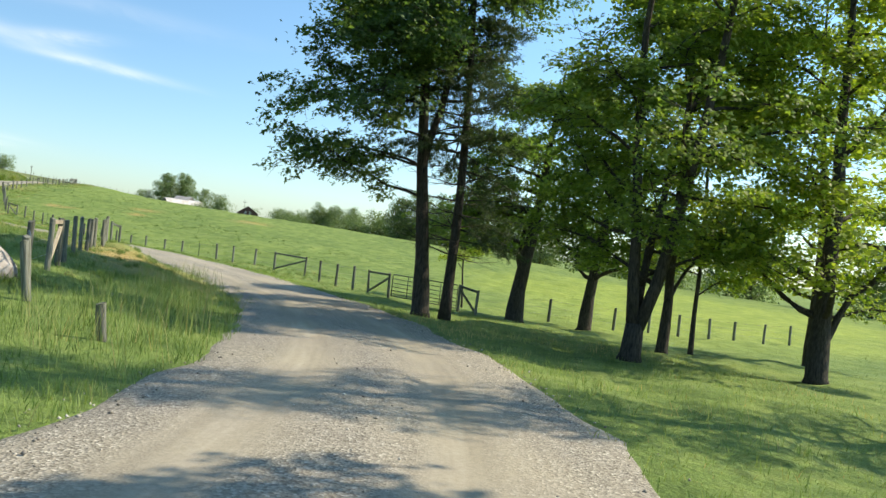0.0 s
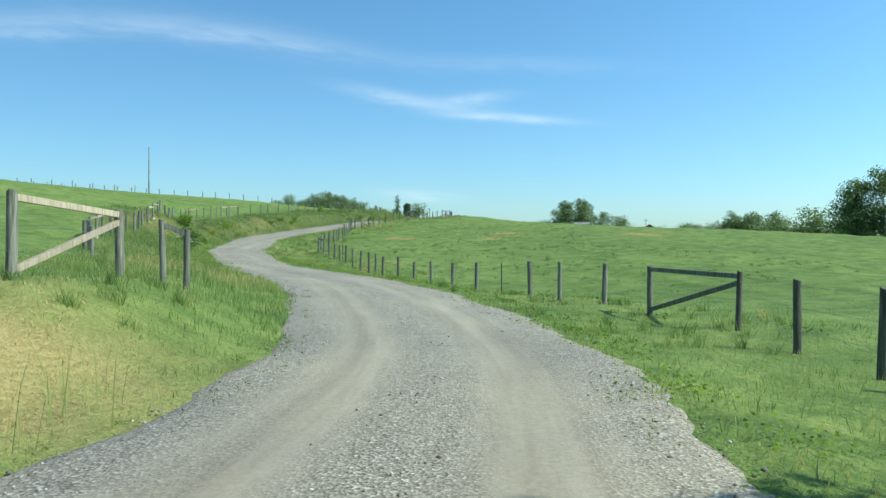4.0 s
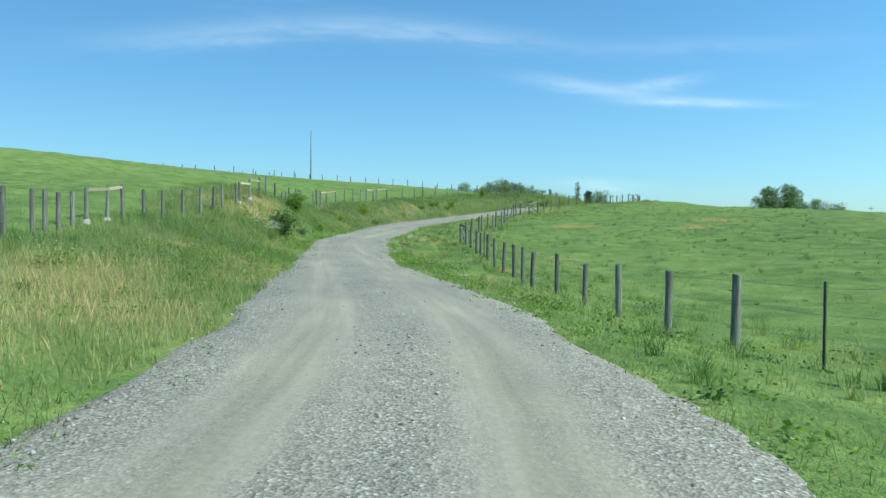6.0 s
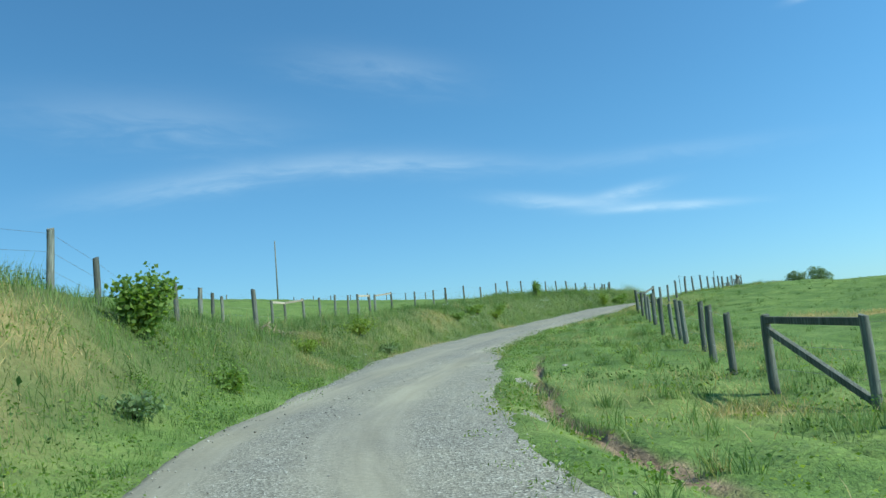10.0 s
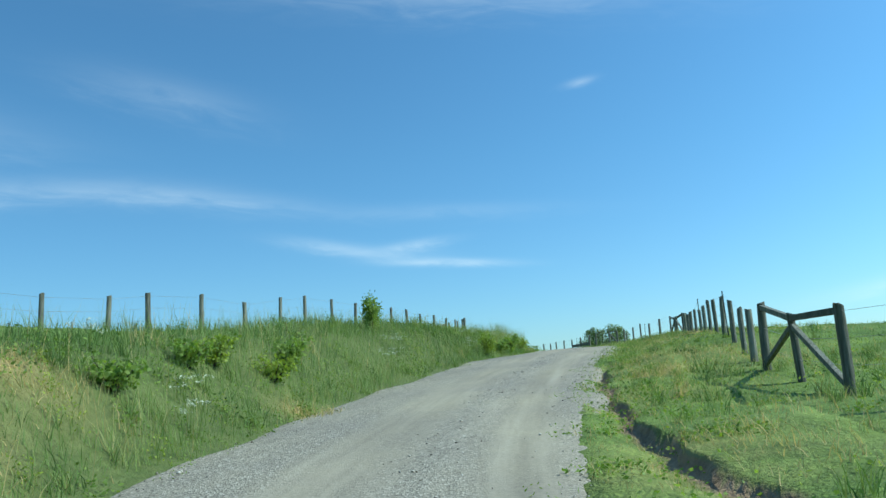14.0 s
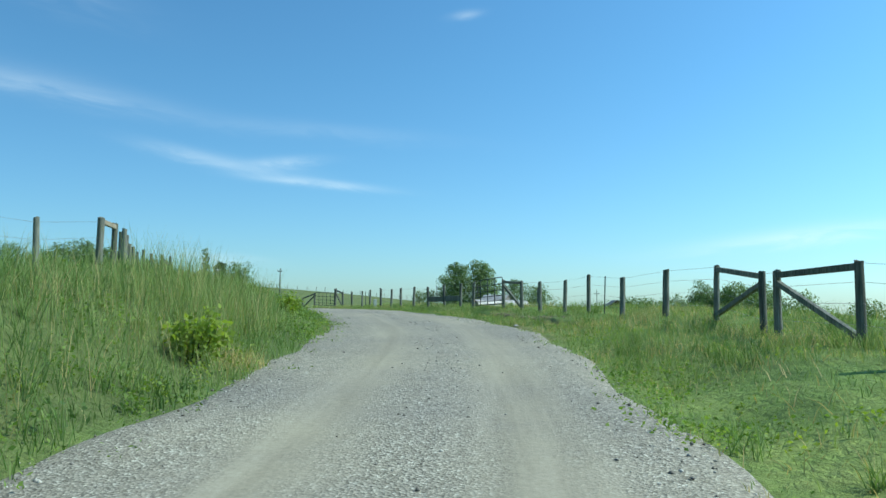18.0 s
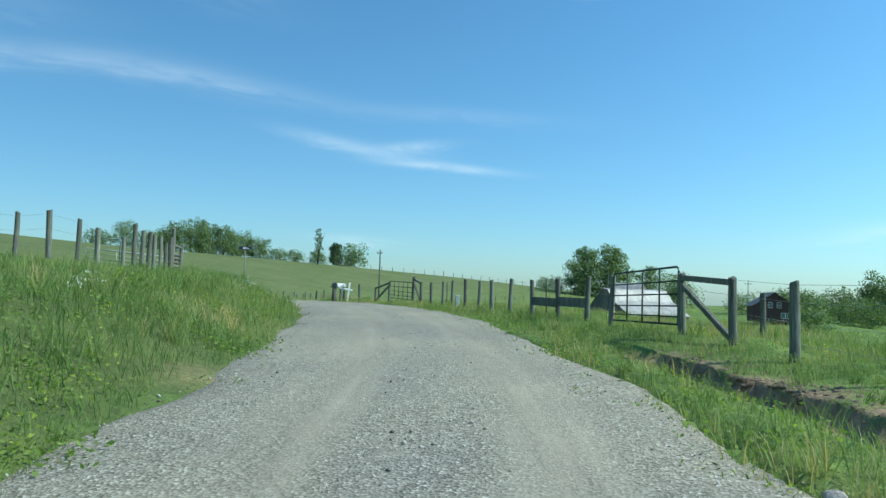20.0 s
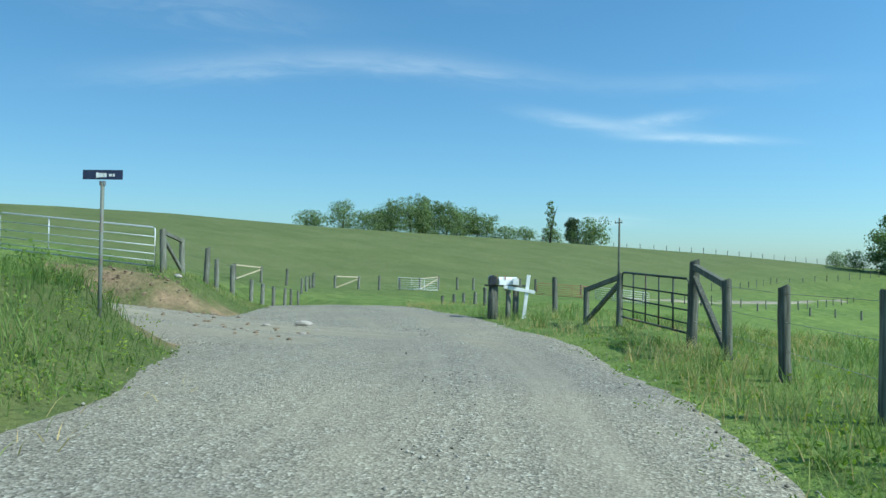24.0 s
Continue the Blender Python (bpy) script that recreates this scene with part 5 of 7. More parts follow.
def far_tree(name, label, x, y, height, width, seed, mat, leaves=1600, leaf=0.55, trunk_h=0.22, lobes=11, group="far trees", lift=0.0, thin=0.0, lobe=0.30):
    """A tree some way off: trunk and limbs, and a crown of leaf clumps round uneven lobes."""
    rng = random.Random(seed)
    nr = np.random.RandomState(seed)
    z = gz(x, y) - 0.2 + lift
    th = empty(name, x, y, z)
    tagged(th, label, "tree", group)
    bm = bmesh.new()
    r = height * 0.022
    p, q = grow(rng, (0, 0, 0), (rng.uniform(-0.05, 0.05), rng.uniform(-0.05, 0.05), 1), height * 0.86, r, r * 0.15, 8, 0.04, 0.02)
    tube(bm, p, q, 7)
    cs, rs = [], []
    for k in range(lobes):
        f = trunk_h + (0.93 - trunk_h) * (k + 0.5) / lobes
        prof = math.sin(math.pi * min(1.0, 0.18 + 0.82 * (f - trunk_h) / (1 - trunk_h))) ** 0.6 if not thin else 1.0 - 0.55 * f
        a = 2.4 * k + rng.uniform(-0.6, 0.6)
        rr = width * 0.5 * prof * rng.uniform(0.25, 0.75)
        c = Vector((math.cos(a) * rr, math.sin(a) * rr, f * height + rng.uniform(-0.04, 0.04) * height))
        j = max(0, min(len(p) - 2, int(f * 0.9 * len(p)) - 1))
        lp, lq = grow(rng, p[j], c - p[j] + Vector((0, 0, 0.3)), (c - p[j]).length, q[j] * 0.5, 0.02, 4, 0.1, 0.0)
        tube(bm, lp, lq, 4, False)
        cs.append(c)
        rs.append(width * (0.13 if thin else lobe) * rng.uniform(0.7, 1.25) * (0.6 + 0.5 * prof))
    part("trunk", bm, M_BARK, th)
    if not thin:
        for k in range(lobes * 2):
            w = Vector((nr.normal(), nr.normal(), nr.normal() * 0.7 + 0.25)).normalized()
            cs.append(cs[k % lobes] + w * rs[k % lobes] * 0.85)
            rs.append(rs[k % lobes] * nr.uniform(0.35, 0.6))
    share = np.array(rs) ** 1.6
    pick = nr.choice(len(rs), leaves, p=share / share.sum())
    u = nr.normal(size=(leaves, 3))
    u /= np.linalg.norm(u, axis=1)[:, None]
    rad = nr.uniform(0.15, 1.08, leaves) ** 0.5
    c = np.array([tuple(v) for v in cs])[pick] + u * (rad * np.array(rs)[pick])[:, None] * np.array([1.15, 1.15, 0.85])
    v, f = leaf_arrays(c, leaf, nr, 0.1, 0.75, 0.0, u + np.array([0, 0, 0.35]), 0.65)
    mesh_part("crown", arrays_mesh("crown", v, f), mat, th)
    return th


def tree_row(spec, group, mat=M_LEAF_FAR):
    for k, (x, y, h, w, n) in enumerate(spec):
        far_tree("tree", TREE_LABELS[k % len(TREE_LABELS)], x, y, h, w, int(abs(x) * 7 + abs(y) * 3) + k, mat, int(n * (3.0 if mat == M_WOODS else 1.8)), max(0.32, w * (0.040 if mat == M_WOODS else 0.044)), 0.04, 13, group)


TREE_LABELS = ("full round green tree on the skyline", "broad leafy tree in a far clump", "uneven crowned green tree far off")
# the wood on the ridge
for k, (x, y, h, w, n) in enumerate(((-228.4, 280.5, 2.9, 6.5, 1800), (-233.5, 293.6, 6.4, 7.4, 2600), (-231.0, 298.0, 4.0, 7.0, 2200), (-229.5, 301.0, 5.2, 7.0, 2400), (-229.0, 304.6, 7.3, 8.2, 3600), (-227.0, 309.0, 8.3, 8.4, 3900),
                                     (-225.5, 311.8, 6.9, 8.0, 3400), (-223.8, 318.4, 7.3, 8.2, 3500), (-224.5, 322.8, 6.2, 7.6, 3000), (-226.3, 327.6, 6.5, 7.4, 3000), (-221.4, 331.0, 5.2, 7.2, 2500), (-217.2, 333.6, 2.8, 5.8, 1400),
                                     (-226.5, 317.0, 7.2, 7.4, 3000), (-222.8, 328.8, 5.6, 7.0, 2500), (-232.0, 305.5, 5.4, 7.0, 2400), (-213.4, 336.6, 2.6, 5.6, 1400), (-207.5, 339.5, 3.1, 6.0, 1500))):
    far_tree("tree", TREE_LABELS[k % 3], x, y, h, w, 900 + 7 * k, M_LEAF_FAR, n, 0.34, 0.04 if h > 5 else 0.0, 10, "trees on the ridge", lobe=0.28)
far_tree("tree", "dark crowned tree standing tallest in the ridge clump", -229.0, 315.0, 9.6, 7.6, 90, M_LEAF_FAR, 4400, 0.34, 0.06, 13, "trees on the ridge", lobe=0.26)
far_tree("dead_topped_tree", "tall thin half bare tree on the ridge", -199.0, 327.3, 10.4, 4.4, 77, M_LEAF_FAR, 1500, 0.27, 0.12, 34, "trees on the ridge", thin=1.0)
far_tree("tree", "dark leafy tree on the ridge", -208.0, 349.8, 6.7, 4.6, 78, M_NEEDLE, 3000, 0.4, 0.0, 9, "trees on the ridge")
far_tree("tree", "low round tree on the ridge", -202.0, 349.2, 5.9, 9.6, 79, M_LEAF_FAR, 3600, 0.42, 0.0, 10, "trees on the ridge")
# trees by the barn
far_tree("tree", "tall open crowned tree above the barn", -142.0, 389.0, 21.0 - gz(-142, 389), 11, 80, M_LEAF_FAR, 9000, 0.52, 0.1, 15, "trees by the barn")
far_tree("tree", "tall dense tree above the barn", -134.0, 394.0, 21.8 - gz(-134, 394), 11, 81, M_LEAF_FAR, 10000, 0.52, 0.06, 15, "trees by the barn")
far_tree("tree", "light crowned tree beside the barn", -121.0, 385.0, 14.8 - gz(-121, 385), 8, 82, M_LEAF_FAR, 3000, 0.45, 0.15, 11, "trees by the barn")
far_tree("tree", "low leafy tree beside the barn", -114.0, 389.0, 11.5 - gz(-114, 389), 12, 83, M_LEAF_FAR, 4000, 0.5, 0.0, 11, "trees by the barn")
tree_row([(-151, 390, 4.5, 6, 900), (-157, 396, 3.5, 5, 700)], "trees by the barn")
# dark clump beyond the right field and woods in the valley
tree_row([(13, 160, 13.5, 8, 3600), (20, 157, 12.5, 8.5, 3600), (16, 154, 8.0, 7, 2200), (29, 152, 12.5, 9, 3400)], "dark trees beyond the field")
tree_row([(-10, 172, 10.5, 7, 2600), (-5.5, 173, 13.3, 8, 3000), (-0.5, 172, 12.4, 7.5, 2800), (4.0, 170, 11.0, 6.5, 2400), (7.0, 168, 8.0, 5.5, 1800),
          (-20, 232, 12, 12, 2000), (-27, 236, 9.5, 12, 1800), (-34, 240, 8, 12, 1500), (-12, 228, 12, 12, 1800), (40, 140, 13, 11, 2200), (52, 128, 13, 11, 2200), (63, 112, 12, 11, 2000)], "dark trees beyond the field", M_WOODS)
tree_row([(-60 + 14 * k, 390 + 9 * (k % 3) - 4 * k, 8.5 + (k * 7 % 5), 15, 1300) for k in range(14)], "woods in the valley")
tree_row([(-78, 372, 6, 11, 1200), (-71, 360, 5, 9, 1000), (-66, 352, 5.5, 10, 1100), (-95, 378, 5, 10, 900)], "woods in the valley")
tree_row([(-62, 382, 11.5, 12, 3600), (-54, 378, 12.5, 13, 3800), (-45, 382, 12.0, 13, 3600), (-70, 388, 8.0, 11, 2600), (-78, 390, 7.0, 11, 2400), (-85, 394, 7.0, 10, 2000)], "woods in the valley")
far_tree("tree", "dense dark low crowned tree below the farm house", -78.9, 248.0, 8.0, 6.0, 601, M_LEAF_FAR, 5200, 0.27, 0.0, 13, "trees below the house")
far_tree("tree", "low spreading shrubby tree below the farm house", -75.2, 250.0, 5.0, 6.0, 602, M_LEAF_FAR, 3200, 0.25, 0.0, 10, "trees below the house")
far_tree("tree", "low spreading shrubby tree below the farm house", -83.0, 246.0, 4.4, 5.0, 603, M_LEAF_FAR, 2200, 0.25, 0.0, 9, "trees below the house")


# ---- buildings ----
def flared_barn(x, y, turn, wide, long, eave, top, label, shed=False):
    z = gz(x, y) - 0.4
    th = empty("barn", x, y, z, turn)
    tagged(th, label, "barn", "farm buildings")
    prof = [(-wide / 2, 0), (-wide / 2, eave), (-wide * 0.14, top), (-wide * 0.02, top * 0.965), (wide * 0.13, top * 0.68), (wide / 2, eave * 0.74), (wide / 2, 0)]
    if shed:
        prof = [(-wide / 2, 0), (-wide / 2, eave), (0, top), (wide / 2, eave), (wide / 2, 0)]
    for s, nm in ((-1, "end_wall"), (1, "end_wall")):
        n = int(wide / 0.3)
        wall = None
        bm = bmesh.new()
        vs = [bm.verts.new((px, s * long / 2, pz)) for px, pz in prof]
        f = bm.faces.new(vs)
        r = bmesh.ops.extrude_face_region(bm, geom=[f])
        bmesh.ops.translate(bm, verts=[v for v in r["geom"] if isinstance(v, bmesh.types.BMVert)], vec=(0, -s * 0.12, 0))
        bmesh.ops.recalc_face_normals(bm, faces=bm.faces)
        wall = part(nm, bm, M_BARN, th)
        if s == -1:
            for k in range(n):
                px = -wide / 2 + (k + 0.5) * wide / n
                hz = np.interp(px, [q[0] for q in prof[1:-1]], [q[1] for q in prof[1:-1]]) - 0.05
                bm = bmesh.new()
                box(bm, (wide / n - 0.03, 0.03, hz), Matrix.Translation((px, s * (long / 2 + 0.017), hz / 2)))
                part("plank", bm, M_BARN, wall)
            bm = bmesh.new()
            box(bm, (wide * 0.26, 0.05, eave * 0.8), Matrix.Translation((0, s * (long / 2 + 0.06), eave * 0.4)), 0.01)
            part("door", bm, M_SHINGLE, th, "dark barn doorway")
    for s in (-1, 1):
        bm = bmesh.new()
        tall = prof[1][1] if s < 0 else prof[-2][1]
        box(bm, (0.12, long - 0.26, tall), Matrix.Translation((s * (wide / 2 - 0.06), 0, tall / 2)))
        part("side_wall", bm, M_BARN, th)
    slopes = list(zip(prof[1:-2], prof[2:-1]))
    for (ax, az), (bx, bz) in slopes:
        n = int(long / 0.75)
        for k in range(n):
            bm = bmesh.new()
            y0 = -long / 2 - 0.3 + k * (long + 0.6) / n
            y1 = y0 + (long + 0.6) / n
            out = 0.35
            d = Vector((bx - ax, 0, bz - az)).normalized()
            a = Vector((ax, 0, az)) - (d * out if abs(ax) == wide / 2 else Vector())
            b = Vector((bx, 0, bz)) + (d * out if abs(bx) == wide / 2 else Vector())
            nn = Vector((-d.z, 0, d.x)) * (1 if d.x > 0 else -1)
            up = nn * 0.05
            rib = nn * 0.04
            q = [a + up, b + up]
            vs = [[bm.verts.new((p.x, yy, p.z)) for p in (q[0], q[1])] for yy in (y0, y1 - 0.05)]
            vr = [[bm.verts.new(((p + rib).x, yy, (p + rib).z)) for p in (q[0], q[1])] for yy in (y1 - 0.045, y1 - 0.005)]
            vb = [[bm.verts.new(((p - up * 0.9).x, yy, (p - up * 0.9).z)) for p in (q[0], q[1])] for yy in (y0, y1)]
            bm.faces.new((vs[0][0], vs[0][1], vs[1][1], vs[1][0]))
            bm.faces.new((vs[1][0], vs[1][1], vr[0][1], vr[0][0]))
            bm.faces.new((vr[0][0], vr[0][1], vr[1][1], vr[1][0]))
            bm.faces.new((vb[0][0], vb[0][1], vb[1][1], vb[1][0]))
            part("roof_sheet", bm, M_TIN, th)
    return th


def gable_house(x, y, turn, wide, long, eave, top, label, mat_wall, mat_roof, windows):
    z = gz(x, y) - 0.3
    th = empty("farm_house", x, y, z, turn)
    tagged(th, label, "house", "farm buildings")
    bm = bmesh.new()
    prof = [(-wide / 2, 0), (-wide / 2, eave), (0, top), (wide / 2, eave), (wide / 2, 0)]
    vs = [bm.verts.new((px, -long / 2, pz)) for px, pz in prof]
    f = bm.faces.new(vs)
    r = bmesh.ops.extrude_face_region(bm, geom=[f])
    bmesh.ops.translate(bm, verts=[v for v in r["geom"] if isinstance(v, bmesh.types.BMVert)], vec=(0, long, 0))
    bmesh.ops.recalc_face_normals(bm, faces=bm.faces)
    part("wall", bm, mat_wall, th)
    for s in (-1, 1):
        bm = bmesh.new()
        beam(bm, (s * (wide / 2 + 0.4), 0, eave - 0.35 * (top - eave) / (wide / 2)), (0, 0, top + 0.06), long + 0.7, 0.12, 0.02)
        part("roof", bm, mat_roof, th)
    for wx, wz in windows:
        bm = bmesh.new()
        for sx, sz, w, h in ((0, 0.58, 0.86, 0.08), (0, -0.58, 0.86, 0.08), (-0.39, 0, 0.08, 1.24), (0.39, 0, 0.08, 1.24), (0, 0, 0.05, 1.1), (0, 0, 0.75, 0.05)):
            box(bm, (w, 0.08, h), Matrix.Translation((wx + sx, -long / 2 - 0.05, wz + sz)))
        win = part("window", bm, M_WHITE, th, "white framed sash window")
        bm = bmesh.new()
        box(bm, (0.74, 0.03, 1.12), Matrix.Translation((wx, -long / 2 - 0.02, wz)))
        part("pane", bm, M_GLASS, win)
    return th


flared_barn(-116.0, 341.5, -37, 15.0, 18.0, 4.2, 9.2, "grey board barn with a pale flared tin roof in the hollow")
flared_barn(-100.4, 268.6, -37, 10.0, 14.0, 2.2, 4.7, "low grey shed with a pale tin roof in the hollow", True)
flared_barn(-121.0, 356.0, -105, 7.0, 7.5, 6.6, 8.6, "small pale roofed shed behind the barn", True)
gable_house(-86.5, 338.0, 12, 8.5, 9.0, 3.6, 6.4, "dark red gabled farm house with white windows", M_HOUSE, M_SHINGLE, ((-0.9, 3.7), (0.9, 3.7), (-2.4, 1.5), (1.7, 1.5), (2.6, 1.5)))


# ---- poles, mailboxes and the lane sign ----
def utility_pole(x, y, top, label, arm=1.6):
    z = gz(x, y)
    th = empty("utility_pole", x, y, z)
    tagged(th, label, "utility pole", "utility poles")
    bm = bmesh.new()
    h = top - z
    tube(bm, [(0, 0, -0.5), (0, 0, h * 0.5), (0, 0, h)], [0.13, 0.11, 0.085], 10)
    part("shaft", bm, M_POST, th)
    if arm:
        bm = bmesh.new()
        box(bm, (arm, 0.09, 0.11), Matrix.Translation((0, -0.15, h - (1.0 if arm > 1 else 0.45))), 0.008)
        part("crossarm", bm, M_POST, th)
        for k in (-arm * 0.44, arm * 0.44):
            bm = bmesh.new()
            up = h - (1.0 if arm > 1 else 0.45)
            tube(bm, [(k, -0.15, up + 0.05), (k, -0.15, up + 0.18), (k, -0.15, up + 0.26)], [0.03, 0.055, 0.025], 8)
            part("insulator", bm, M_STONE, th)
    return th


utility_pole(-137.6, 140.5, 19.5, "lone grey utility pole on the hill crest", 0)
utility_pole(-132.8, 245.3, 11.1, "grey utility pole with a short crossarm in the dip", 0.8)
utility_pole(-128.0, 362.0, 12.5, "far utility pole by the barn")
utility_pole(-92.0, 352.0, 10.5, "far utility pole by the house")


def mailboxes(x, y, turn):
    z = gz(x, y)
    th = empty("mailbox_stand", x, y, z, turn)
    tagged(th, "dark and pale mailboxes on old posts with a white cross post", "mailbox", "")
    bm = bmesh.new()
    tube(bm, [(0, 0, -0.3), (0, 0.01, 0.5), (0.01, 0, 0.95)], [0.16, 0.15, 0.14], 10, True, 0.05, random.Random(3))
    part("stump_post", bm, M_POST, th)
    bm = bmesh.new()
    tube(bm, [(0.45, 0.05, -0.3), (0.46, 0.05, 0.85)], [0.08, 0.075], 8)
    part("post", bm, M_POST, th)
    bm = bmesh.new()
    beam(bm, (-0.25, 0, 0.98), (1.0, 0, 0.97), 0.16, 0.05)
    part("board", bm, M_POST, th)

    def letterbox(px, mat, label, s=1.0, py=0.0, turned=0.0):
        m = Matrix.Translation((px, py, 0)) @ Matrix.Rotation(radians(turned), 4, "Z") @ Matrix.Translation((-px, 0, 0))
        bm = bmesh.new()
        n = 9
        prof = [(-0.09, 0), (0.09, 0)] + [(0.09 * math.cos(math.pi * k / n), 0.13 + 0.09 * math.sin(math.pi * k / n)) for k in range(n + 1)]
        a = [bm.verts.new((px + q[0] * s, -0.26 * s, 1.0 + q[1] * s)) for q in prof]
        b = [bm.verts.new((px + q[0] * s, 0.26 * s, 1.0 + q[1] * s)) for q in prof]
        bm.faces.new(a[::-1])
        bm.faces.new(b)
        for k in range(len(prof)):
            bm.faces.new((a[k], a[(k + 1) % len(prof)], b[(k + 1) % len(prof)], b[k]))
        bmesh.ops.recalc_face_normals(bm, faces=bm.faces)
        bmesh.ops.transform(bm, matrix=m, verts=bm.verts)
        body = part("mailbox", bm, mat, th, label)
        bm = bmesh.new()
        box(bm, (0.16 * s, 0.012, 0.19 * s), Matrix.Translation((px, -0.267 * s, 1.0 + 0.1 * s)), 0.004)
        bmesh.ops.transform(bm, matrix=m, verts=bm.verts)
        part("door", bm, mat, body)
        bm = bmesh.new()
        box(bm, (0.008, 0.03, 0.12), Matrix.Translation((px + 0.1 * s, -0.1, 1.0 + 0.2 * s)), 0.002)
        bmesh.ops.transform(bm, matrix=m, verts=bm.verts)
        part("flag", bm, M_GATE_RED, body, "small red flag")

    letterbox(-0.02, M_BLACK, "black rounded mailbox", 1.25)
    letterbox(0.42, M_WHITE, "white rounded mailbox", 1.05, -0.08, -78)
    letterbox(0.64, M_WHITE, "white rounded mailbox", 1.0)
    bm = bmesh.new()
    beam(bm, (0.86, -0.1, -0.25), (1.03, -0.1, 1.30), 0.10, 0.10)
    part("white_post", bm, M_WHITE, th, "leaning white painted post")
    bm = bmesh.new()
    beam(bm, (0.3, -0.17, 0.95), (1.2, -0.17, 0.80), 0.04, 0.10)
    part("white_arm", bm, M_WHITE, th, "white painted arm")
    bm = bmesh.new()
    tube(bm, [(0.66, 0.06, -0.3), (0.68, 0.05, 0.9)], [0.09, 0.085], 8)
    part("post", bm, M_POST, th)


mailboxes(-108.62, 196.95, 43)


def lane_sign(x, y, top, turn):
    z = gz(x, y)
    th = empty("lane_sign", x, y, z, turn)
    tagged(th, "dark blue lane name sign on a grey metal pole", "street sign")
    h = top - z
    bm = bmesh.new()
    tube(bm, [(0, 0, -0.4), (0, 0, h - 0.12)], [0.03, 0.03], 8)
    part("pole", bm, M_STEEL, th, "dull grey steel pole")
    bm = bmesh.new()
    box(bm, (0.62, 0.012, 0.145), Matrix.Translation((0, 0, h)), 0.005)
    blade = part("blade", bm, M_SIGN, th)
    for px, w, hh in ((-0.12, 0.035, 0.11), (-0.085, 0.03, 0.10), (-0.02, 0.09, 0.085), (0.06, 0.05, 0.085), (0.17, 0.06, 0.055), (0.24, 0.04, 0.055)):
        bm = bmesh.new()
        box(bm, (w * 0.72, 0.004, hh * 0.72), Matrix.Translation((px * 0.72, -0.0085, h - 0.007)))
        part("bar", bm, M_WHITE, blade, "pale unreadable lettering bar")
    bm = bmesh.new()
    box(bm, (0.08, 0.05, 0.07), Matrix.Translation((0, 0, h - 0.13)), 0.006)
    part("bracket", bm, M_WIRE, th)


lane_sign(-106.0, 184.5, 7.62, 40)


def pedestal(x, y, turn):
    z = gz(x, y)
    th = empty("cable_pedestal", x, y, z, turn)
    tagged(th, "pale green grey cable pedestal in the grass by the fence", "utility box")
    bm = bmesh.new()
    box(bm, (0.19, 0.16, 0.66), Matrix.Translation((0, 0, 0.20)), 0.015)
    part("body", bm, M_PEDESTAL, th)
    bm = bmesh.new()
    box(bm, (0.21, 0.18, 0.07), Matrix.Translation((0, 0, 0.55)), 0.02)
    part("cap", bm, M_PEDESTAL, th)


pedestal(-94.2, 184.9, 35)


# ---- grass ----
def grass_stuff(name, label, x, y, height, tone, width, seed, lean=0.45):
    """Single bent blades standing at places, as one mesh."""
    r = np.random.RandomState(seed)
    n = len(x)
    z = ground(x, y) - 0.02
    a = r.uniform(0, 2 * np.pi, n)
    w = width * r.uniform(0.6, 1.3, n)
    h = height * r.uniform(0.55, 1.25, n)
    bx, by = np.cos(a) * w * 0.5, np.sin(a) * w * 0.5
    b = r.uniform(0, 2 * np.pi, n)
    lx, ly = np.cos(b) * h * lean * r.uniform(0.2, 1.0, n), np.sin(b) * h * lean * r.uniform(0.2, 1.0, n)
    v = np.stack([np.stack([x - bx, y - by, z], 1), np.stack([x + bx, y + by, z], 1),
                  np.stack([x + bx * 0.75 + lx * 0.4, y + by * 0.75 + ly * 0.4, z + h * 0.6], 1), np.stack([x - bx * 0.75 + lx * 0.4, y - by * 0.75 + ly * 0.4, z + h * 0.6], 1),
                  np.stack([x + lx, y + ly, z + h], 1)], 1).reshape(-1, 3)
    i = np.arange(n)[:, None] * 5
    me = arrays_mesh(name, v, i + np.array([[0, 1, 2, 3]]), i + np.array([[3, 2, 4]]))
    float_layer(me, "tone", np.repeat(np.clip(tone + r.normal(0, 0.13, n), 0, 1), 5))
    ob = mesh_part(name, me, M_BLADE)
    tagged(ob, label, "grass", kind="stuff")


def soil_at(x, y):
    s = np.zeros(len(x))
    for cx, cy, r, k in SOIL_SPOTS:
        s = np.maximum(s, k * np.exp(-((x - cx) ** 2 + (y - cy) ** 2) / r ** 2))
    return s


def cells(x, y, size, seed):
    """Smooth random field with cells of the given size, 0 to 1."""
    u, v = x / size + 0.37 * seed, y / size - 0.71 * seed
    iu, iv = np.floor(u), np.floor(v)
    fu, fv = u - iu, v - iv
    fu, fv = fu * fu * (3 - 2 * fu), fv * fv * (3 - 2 * fv)

    def at(a, b):
        q = np.sin(a * 127.1 + b * 311.7 + seed * 74.7) * 43758.5453
        return q - np.floor(q)

    return (at(iu, iv) * (1 - fu) + at(iu + 1, iv) * fu) * (1 - fv) + (at(iu, iv + 1) * (1 - fu) + at(iu + 1, iv + 1) * fu) * fv


def tufts(x, y, low, high, seed):
    """Blade height: thick tufts between low places."""
    a, b = cells(x, y, 0.45, seed), cells(x, y, 2.6, seed + 3)
    return low + (high - low) * np.clip(a * 1.5 - 0.35, 0, 1) * (0.35 + 0.9 * b)


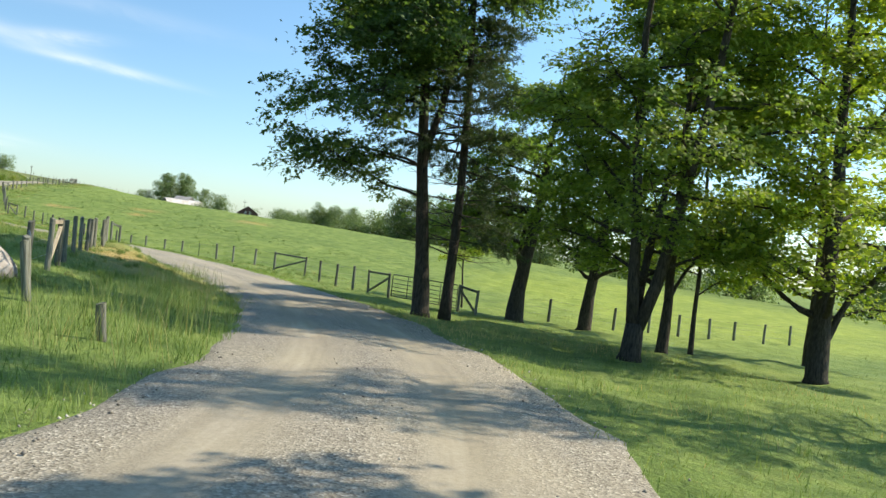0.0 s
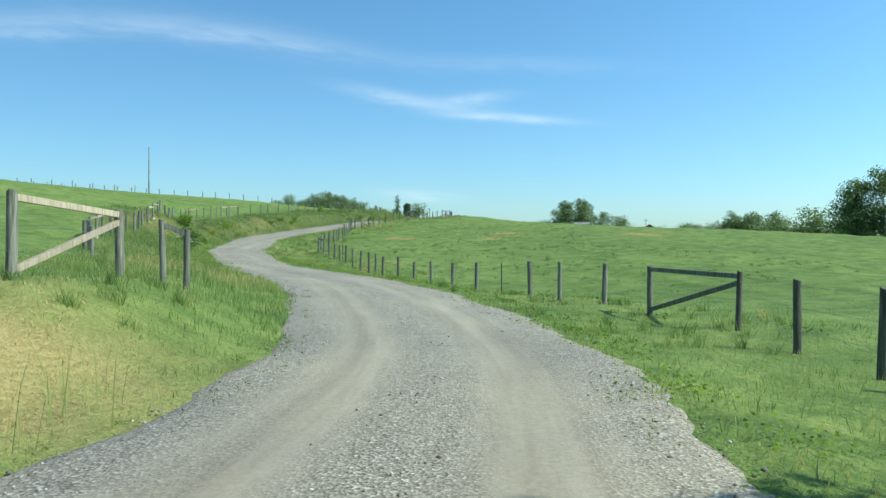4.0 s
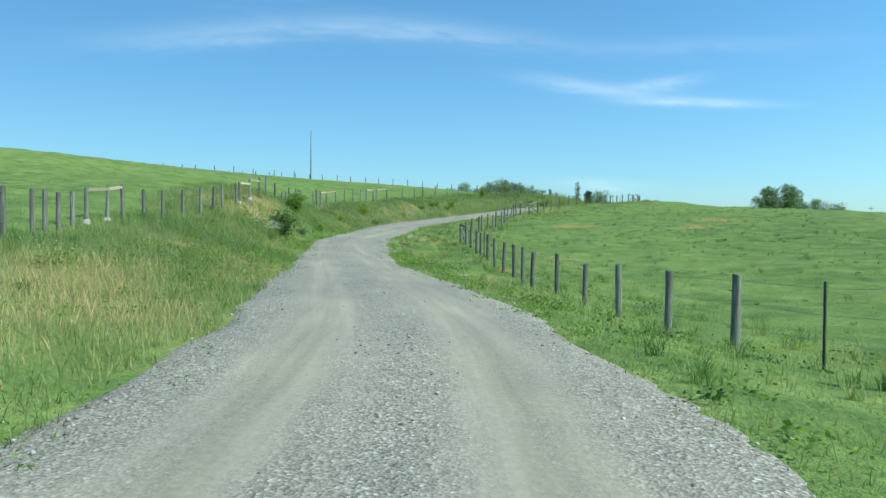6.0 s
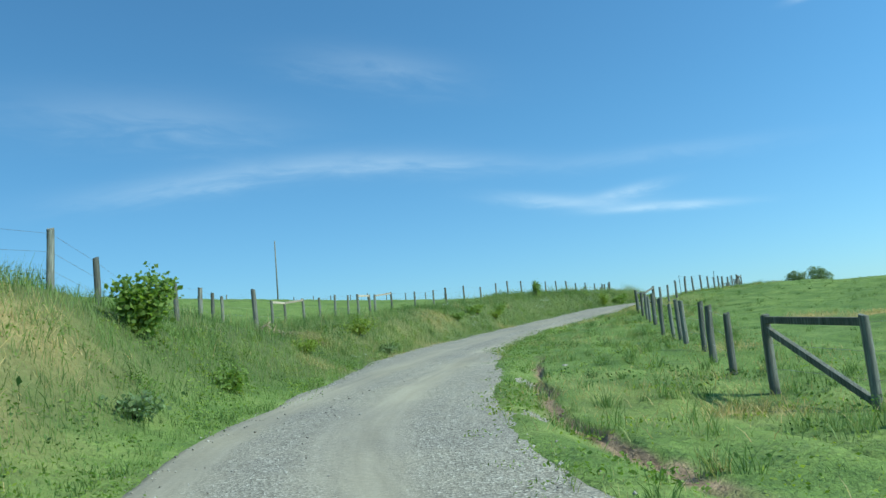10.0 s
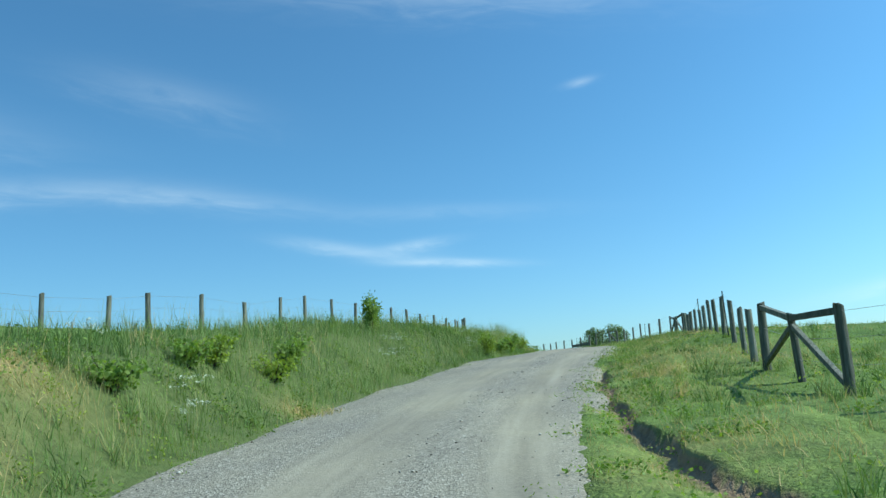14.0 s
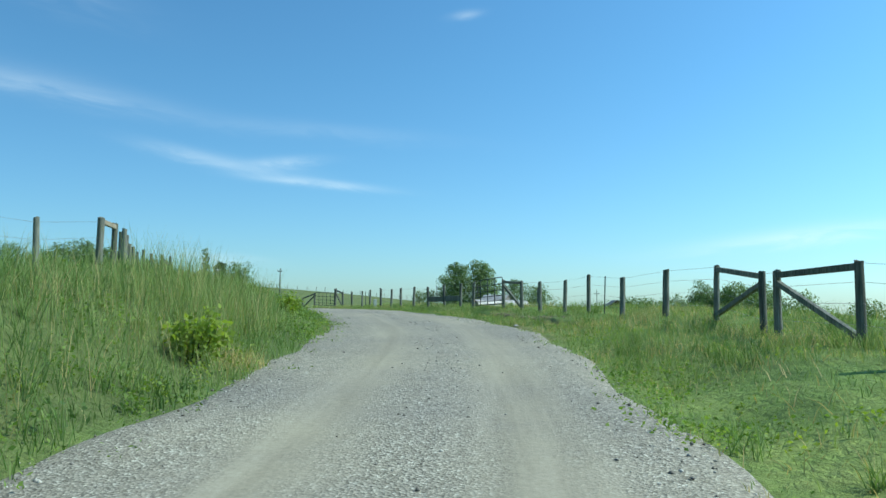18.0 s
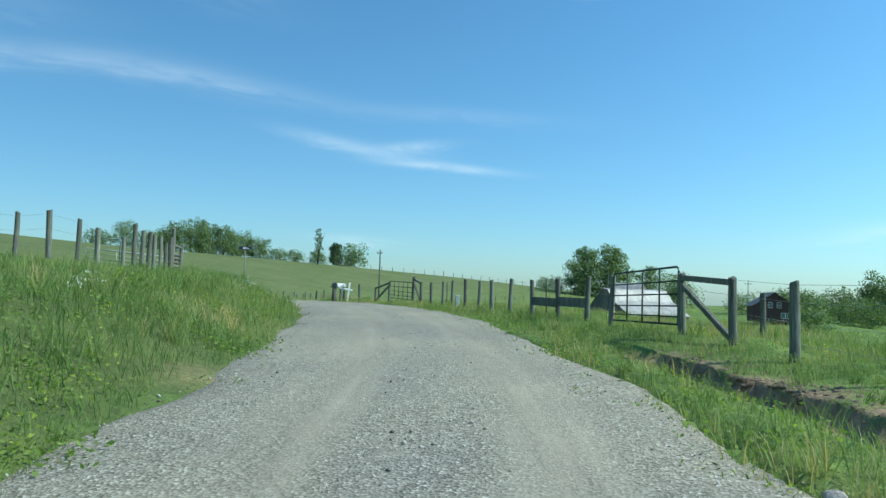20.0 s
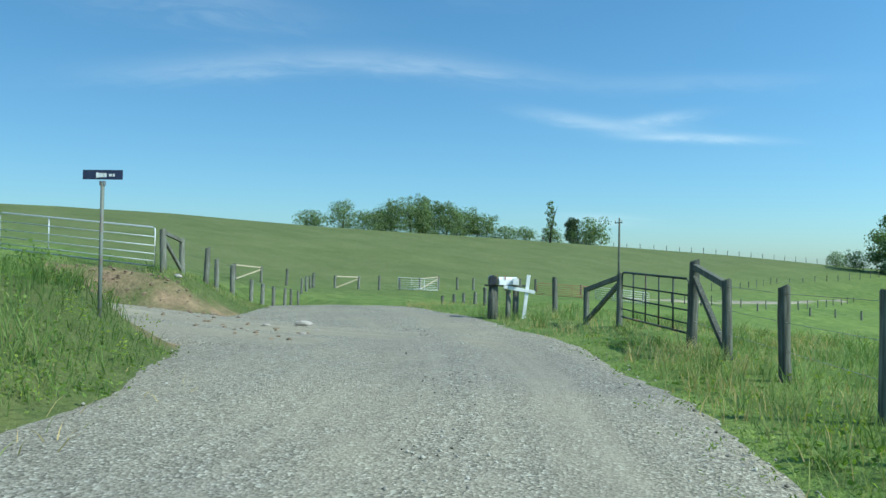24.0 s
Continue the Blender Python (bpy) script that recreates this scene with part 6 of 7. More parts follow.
def hue_of(x, y, base, seed):
    return base + 0.55 * (cells(x, y, 3.2, seed) - 0.5) + 0.36 * (cells(x, y, 0.6, seed + 5) - 0.5)


def strip(n, y0, y1, o0, o1, seed, power=1.0):
    """Random places beside the lane: distance from the centre line between o0 and o1 (left is positive)."""
    r = np.random.RandomState(seed)
    ok = np.where((CENTRE[:, 1] > y0) & (CENTRE[:, 1] < y1))[0]
    k = ok[r.randint(0, len(ok), n)]
    o = o0 + (o1 - o0) * r.uniform(0, 1, n) ** power
    t = r.uniform(-0.4, 0.4, n)
    x = CENTRE[k, 0] + LEFT_OF[k, 0] * o - LEFT_OF[k, 1] * t * -1
    y = CENTRE[k, 1] + LEFT_OF[k, 1] * o - LEFT_OF[k, 0] * t
    d, _ = near_road(x, y)
    edge = np.where(d > 0, left_half(CENTRE[_, 1]), right_half(CENTRE[_, 1]))
    keep = np.abs(d) > edge - 0.05 + 0.5 * cells(x, y, 0.9, 17)
    o = -d - ditch_off(y)
    keep &= ~((o > -0.10) & (o < 0.06) & (y > 76) & (y < 125)) & ~((o > -0.35) & (o < 0.25) & (y > 159.5) & (y < 167.5))
    keep &= (soil_at(x, y) < 0.5) & (near_drive(x, y)[0] > 2.3)
    return x[keep], y[keep]


def dry_at(x, y):
    d = np.zeros(len(x))
    for cx, cy, r, k in DRY_SPOTS:
        d = np.maximum(d, k * np.exp(-((x - cx) ** 2 + (y - cy) ** 2) / r ** 2))
    return np.clip(d, 0, 1)


x, y = strip(196000, 52, 203, 1.4, 9.5, 1, 1.5)
dr = dry_at(x, y)
grass_stuff("bank_grass", "tall seeding grass on the cut bank", x, y, tufts(x, y, 0.17, 0.50, 1) * (0.50 + 0.60 * np.clip((near_road(x, y)[0] - np.where(y > 150, 2.9, 2.1)) / 1.2, 0, 1)) * (1 - 0.35 * dr) * (1 - 0.55 * np.clip((y - 184.5) / 3, 0, 1)), hue_of(x, y, 0.38, 1) + 0.11 * np.clip((74 - y) / 12, 0, 1) + 0.06 * np.clip((y - 130) / 20, 0, 1) + 0.5 * dr, 0.012, 1, 0.7)
x, y = strip(60000, -2, 60, 2.4, 14, 2, 1.3)
dr = dry_at(x, y)
thin = (dr + 0.5 * (cells(x, y, 1.1, 41) - 0.5) < 0.5) | (np.random.RandomState(42).uniform(0, 1, len(x)) < 0.07)
x, y, dr = x[thin], y[thin], dr[thin]
grass_stuff("verge_grass", "rough grass and cut hay beside the lane", x, y, tufts(x, y, 0.07, 0.34, 2) * (1 - 0.45 * np.clip(dr, 0, 1)), hue_of(x, y, 0.46, 2) + 0.30 * dr, 0.010, 2, 0.7)
x, y = strip(124000, -2, 200, -1.4, -10.5, 3, 1.4)
dr = dry_at(x, y)
grass_stuff("verge_grass", "green verge grass between the lane and the fence", x, y, tufts(x, y, 0.05, 0.26, 3) * (1 + 0.45 * np.clip((y - 150) / 15, 0, 1)) * (1 - 0.5 * dr), hue_of(x, y, 0.61, 3) + 0.12 * np.clip((y - 80) / 14, 0, 1) + 0.5 * dr, 0.011, 3, 0.8)
x, y = strip(22000, 10, 215, -9, -40, 4, 1.8)
dr = dry_at(x, y)
grass_stuff("pasture_grass", "short grazed pasture grass", x, y, tufts(x, y, 0.035, 0.16, 4) * (1 - 0.6 * np.clip(dr, 0, 1)), hue_of(x, y, 0.46, 4) + 0.5 * dr, 0.016, 4, 0.8)
x, y = strip(20000, 30, 205, 9, 40, 5, 1.8)
grass_stuff("pasture_grass", "short grazed pasture grass on the hill", x, y, tufts(x, y, 0.05, 0.20, 5), hue_of(x, y, 0.45, 5) + 0.3 * dry_at(x, y), 0.016, 5, 0.8)


# ---- bushes, flowers, stones and brush ----
def bush(x, y, h, w, n, leaf, seed, mat, label):
    rng = random.Random(seed)
    nr = np.random.RandomState(seed)
    th = empty("bush", x, y, gz(x, y) - 0.05)
    tagged(th, label, "bush", "bushes on the bank")
    bm = bmesh.new()
    spots = []
    for k in range(9):
        a = 2.4 * k
        d = Vector((math.cos(a) * 0.5 * w / h, math.sin(a) * 0.5 * w / h, 1.0))
        p, q = grow(rng, (0, 0, 0), d, h * rng.uniform(0.6, 1.0), 0.015, 0.004, 6, 0.12, 0.0)
        tube(bm, p, q, 4, False)
        spots += p[2:]
    part("stem_work", bm, M_BARK, th)
    sp = np.array([tuple(s) for s in spots])
    c = sp[nr.randint(0, len(sp), n)] + nr.normal(size=(n, 3)) * np.array([w * 0.16, w * 0.16, h * 0.09])
    c = c[c[:, 2] > 0.03]
    v, f = leaf_arrays(c, leaf, nr, 0.35, 0.8, 0.2)
    mesh_part("foliage", arrays_mesh("foliage", v, f), mat, th)


LUSH, DARKB, YOUNG = "leafy green bush on the roadside bank", "dark leafy bush on the cut bank", "yellow green weed clump in the grass"
for k, (x, y, h, w, n, leaf, mat, lab) in enumerate((
        (-51.0, 73.4, 1.65, 1.0, 1500, 0.13, M_WEED, DARKB), (-58.2, 79.3, 1.3, 0.85, 1800, 0.13, M_LEAF_BUSH_SUNLIT, LUSH), (-57.6, 80.9, 0.6, 0.8, 500, 0.10, M_LEAF_BUSH_SUNLIT, LUSH), (-55.2, 77.6, 0.5, 0.9, 400, 0.09, M_LEAF_FAR, LUSH),
        (-64.2, 88.0, 0.6, 0.9, 600, 0.09, M_LEAF_YELLOW, YOUNG), (-69.0, 94.7, 0.85, 1.1, 800, 0.10, M_LEAF_YELLOW, YOUNG), (-67.6, 95.0, 0.6, 0.9, 400, 0.09, M_LEAF_FAR, DARKB),
        (-75.2, 108.6, 0.7, 0.8, 600, 0.085, M_LEAF_BUSH_SUNLIT, LUSH), (-76.3, 111.3, 0.65, 0.65, 500, 0.085, M_LEAF_BUSH_SUNLIT, LUSH), (-76.6, 112.3, 0.7, 0.65, 500, 0.085, M_LEAF_YELLOW, YOUNG), (-77.2, 115.6, 0.85, 0.7, 800, 0.09, M_LEAF_BUSH_SUNLIT, LUSH),
        (-76.6, 114.2, 0.7, 0.8, 400, 0.1, M_LEAF_YELLOW, YOUNG), (-80.9, 125.7, 1.35, 0.75, 2000, 0.09, M_LEAF_BUSH_SUNLIT, "bushy sapling standing on the bank"), (-81.1, 140.0, 0.7, 0.8, 600, 0.10, M_LEAF_BUSH_SUNLIT, LUSH),
        (-80.1, 135.0, 1.1, 0.65, 1500, 0.085, M_LEAF_YELLOW, YOUNG), (-80.6, 139.0, 1.1, 1.0, 900, 0.14, M_LEAF_BUSH_SUNLIT, "broad leaved weed at the foot of the bank"), (-82.4, 146.0, 0.9, 0.9, 900, 0.09, M_LEAF_YELLOW, YOUNG),
        (-86.4, 156.8, 0.75, 0.7, 800, 0.08, M_LEAF_YELLOW, YOUNG), (-112.4, 185.7, 1.5, 0.7, 420, 0.09, M_LEAF_BUSH_SUNLIT, "thin weed growing through the pale gate"),
        (-110.3, 184.0, 1.2, 0.7, 350, 0.09, M_LEAF_FAR, "thin weed growing through the pale gate"), (-73.6, 141.5, 0.5, 0.8, 300, 0.09, M_LEAF_FAR, DARKB), (-92.0, 164.0, 0.6, 0.7, 300, 0.08, M_LEAF_BUSH_SUNLIT, LUSH))):
    bush(x, y, h, w, n, leaf, 100 + k, mat, lab)


def umbels(x, y, h, n, seed):
    """Cow parsley: thin stems, each with a flat head of small white florets."""
    rng = random.Random(seed)
    nr = np.random.RandomState(seed)
    th = empty("wildflower", x, y, gz(x, y) - 0.03)
    tagged(th, "white flowering wild parsley on the roadside bank", "wildflower", "white flowers on the bank")
    heads = []
    for k in range(n):
        a, r = rng.uniform(0, 6.28), rng.uniform(0, 0.5)
        p, q = grow(rng, (math.cos(a) * r * 0.4, math.sin(a) * r * 0.4, 0), (math.cos(a) * r, math.sin(a) * r, 1.2), h * rng.uniform(0.7, 1.1), 0.006, 0.003, 4, 0.06, 0)
        bm = bmesh.new()
        tube(bm, p, q, 3, False)
        part("stalk", bm, M_LEAF_BUSH_SUNLIT, th)
        heads.append(tuple(p[-1]))
    hd = np.repeat(np.array(heads), 16, 0)
    hd = hd + nr.normal(size=hd.shape) * np.array([0.048, 0.048, 0.016])
    v, f = leaf_arrays(hd, 0.025, nr, 0.0, 1.0, 0.9)
    mesh_part("blossom", arrays_mesh("blossom", v, f), M_FLOWER, th)


for k, (x, y, h, n) in enumerate(((-47.8, 70.3, 0.9, 34), (-48.7, 71.2, 0.9, 28), (-48.3, 69.9, 0.8, 14), (-64.8, 91.0, 0.4, 5), (-78.2, 122.3, 0.7, 14), (-79.8, 132.2, 0.8, 12), (-74.4, 109.4, 0.6, 10), (-75.2, 110.2, 0.6, 8),
                                  (-81.2, 135.5, 0.9, 18), (-76.2, 109.0, 0.6, 8), (-78.9, 124.0, 0.8, 16), (-89.0, 160.5, 0.6, 6), (-95.5, 172.0, 0.6, 8), (-98.5, 175.5, 0.6, 8))):
    umbels(x, y, h, n, 300 + k)


def stone_mesh(seed):
    rng = random.Random(seed)
    bm = bmesh.new()
    bmesh.ops.create_icosphere(bm, subdivisions=2, radius=0.5)
    for v in bm.verts:
        n = noise.noise(v.co * 2.1 + Vector((seed, 0, 0)))
        v.co *= 1 + 0.35 * n
        v.co.z *= 0.6
    me = bpy.data.meshes.new("stone")
    bm.to_mesh(me)
    bm.free()
    me.materials.append(M_STONE)
    return me


STONES = [stone_mesh(k) for k in range(4)]
rs = random.Random(9)
for x, y, s in ((-32.7, 67.8, 0.32), (-32.2, 67.5, 0.22), (-33.2, 68.1, 0.2), (-69.2, 89.0, 0.42), (-68.5, 89.0, 0.3), (-68.2, 90.0, 0.35), (-108.6, 190.2, 0.42), (-107.6, 189.8, 0.25), (-109.6, 190.9, 0.22), (-107.0, 189.0, 0.18), (-115.2, 190.6, 0.3),
                (-105.8, 189.0, 0.16), (-79.9, 158.9, 0.2), (-54.0, 88.0, 0.18), (-108.9, 189.4, 0.2)):
    ob = new("stone", STONES[rs.randrange(4)])
    ob.matrix_world = pose(x, y, gz(x, y) + s * 0.12, 0, 0, rs.uniform(0, 360)) @ Matrix.Diagonal((s, s * 0.8, s * 0.8, 1))
    tagged(ob, "weathered pale field stone lying in the dirt", "stone", "stones beside the lane")


def brush_pile(x, y, r, n, seed, label, mat, high, thick):
    """Broken sticks thrown on a heap, each lying its own way."""
    rng = random.Random(seed)
    th = empty("brush_pile", x, y, gz(x, y))
    tagged(th, label, "brush pile", "dead brush")
    for k in range(n):
        a, q = rng.uniform(0, 6.28), r * math.sqrt(rng.random())
        px, py = math.cos(a) * q, math.sin(a) * q * 0.7
        pz = gz(x + px, y + py) - gz(x, y) + rng.uniform(0.02, high) * (1 - q / r * 0.85)
        b, t, L = rng.uniform(0, 6.28), rng.gauss(0, 0.45), rng.uniform(0.12, 0.42)
        d = Vector((math.cos(b) * math.cos(t), math.sin(b) * math.cos(t), math.sin(t))) * L
        w = thick * rng.uniform(0.5, 1.6)
        bm = bmesh.new()
        tube(bm, [Vector((px, py, pz)) - d * 0.5, Vector((px + rng.gauss(0, 0.02), py, pz + rng.gauss(0, 0.02))), Vector((px, py, pz)) + d * 0.5], [w * 0.7, w, w * 0.4], 5)
        part("stick", bm, mat, th)


brush_pile(-68.15, 89.35, 0.75, 120, 1, "pile of pale broken wood at a fence post", M_CHIP, 0.5, 0.026)
brush_pile(-67.4, 90.5, 1.1, 110, 2, "brown dead brush on the bank", M_BRUSH, 0.28, 0.011)
q = np.random.RandomState(3)
x, y = q.normal(-67.2, 0.55, 1500), q.normal(90.8, 0.75, 1500)
grass_stuff("dead_grass", "matted dead grass over the brush on the bank", x, y, np.full(1500, 0.24), 0.82 + 0.2 * cells(x, y, 0.3, 4), 0.009, 4, 1.7)


gate("field_gate", "far pale gate in the valley fence", (-148.6, 231.0), (-146.6, 234.5), 1.1, 0.2, M_GATE_PALE, 5, 2, "far field gates")
gate("field_gate", "far rusty red gate in the valley fence", (-139.0, 240.5), (-135.0, 243.6), 1.1, 0.2, M_GATE_RED, 5, 2, "far field gates")
gate("field_gate", "far pale gate beside the utility pole", (-134.6, 244.0), (-130.5, 247.0), 1.1, 0.2, M_GATE_PALE, 5, 2, "far field gates")

# low broad weeds along the right edge of the gravel
r = np.random.RandomState(21)
cx, cy = strip(420, 38, 190, -1.6, -3.5, 31)
pts = np.repeat(np.stack([cx, cy], 1), 60, 0) + r.normal(0, 0.26, (len(cx) * 60, 2))
pz = ground(pts[:, 0], pts[:, 1]) + np.abs(r.normal(0.05, 0.07, len(pts)))
v, f = leaf_arrays(np.column_stack([pts, pz]), 0.055, r, 0.0, 0.6, 0.5)
ob = mesh_part("roadside_weeds", arrays_mesh("roadside_weeds", v, f), M_LEAF_BUSH_SUNLIT)
tagged(ob, "low broad leaved weeds along the gravel edge", "weeds", kind="stuff")
cx, cy = strip(360, 55, 196, 1.5, 4.8, 32)
pts = np.repeat(np.stack([cx, cy], 1), 60, 0) + r.normal(0, 0.26, (len(cx) * 60, 2))
pz = ground(pts[:, 0], pts[:, 1]) + np.abs(r.normal(0.05, 0.07, len(pts)))
v, f = leaf_arrays(np.column_stack([pts, pz]), 0.06, r, 0.0, 0.6, 0.5)
ob = mesh_part("roadside_weeds", arrays_mesh("roadside_weeds", v, f), M_LEAF_BUSH_SUNLIT)
tagged(ob, "low broad leaved weeds at the foot of the bank", "weeds", kind="stuff")
# tall seed heads on the bank top
x, y = strip(2600, 84, 153, 3.6, 8.5, 33)
grass_stuff("seed_grass", "tall bleached seed stalks on the bank", x, y, np.full(len(x), 0.85), np.full(len(x), 0.80), 0.007, 33, 0.35)
x, y = strip(900, 142, 152, 3.4, 6.0, 34)
grass_stuff("seed_grass", "tall bleached seed stalks on the crest", x, y, np.full(len(x), 0.8), np.full(len(x), 0.74), 0.007, 34, 0.5)
x, y = strip(420, 8, 40, 2.4, 3.6, 35)
grass_stuff("seed_grass", "tall seeding grass at the lane edge", x, y, np.full(len(x), 0.75), np.full(len(x), 0.72), 0.009, 35, 0.4)
# weed clumps scattered over the bank
def weed_patch(name, label, n, per, y0, y1, o0, o1, leaf, high, mat, seed, wide=0.2):
    q = np.random.RandomState(seed)
    cx, cy = strip(n, y0, y1, o0, o1, seed)
    size = q.uniform(0.4, 1.3, len(cx))
    pts = np.repeat(np.stack([cx, cy], 1), per, 0) + np.clip(q.normal(0, wide, (len(cx) * per, 2)), -1.7 * wide, 1.7 * wide) * np.repeat(size, per)[:, None]
    up = ground(pts[:, 0], pts[:, 1]) + np.minimum(np.abs(q.normal(0, high, len(pts))), 1.4 * high) * np.repeat(size, per)
    v, f = leaf_arrays(np.column_stack([pts, up]), leaf, q, 0.0, 0.55, 0.3)
    ob = mesh_part(name, arrays_mesh(name, v, f), mat)
    tagged(ob, label, "weeds", kind="stuff")


weed_patch("bank_weeds", "mixed leafy weeds in the bank grass", 250, 60, 58, 156, 2.0, 6.6, 0.07, 0.26, M_LEAF_BUSH_SUNLIT, 51)
weed_patch("bank_weeds", "dark nettle like weeds in the bank grass", 130, 56, 58, 156, 2.4, 6.6, 0.06, 0.24, M_WEED, 52, 0.24)
weed_patch("bank_weeds", "yellow green young weeds in the bank grass", 260, 60, 58, 190, 2.0, 6.0, 0.05, 0.26, M_LEAF_YELLOW, 53, 0.15)
weed_patch("bank_weeds", "scattered green weeds among the long grass", 110, 50, 156, 190, 3.0, 7.0, 0.055, 0.24, M_LEAF_BUSH_SUNLIT, 57, 0.2)
weed_patch("verge_weeds", "tufts of dark broad weeds in the verge", 150, 45, 45, 140, -2.5, -8.5, 0.065, 0.13, M_WEED, 54, 0.22)
weed_patch("verge_weeds", "fresh green weeds crowding the gravel edge", 220, 45, 50, 128, -1.5, -3.8, 0.065, 0.11, M_LEAF_BUSH_SUNLIT, 55, 0.24)
weed_patch("verge_weeds", "pale clover and docks in the verge", 460, 40, 55, 192, -3.0, -9.5, 0.055, 0.10, M_LEAF_YELLOW, 56, 0.3)
x, y = strip(1500, 148, 154, 3.6, 5.6, 36)
grass_stuff("seed_grass", "tall pale seeding grass clump on the crest", x, y, np.full(len(x), 1.15), np.full(len(x), 0.70), 0.009, 36, 0.45)


def shoulder_growth(n, per, seed):
    """Small sprigs of grass that creep from the verges into the gravel."""
    q = np.random.RandomState(seed)
    ok = np.where((CENTRE[:, 1] > 20) & (CENTRE[:, 1] < 196))[0]
    k = np.repeat(ok[q.randint(0, len(ok), n)], per)
    side = np.repeat(q.choice(np.array([1.0, -1.0]), n), per)
    edge = np.where(side > 0, left_half(CENTRE[k, 1]), right_half(CENTRE[k, 1]))
    o = side * (edge + np.repeat(0.25 - 0.75 * q.uniform(0, 1, n) ** 2.2, per) + q.normal(0, 0.10, n * per))
    t = np.repeat(q.uniform(-0.25, 0.25, n), per) + q.normal(0, 0.16, n * per)
    x = CENTRE[k, 0] + LEFT_OF[k, 0] * o + LEFT_OF[k, 1] * t
    y = CENTRE[k, 1] + LEFT_OF[k, 1] * o - LEFT_OF[k, 0] * t
    ok = (o < 0) | (y < 165)
    x, y, k = x[ok], y[ok], k[ok]
    z = np.maximum(CENTRE[k, 2] + 0.01, ground(x, y))
    v, f = leaf_arrays(np.column_stack([x, y, z + np.abs(q.normal(0.02, 0.03, len(x)))]), 0.05, q, -0.5, 0.3, 0.2)
    ob = mesh_part("shoulder_grass", arrays_mesh("shoulder_grass", v, f), M_LEAF_BUSH_SUNLIT)
    tagged(ob, "sparse grass sprigs creeping into the gravel", "grass", kind="stuff")


shoulder_growth(620, 20, 95)


def old_heap():
    """The pale heap behind the broken gate panel."""
    bm = bmesh.new()
    bmesh.ops.create_icosphere(bm, subdivisions=3, radius=0.5)
    for v in bm.verts:
        v.co *= 1 + 0.3 * noise.noise(v.co * 2.4) + 0.12 * noise.noise(v.co * 6.0)
        v.co.x *= 1.9
        v.co.z = max(v.co.z * 1.1, -0.3)
    ob = part("pale_heap", bm, M_STONE)
    ob.matrix_world = pose(-9.9, 16.4, gz(-9.9, 16.4) + 0.25, 0, 0, 60)
    tagged(ob, "pale weathered heap of rubble behind the old gate", "rubble heap")


fence("fence", "short weathered post standing behind the dark gate", [(-80.8, 169.35, 0.86)], NEAR, wires=(), seed=33, lean=1.0, thick=0.85)
old_heap()
gate("field_gate", "old dark gate panel leaning between fence posts", (-8.0, 15.0), (-9.0, 16.8), 1.0, 0.1, M_GATE_DARK, 4, 1)
fence("fence", "old leaning posts at the broken end of the fence", [(-4.74, 11.1, 0.55), (-7.55, 14.25, 1.1), (-7.9, 14.9, 1.15)], NEAR, wires=(), seed=31, lean=9.0)


def clods(x0, y0, x1, y1, n, spread, seed, label):
    """Loose lumps of earth along a broken edge."""
    q = random.Random(seed)
    bm = bmesh.new()
    for k in range(n):
        t = q.random()
        px, py = x0 + (x1 - x0) * t + q.gauss(0, spread), y0 + (y1 - y0) * t + q.gauss(0, spread)
        s = q.uniform(0.02, 0.075)
        m = Matrix.Translation((px, py, gz(px, py) + s * 0.15)) @ Matrix.Rotation(q.uniform(0, 6), 4, "Z") @ Matrix.Diagonal((s, s * q.uniform(0.6, 1), s * 0.6, 1))
        r = bmesh.ops.create_icosphere(bm, subdivisions=1, radius=1.0, matrix=m)
        for v in r["verts"]:
            v.co += Vector((q.gauss(0, s * 0.12), q.gauss(0, s * 0.12), q.gauss(0, s * 0.1)))
    ob = part("earth_clods", bm, M_CLAY)
    tagged(ob, label, "earth", kind="stuff")


clods(-82.2, 167.1, -78.6, 161.2, 620, 0.34, 61, "loose dark earth along the washed out verge")
clods(-111.0, 191.0, -117.0, 188.0, 110, 0.45, 62, "red clay lumps below the field gate")
clods(-106.5, 188.2, -112.0, 189.2, 60, 0.5, 63, "loose rubble and earth lying in the drive")


def log_stack(x, y, turn):
    th = empty("log_stack", x, y, gz(x, y), turn)
    tagged(th, "stack of weathered grey logs between two posts", "log stack")
    for k in range(5):
        bm = bmesh.new()
        z = 0.14 + 0.19 * k
        tube(bm, [(-0.5, 0.02 * (k % 2), z), (0, 0.01, z + 0.01), (0.5, -0.02 * (k % 2), z)], [0.09, 0.085, 0.08], 9)
        part("log", bm, M_POST, th)


log_stack(-108.25, 181.95, 108)


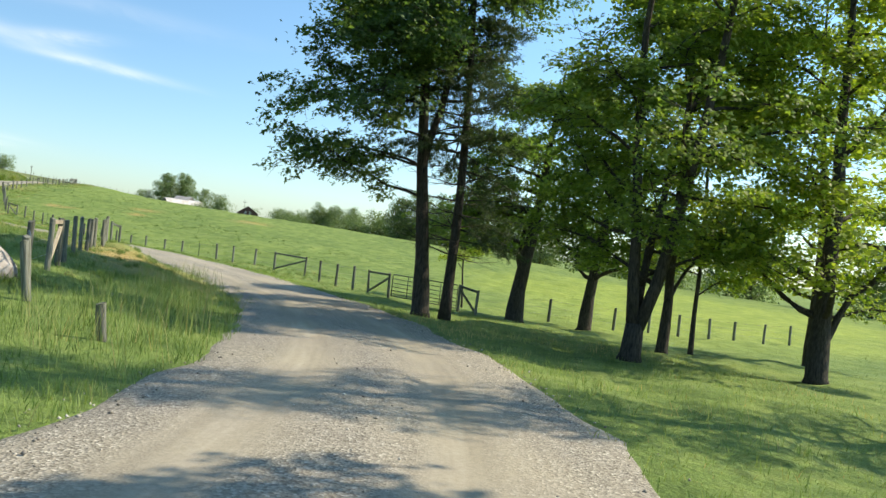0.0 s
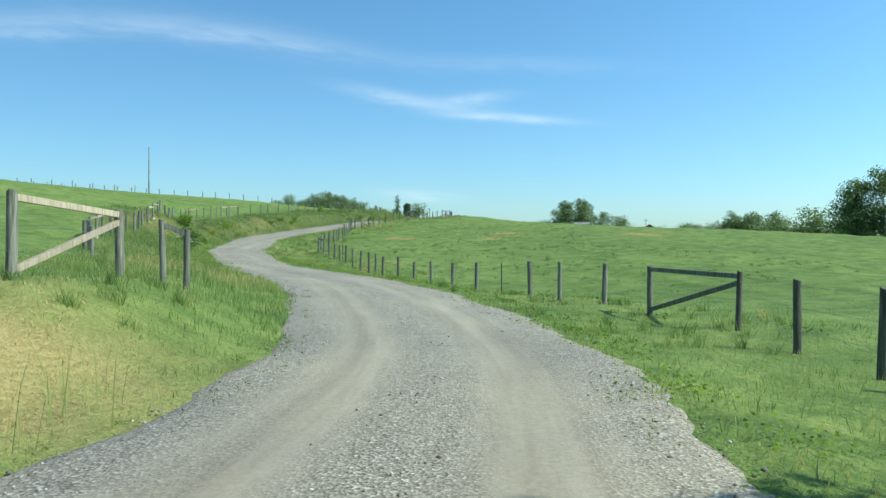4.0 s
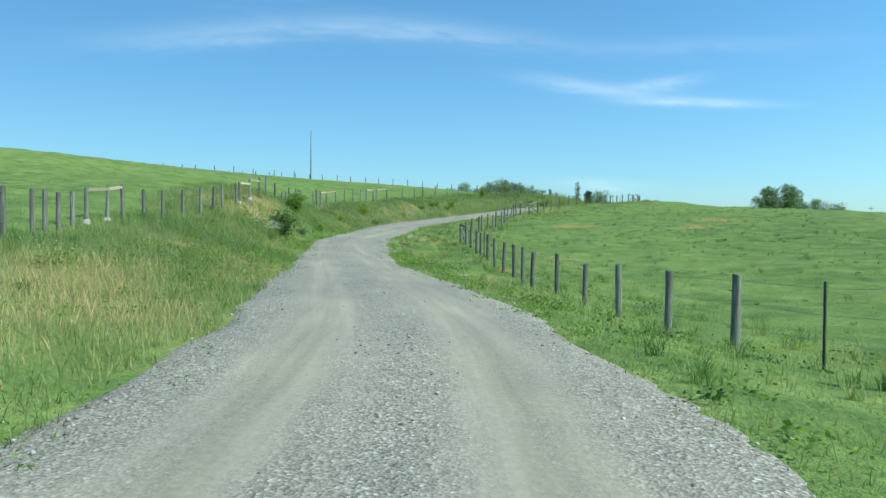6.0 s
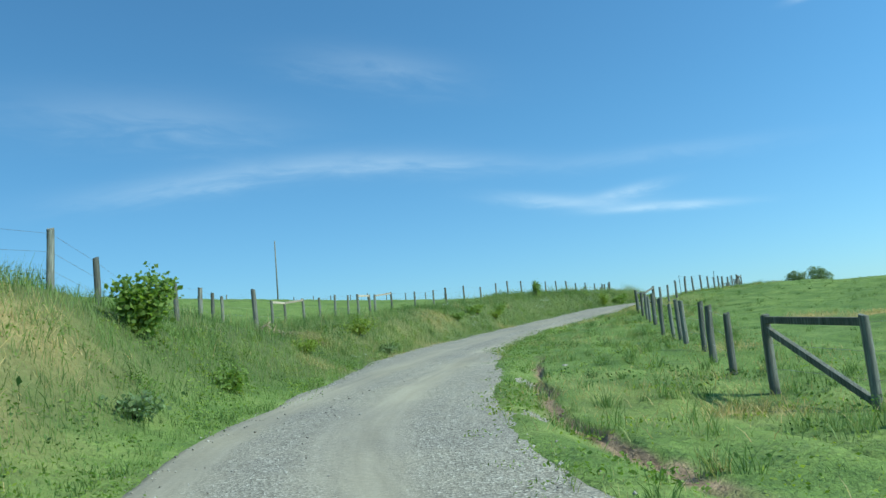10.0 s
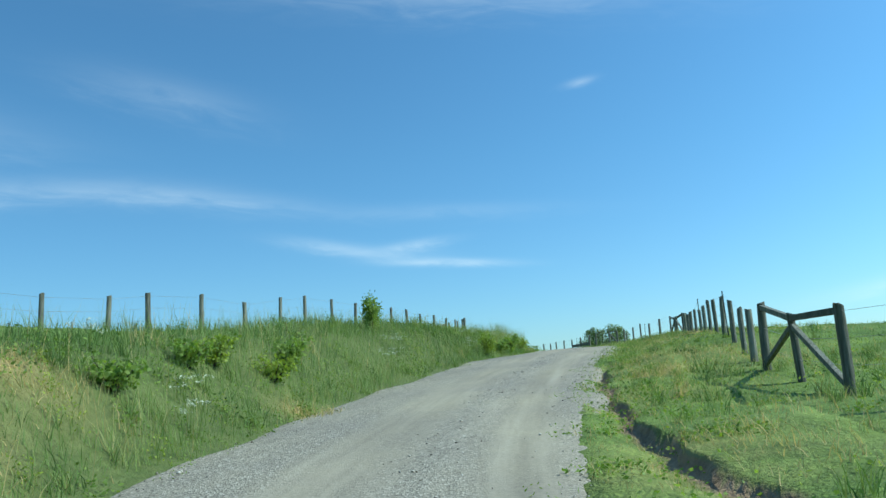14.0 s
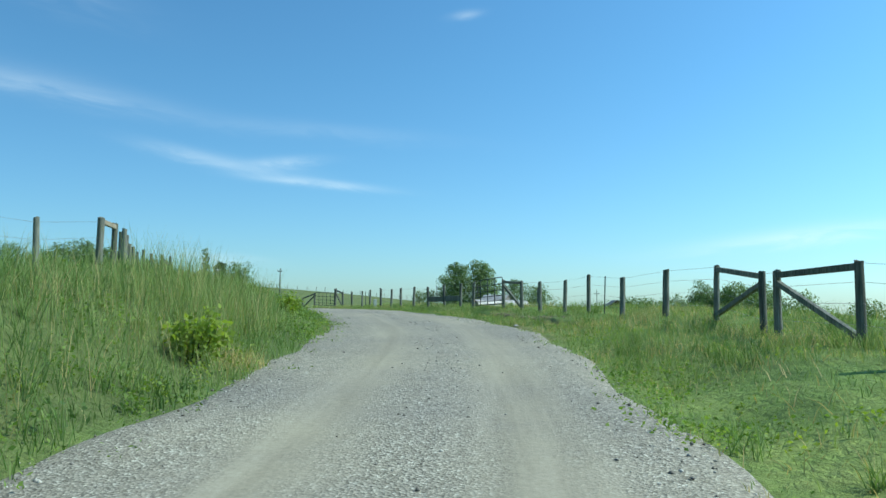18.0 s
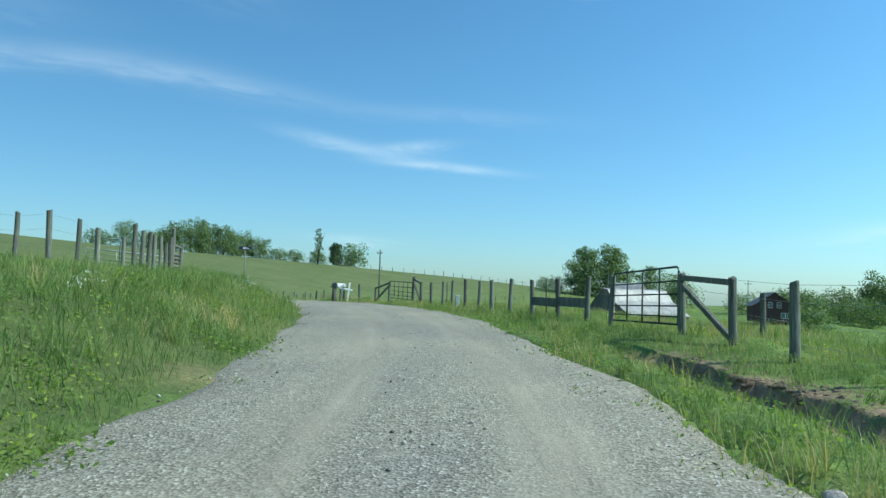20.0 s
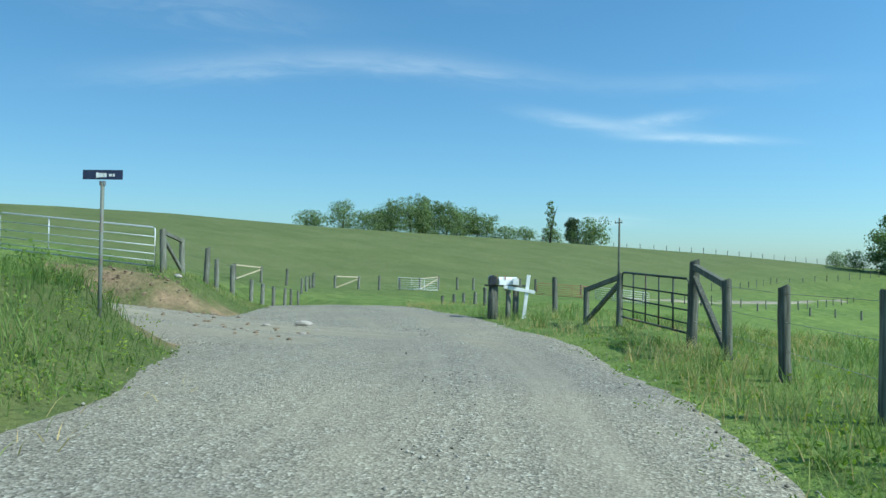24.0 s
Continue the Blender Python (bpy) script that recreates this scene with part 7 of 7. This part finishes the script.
def loose_gravel(n, seed):
    """Crushed stones lying loose along the middle and the edges of the lane."""
    q = np.random.RandomState(seed)
    ok = np.where((CENTRE[:, 1] > 4) & (CENTRE[:, 1] < 200))[0]
    k = ok[q.randint(0, len(ok), n)]
    lane = q.choice(np.array([0.0, 1.0, -1.0]), n, p=[0.36, 0.32, 0.32])
    o = np.where(lane == 0, q.normal(0, 0.28, n), lane * (np.where(lane > 0, left_half(CENTRE[k, 1]), right_half(CENTRE[k, 1])) - 0.1 + q.normal(0, 0.28, n)))
    t = q.uniform(-0.25, 0.25, n)
    x = CENTRE[k, 0] + LEFT_OF[k, 0] * o + LEFT_OF[k, 1] * t
    y = CENTRE[k, 1] + LEFT_OF[k, 1] * o - LEFT_OF[k, 0] * t
    z = CENTRE[k, 2] + 0.045 - 0.030 * (np.abs(o) / np.where(o > 0, left_half(CENTRE[k, 1]), right_half(CENTRE[k, 1]))) ** 2
    s = 0.012 + 0.022 * q.uniform(0, 1, n) ** 2.5
    base = np.array([(1, 0, 0), (0, 1, 0), (-1, 0, 0), (0, -1, 0), (0, 0, 0.8), (0, 0, -0.5)], float)
    a = q.uniform(0, 6.28, n)
    v = base[None] * q.uniform(0.55, 1.2, (n, 6, 3)) * s[:, None, None]
    c, d = np.cos(a)[:, None], np.sin(a)[:, None]
    vx, vy = v[:, :, 0] * c - v[:, :, 1] * d + x[:, None], v[:, :, 0] * d + v[:, :, 1] * c + y[:, None]
    vv = np.stack([vx, vy, v[:, :, 2] + z[:, None]], -1).reshape(-1, 3)
    tri = np.array([(0, 1, 4), (1, 2, 4), (2, 3, 4), (3, 0, 4), (1, 0, 5), (2, 1, 5), (3, 2, 5), (0, 3, 5)])
    f = (np.arange(n)[:, None, None] * 6 + tri[None]).reshape(-1, 3)
    ob = mesh_part("loose_gravel", arrays_mesh("loose_gravel", vv, None, f), M_PEBBLE)
    tagged(ob, "loose grey crushed stone scattered on the lane", "gravel", kind="stuff")


def make_pebble():
    m, nt, b = material("crushed_stone", 0.9)
    r = nt.nodes.new("ShaderNodeNewGeometry").outputs["Random Per Island"]
    wire(nt, ramp(nt, r, ((0.1, (0.14, 0.125, 0.10)), (0.5, (0.26, 0.24, 0.195)), (0.95, (0.50, 0.47, 0.40)))), b.inputs["Base Color"])
    return m


M_PEBBLE = make_pebble()
loose_gravel(10000, 71)

# bleached dead grass where the bank is dry
q = np.random.RandomState(81)
dx, dy = [], []
for cx, cy, rr, k in DRY_SPOTS:
    n = int((1700 if cy < 40 else 420) * rr * k)
    dx.append(q.normal(cx, rr * 0.5, n))
    dy.append(q.normal(cy, rr * 0.5, n))
dx, dy = np.concatenate(dx), np.concatenate(dy)
far = np.abs(near_road(dx, dy)[0]) > 3.0
dx, dy = dx[far], dy[far]
grass_stuff("dead_grass", "bleached dead grass in the dry patches", dx, dy, np.where(dy < 60, 0.075, 0.2), 0.84 + 0.2 * cells(dx, dy, 0.8, 9), 0.012, 81, 1.6)


def tussocks(name, label, n, per, y0, y1, o0, o1, high, tone, seed):
    """Clumps of long blades that fan out from one root."""
    q = np.random.RandomState(seed)
    cx, cy = strip(n, y0, y1, o0, o1, seed)
    size = np.repeat(q.uniform(0.5, 1.25, len(cx)), per)
    x, y = np.repeat(cx, per) + q.normal(0, 0.09, len(size)) * size, np.repeat(cy, per) + q.normal(0, 0.09, len(size)) * size
    shade = np.repeat(q.normal(0, 0.16, len(cx)), per)
    grass_stuff(name, label, x, y, high * size, tone + shade, 0.012, seed, 0.9)


tussocks("grass_tussocks", "long green grass tussocks on the verge", 760, 34, 44, 196, -2.7, -9.5, 0.32, 0.52, 91)
tussocks("grass_tussocks", "coarse grass clumps on the verge", 70, 40, 70, 180, -3.2, -9.0, 0.36, 0.40, 93)
tussocks("grass_tussocks", "green tufts standing in the cut hay", 130, 60, 18, 46, 4.0, 12.0, 0.22, 0.52, 94)
tussocks("grass_tussocks", "pale seeding grass tussocks on the bank", 420, 34, 56, 196, 3.4, 8.5, 0.55, 0.54, 92)
tussocks("grass_tussocks", "dark and pale grass clumps scattered over the pasture", 900, 26, 58, 140, -8.0, -34.0, 0.17, 0.36, 97)
x, y = strip(42000, 146, 190, -2.7, -8.6, 98)
grass_stuff("verge_grass", "long sunlit grass before the gates and fence", x, y, tufts(x, y, 0.10, 0.40, 98), hue_of(x, y, 0.67, 98), 0.011, 98, 0.8)
x, y = strip(1500, 10, 30, 3.2, 5.4, 99)
grass_stuff("seed_grass", "tall thin seeding grass at the shaded roadside", x, y, np.full(len(x), 0.62), np.full(len(x), 0.68), 0.008, 99, 0.5)
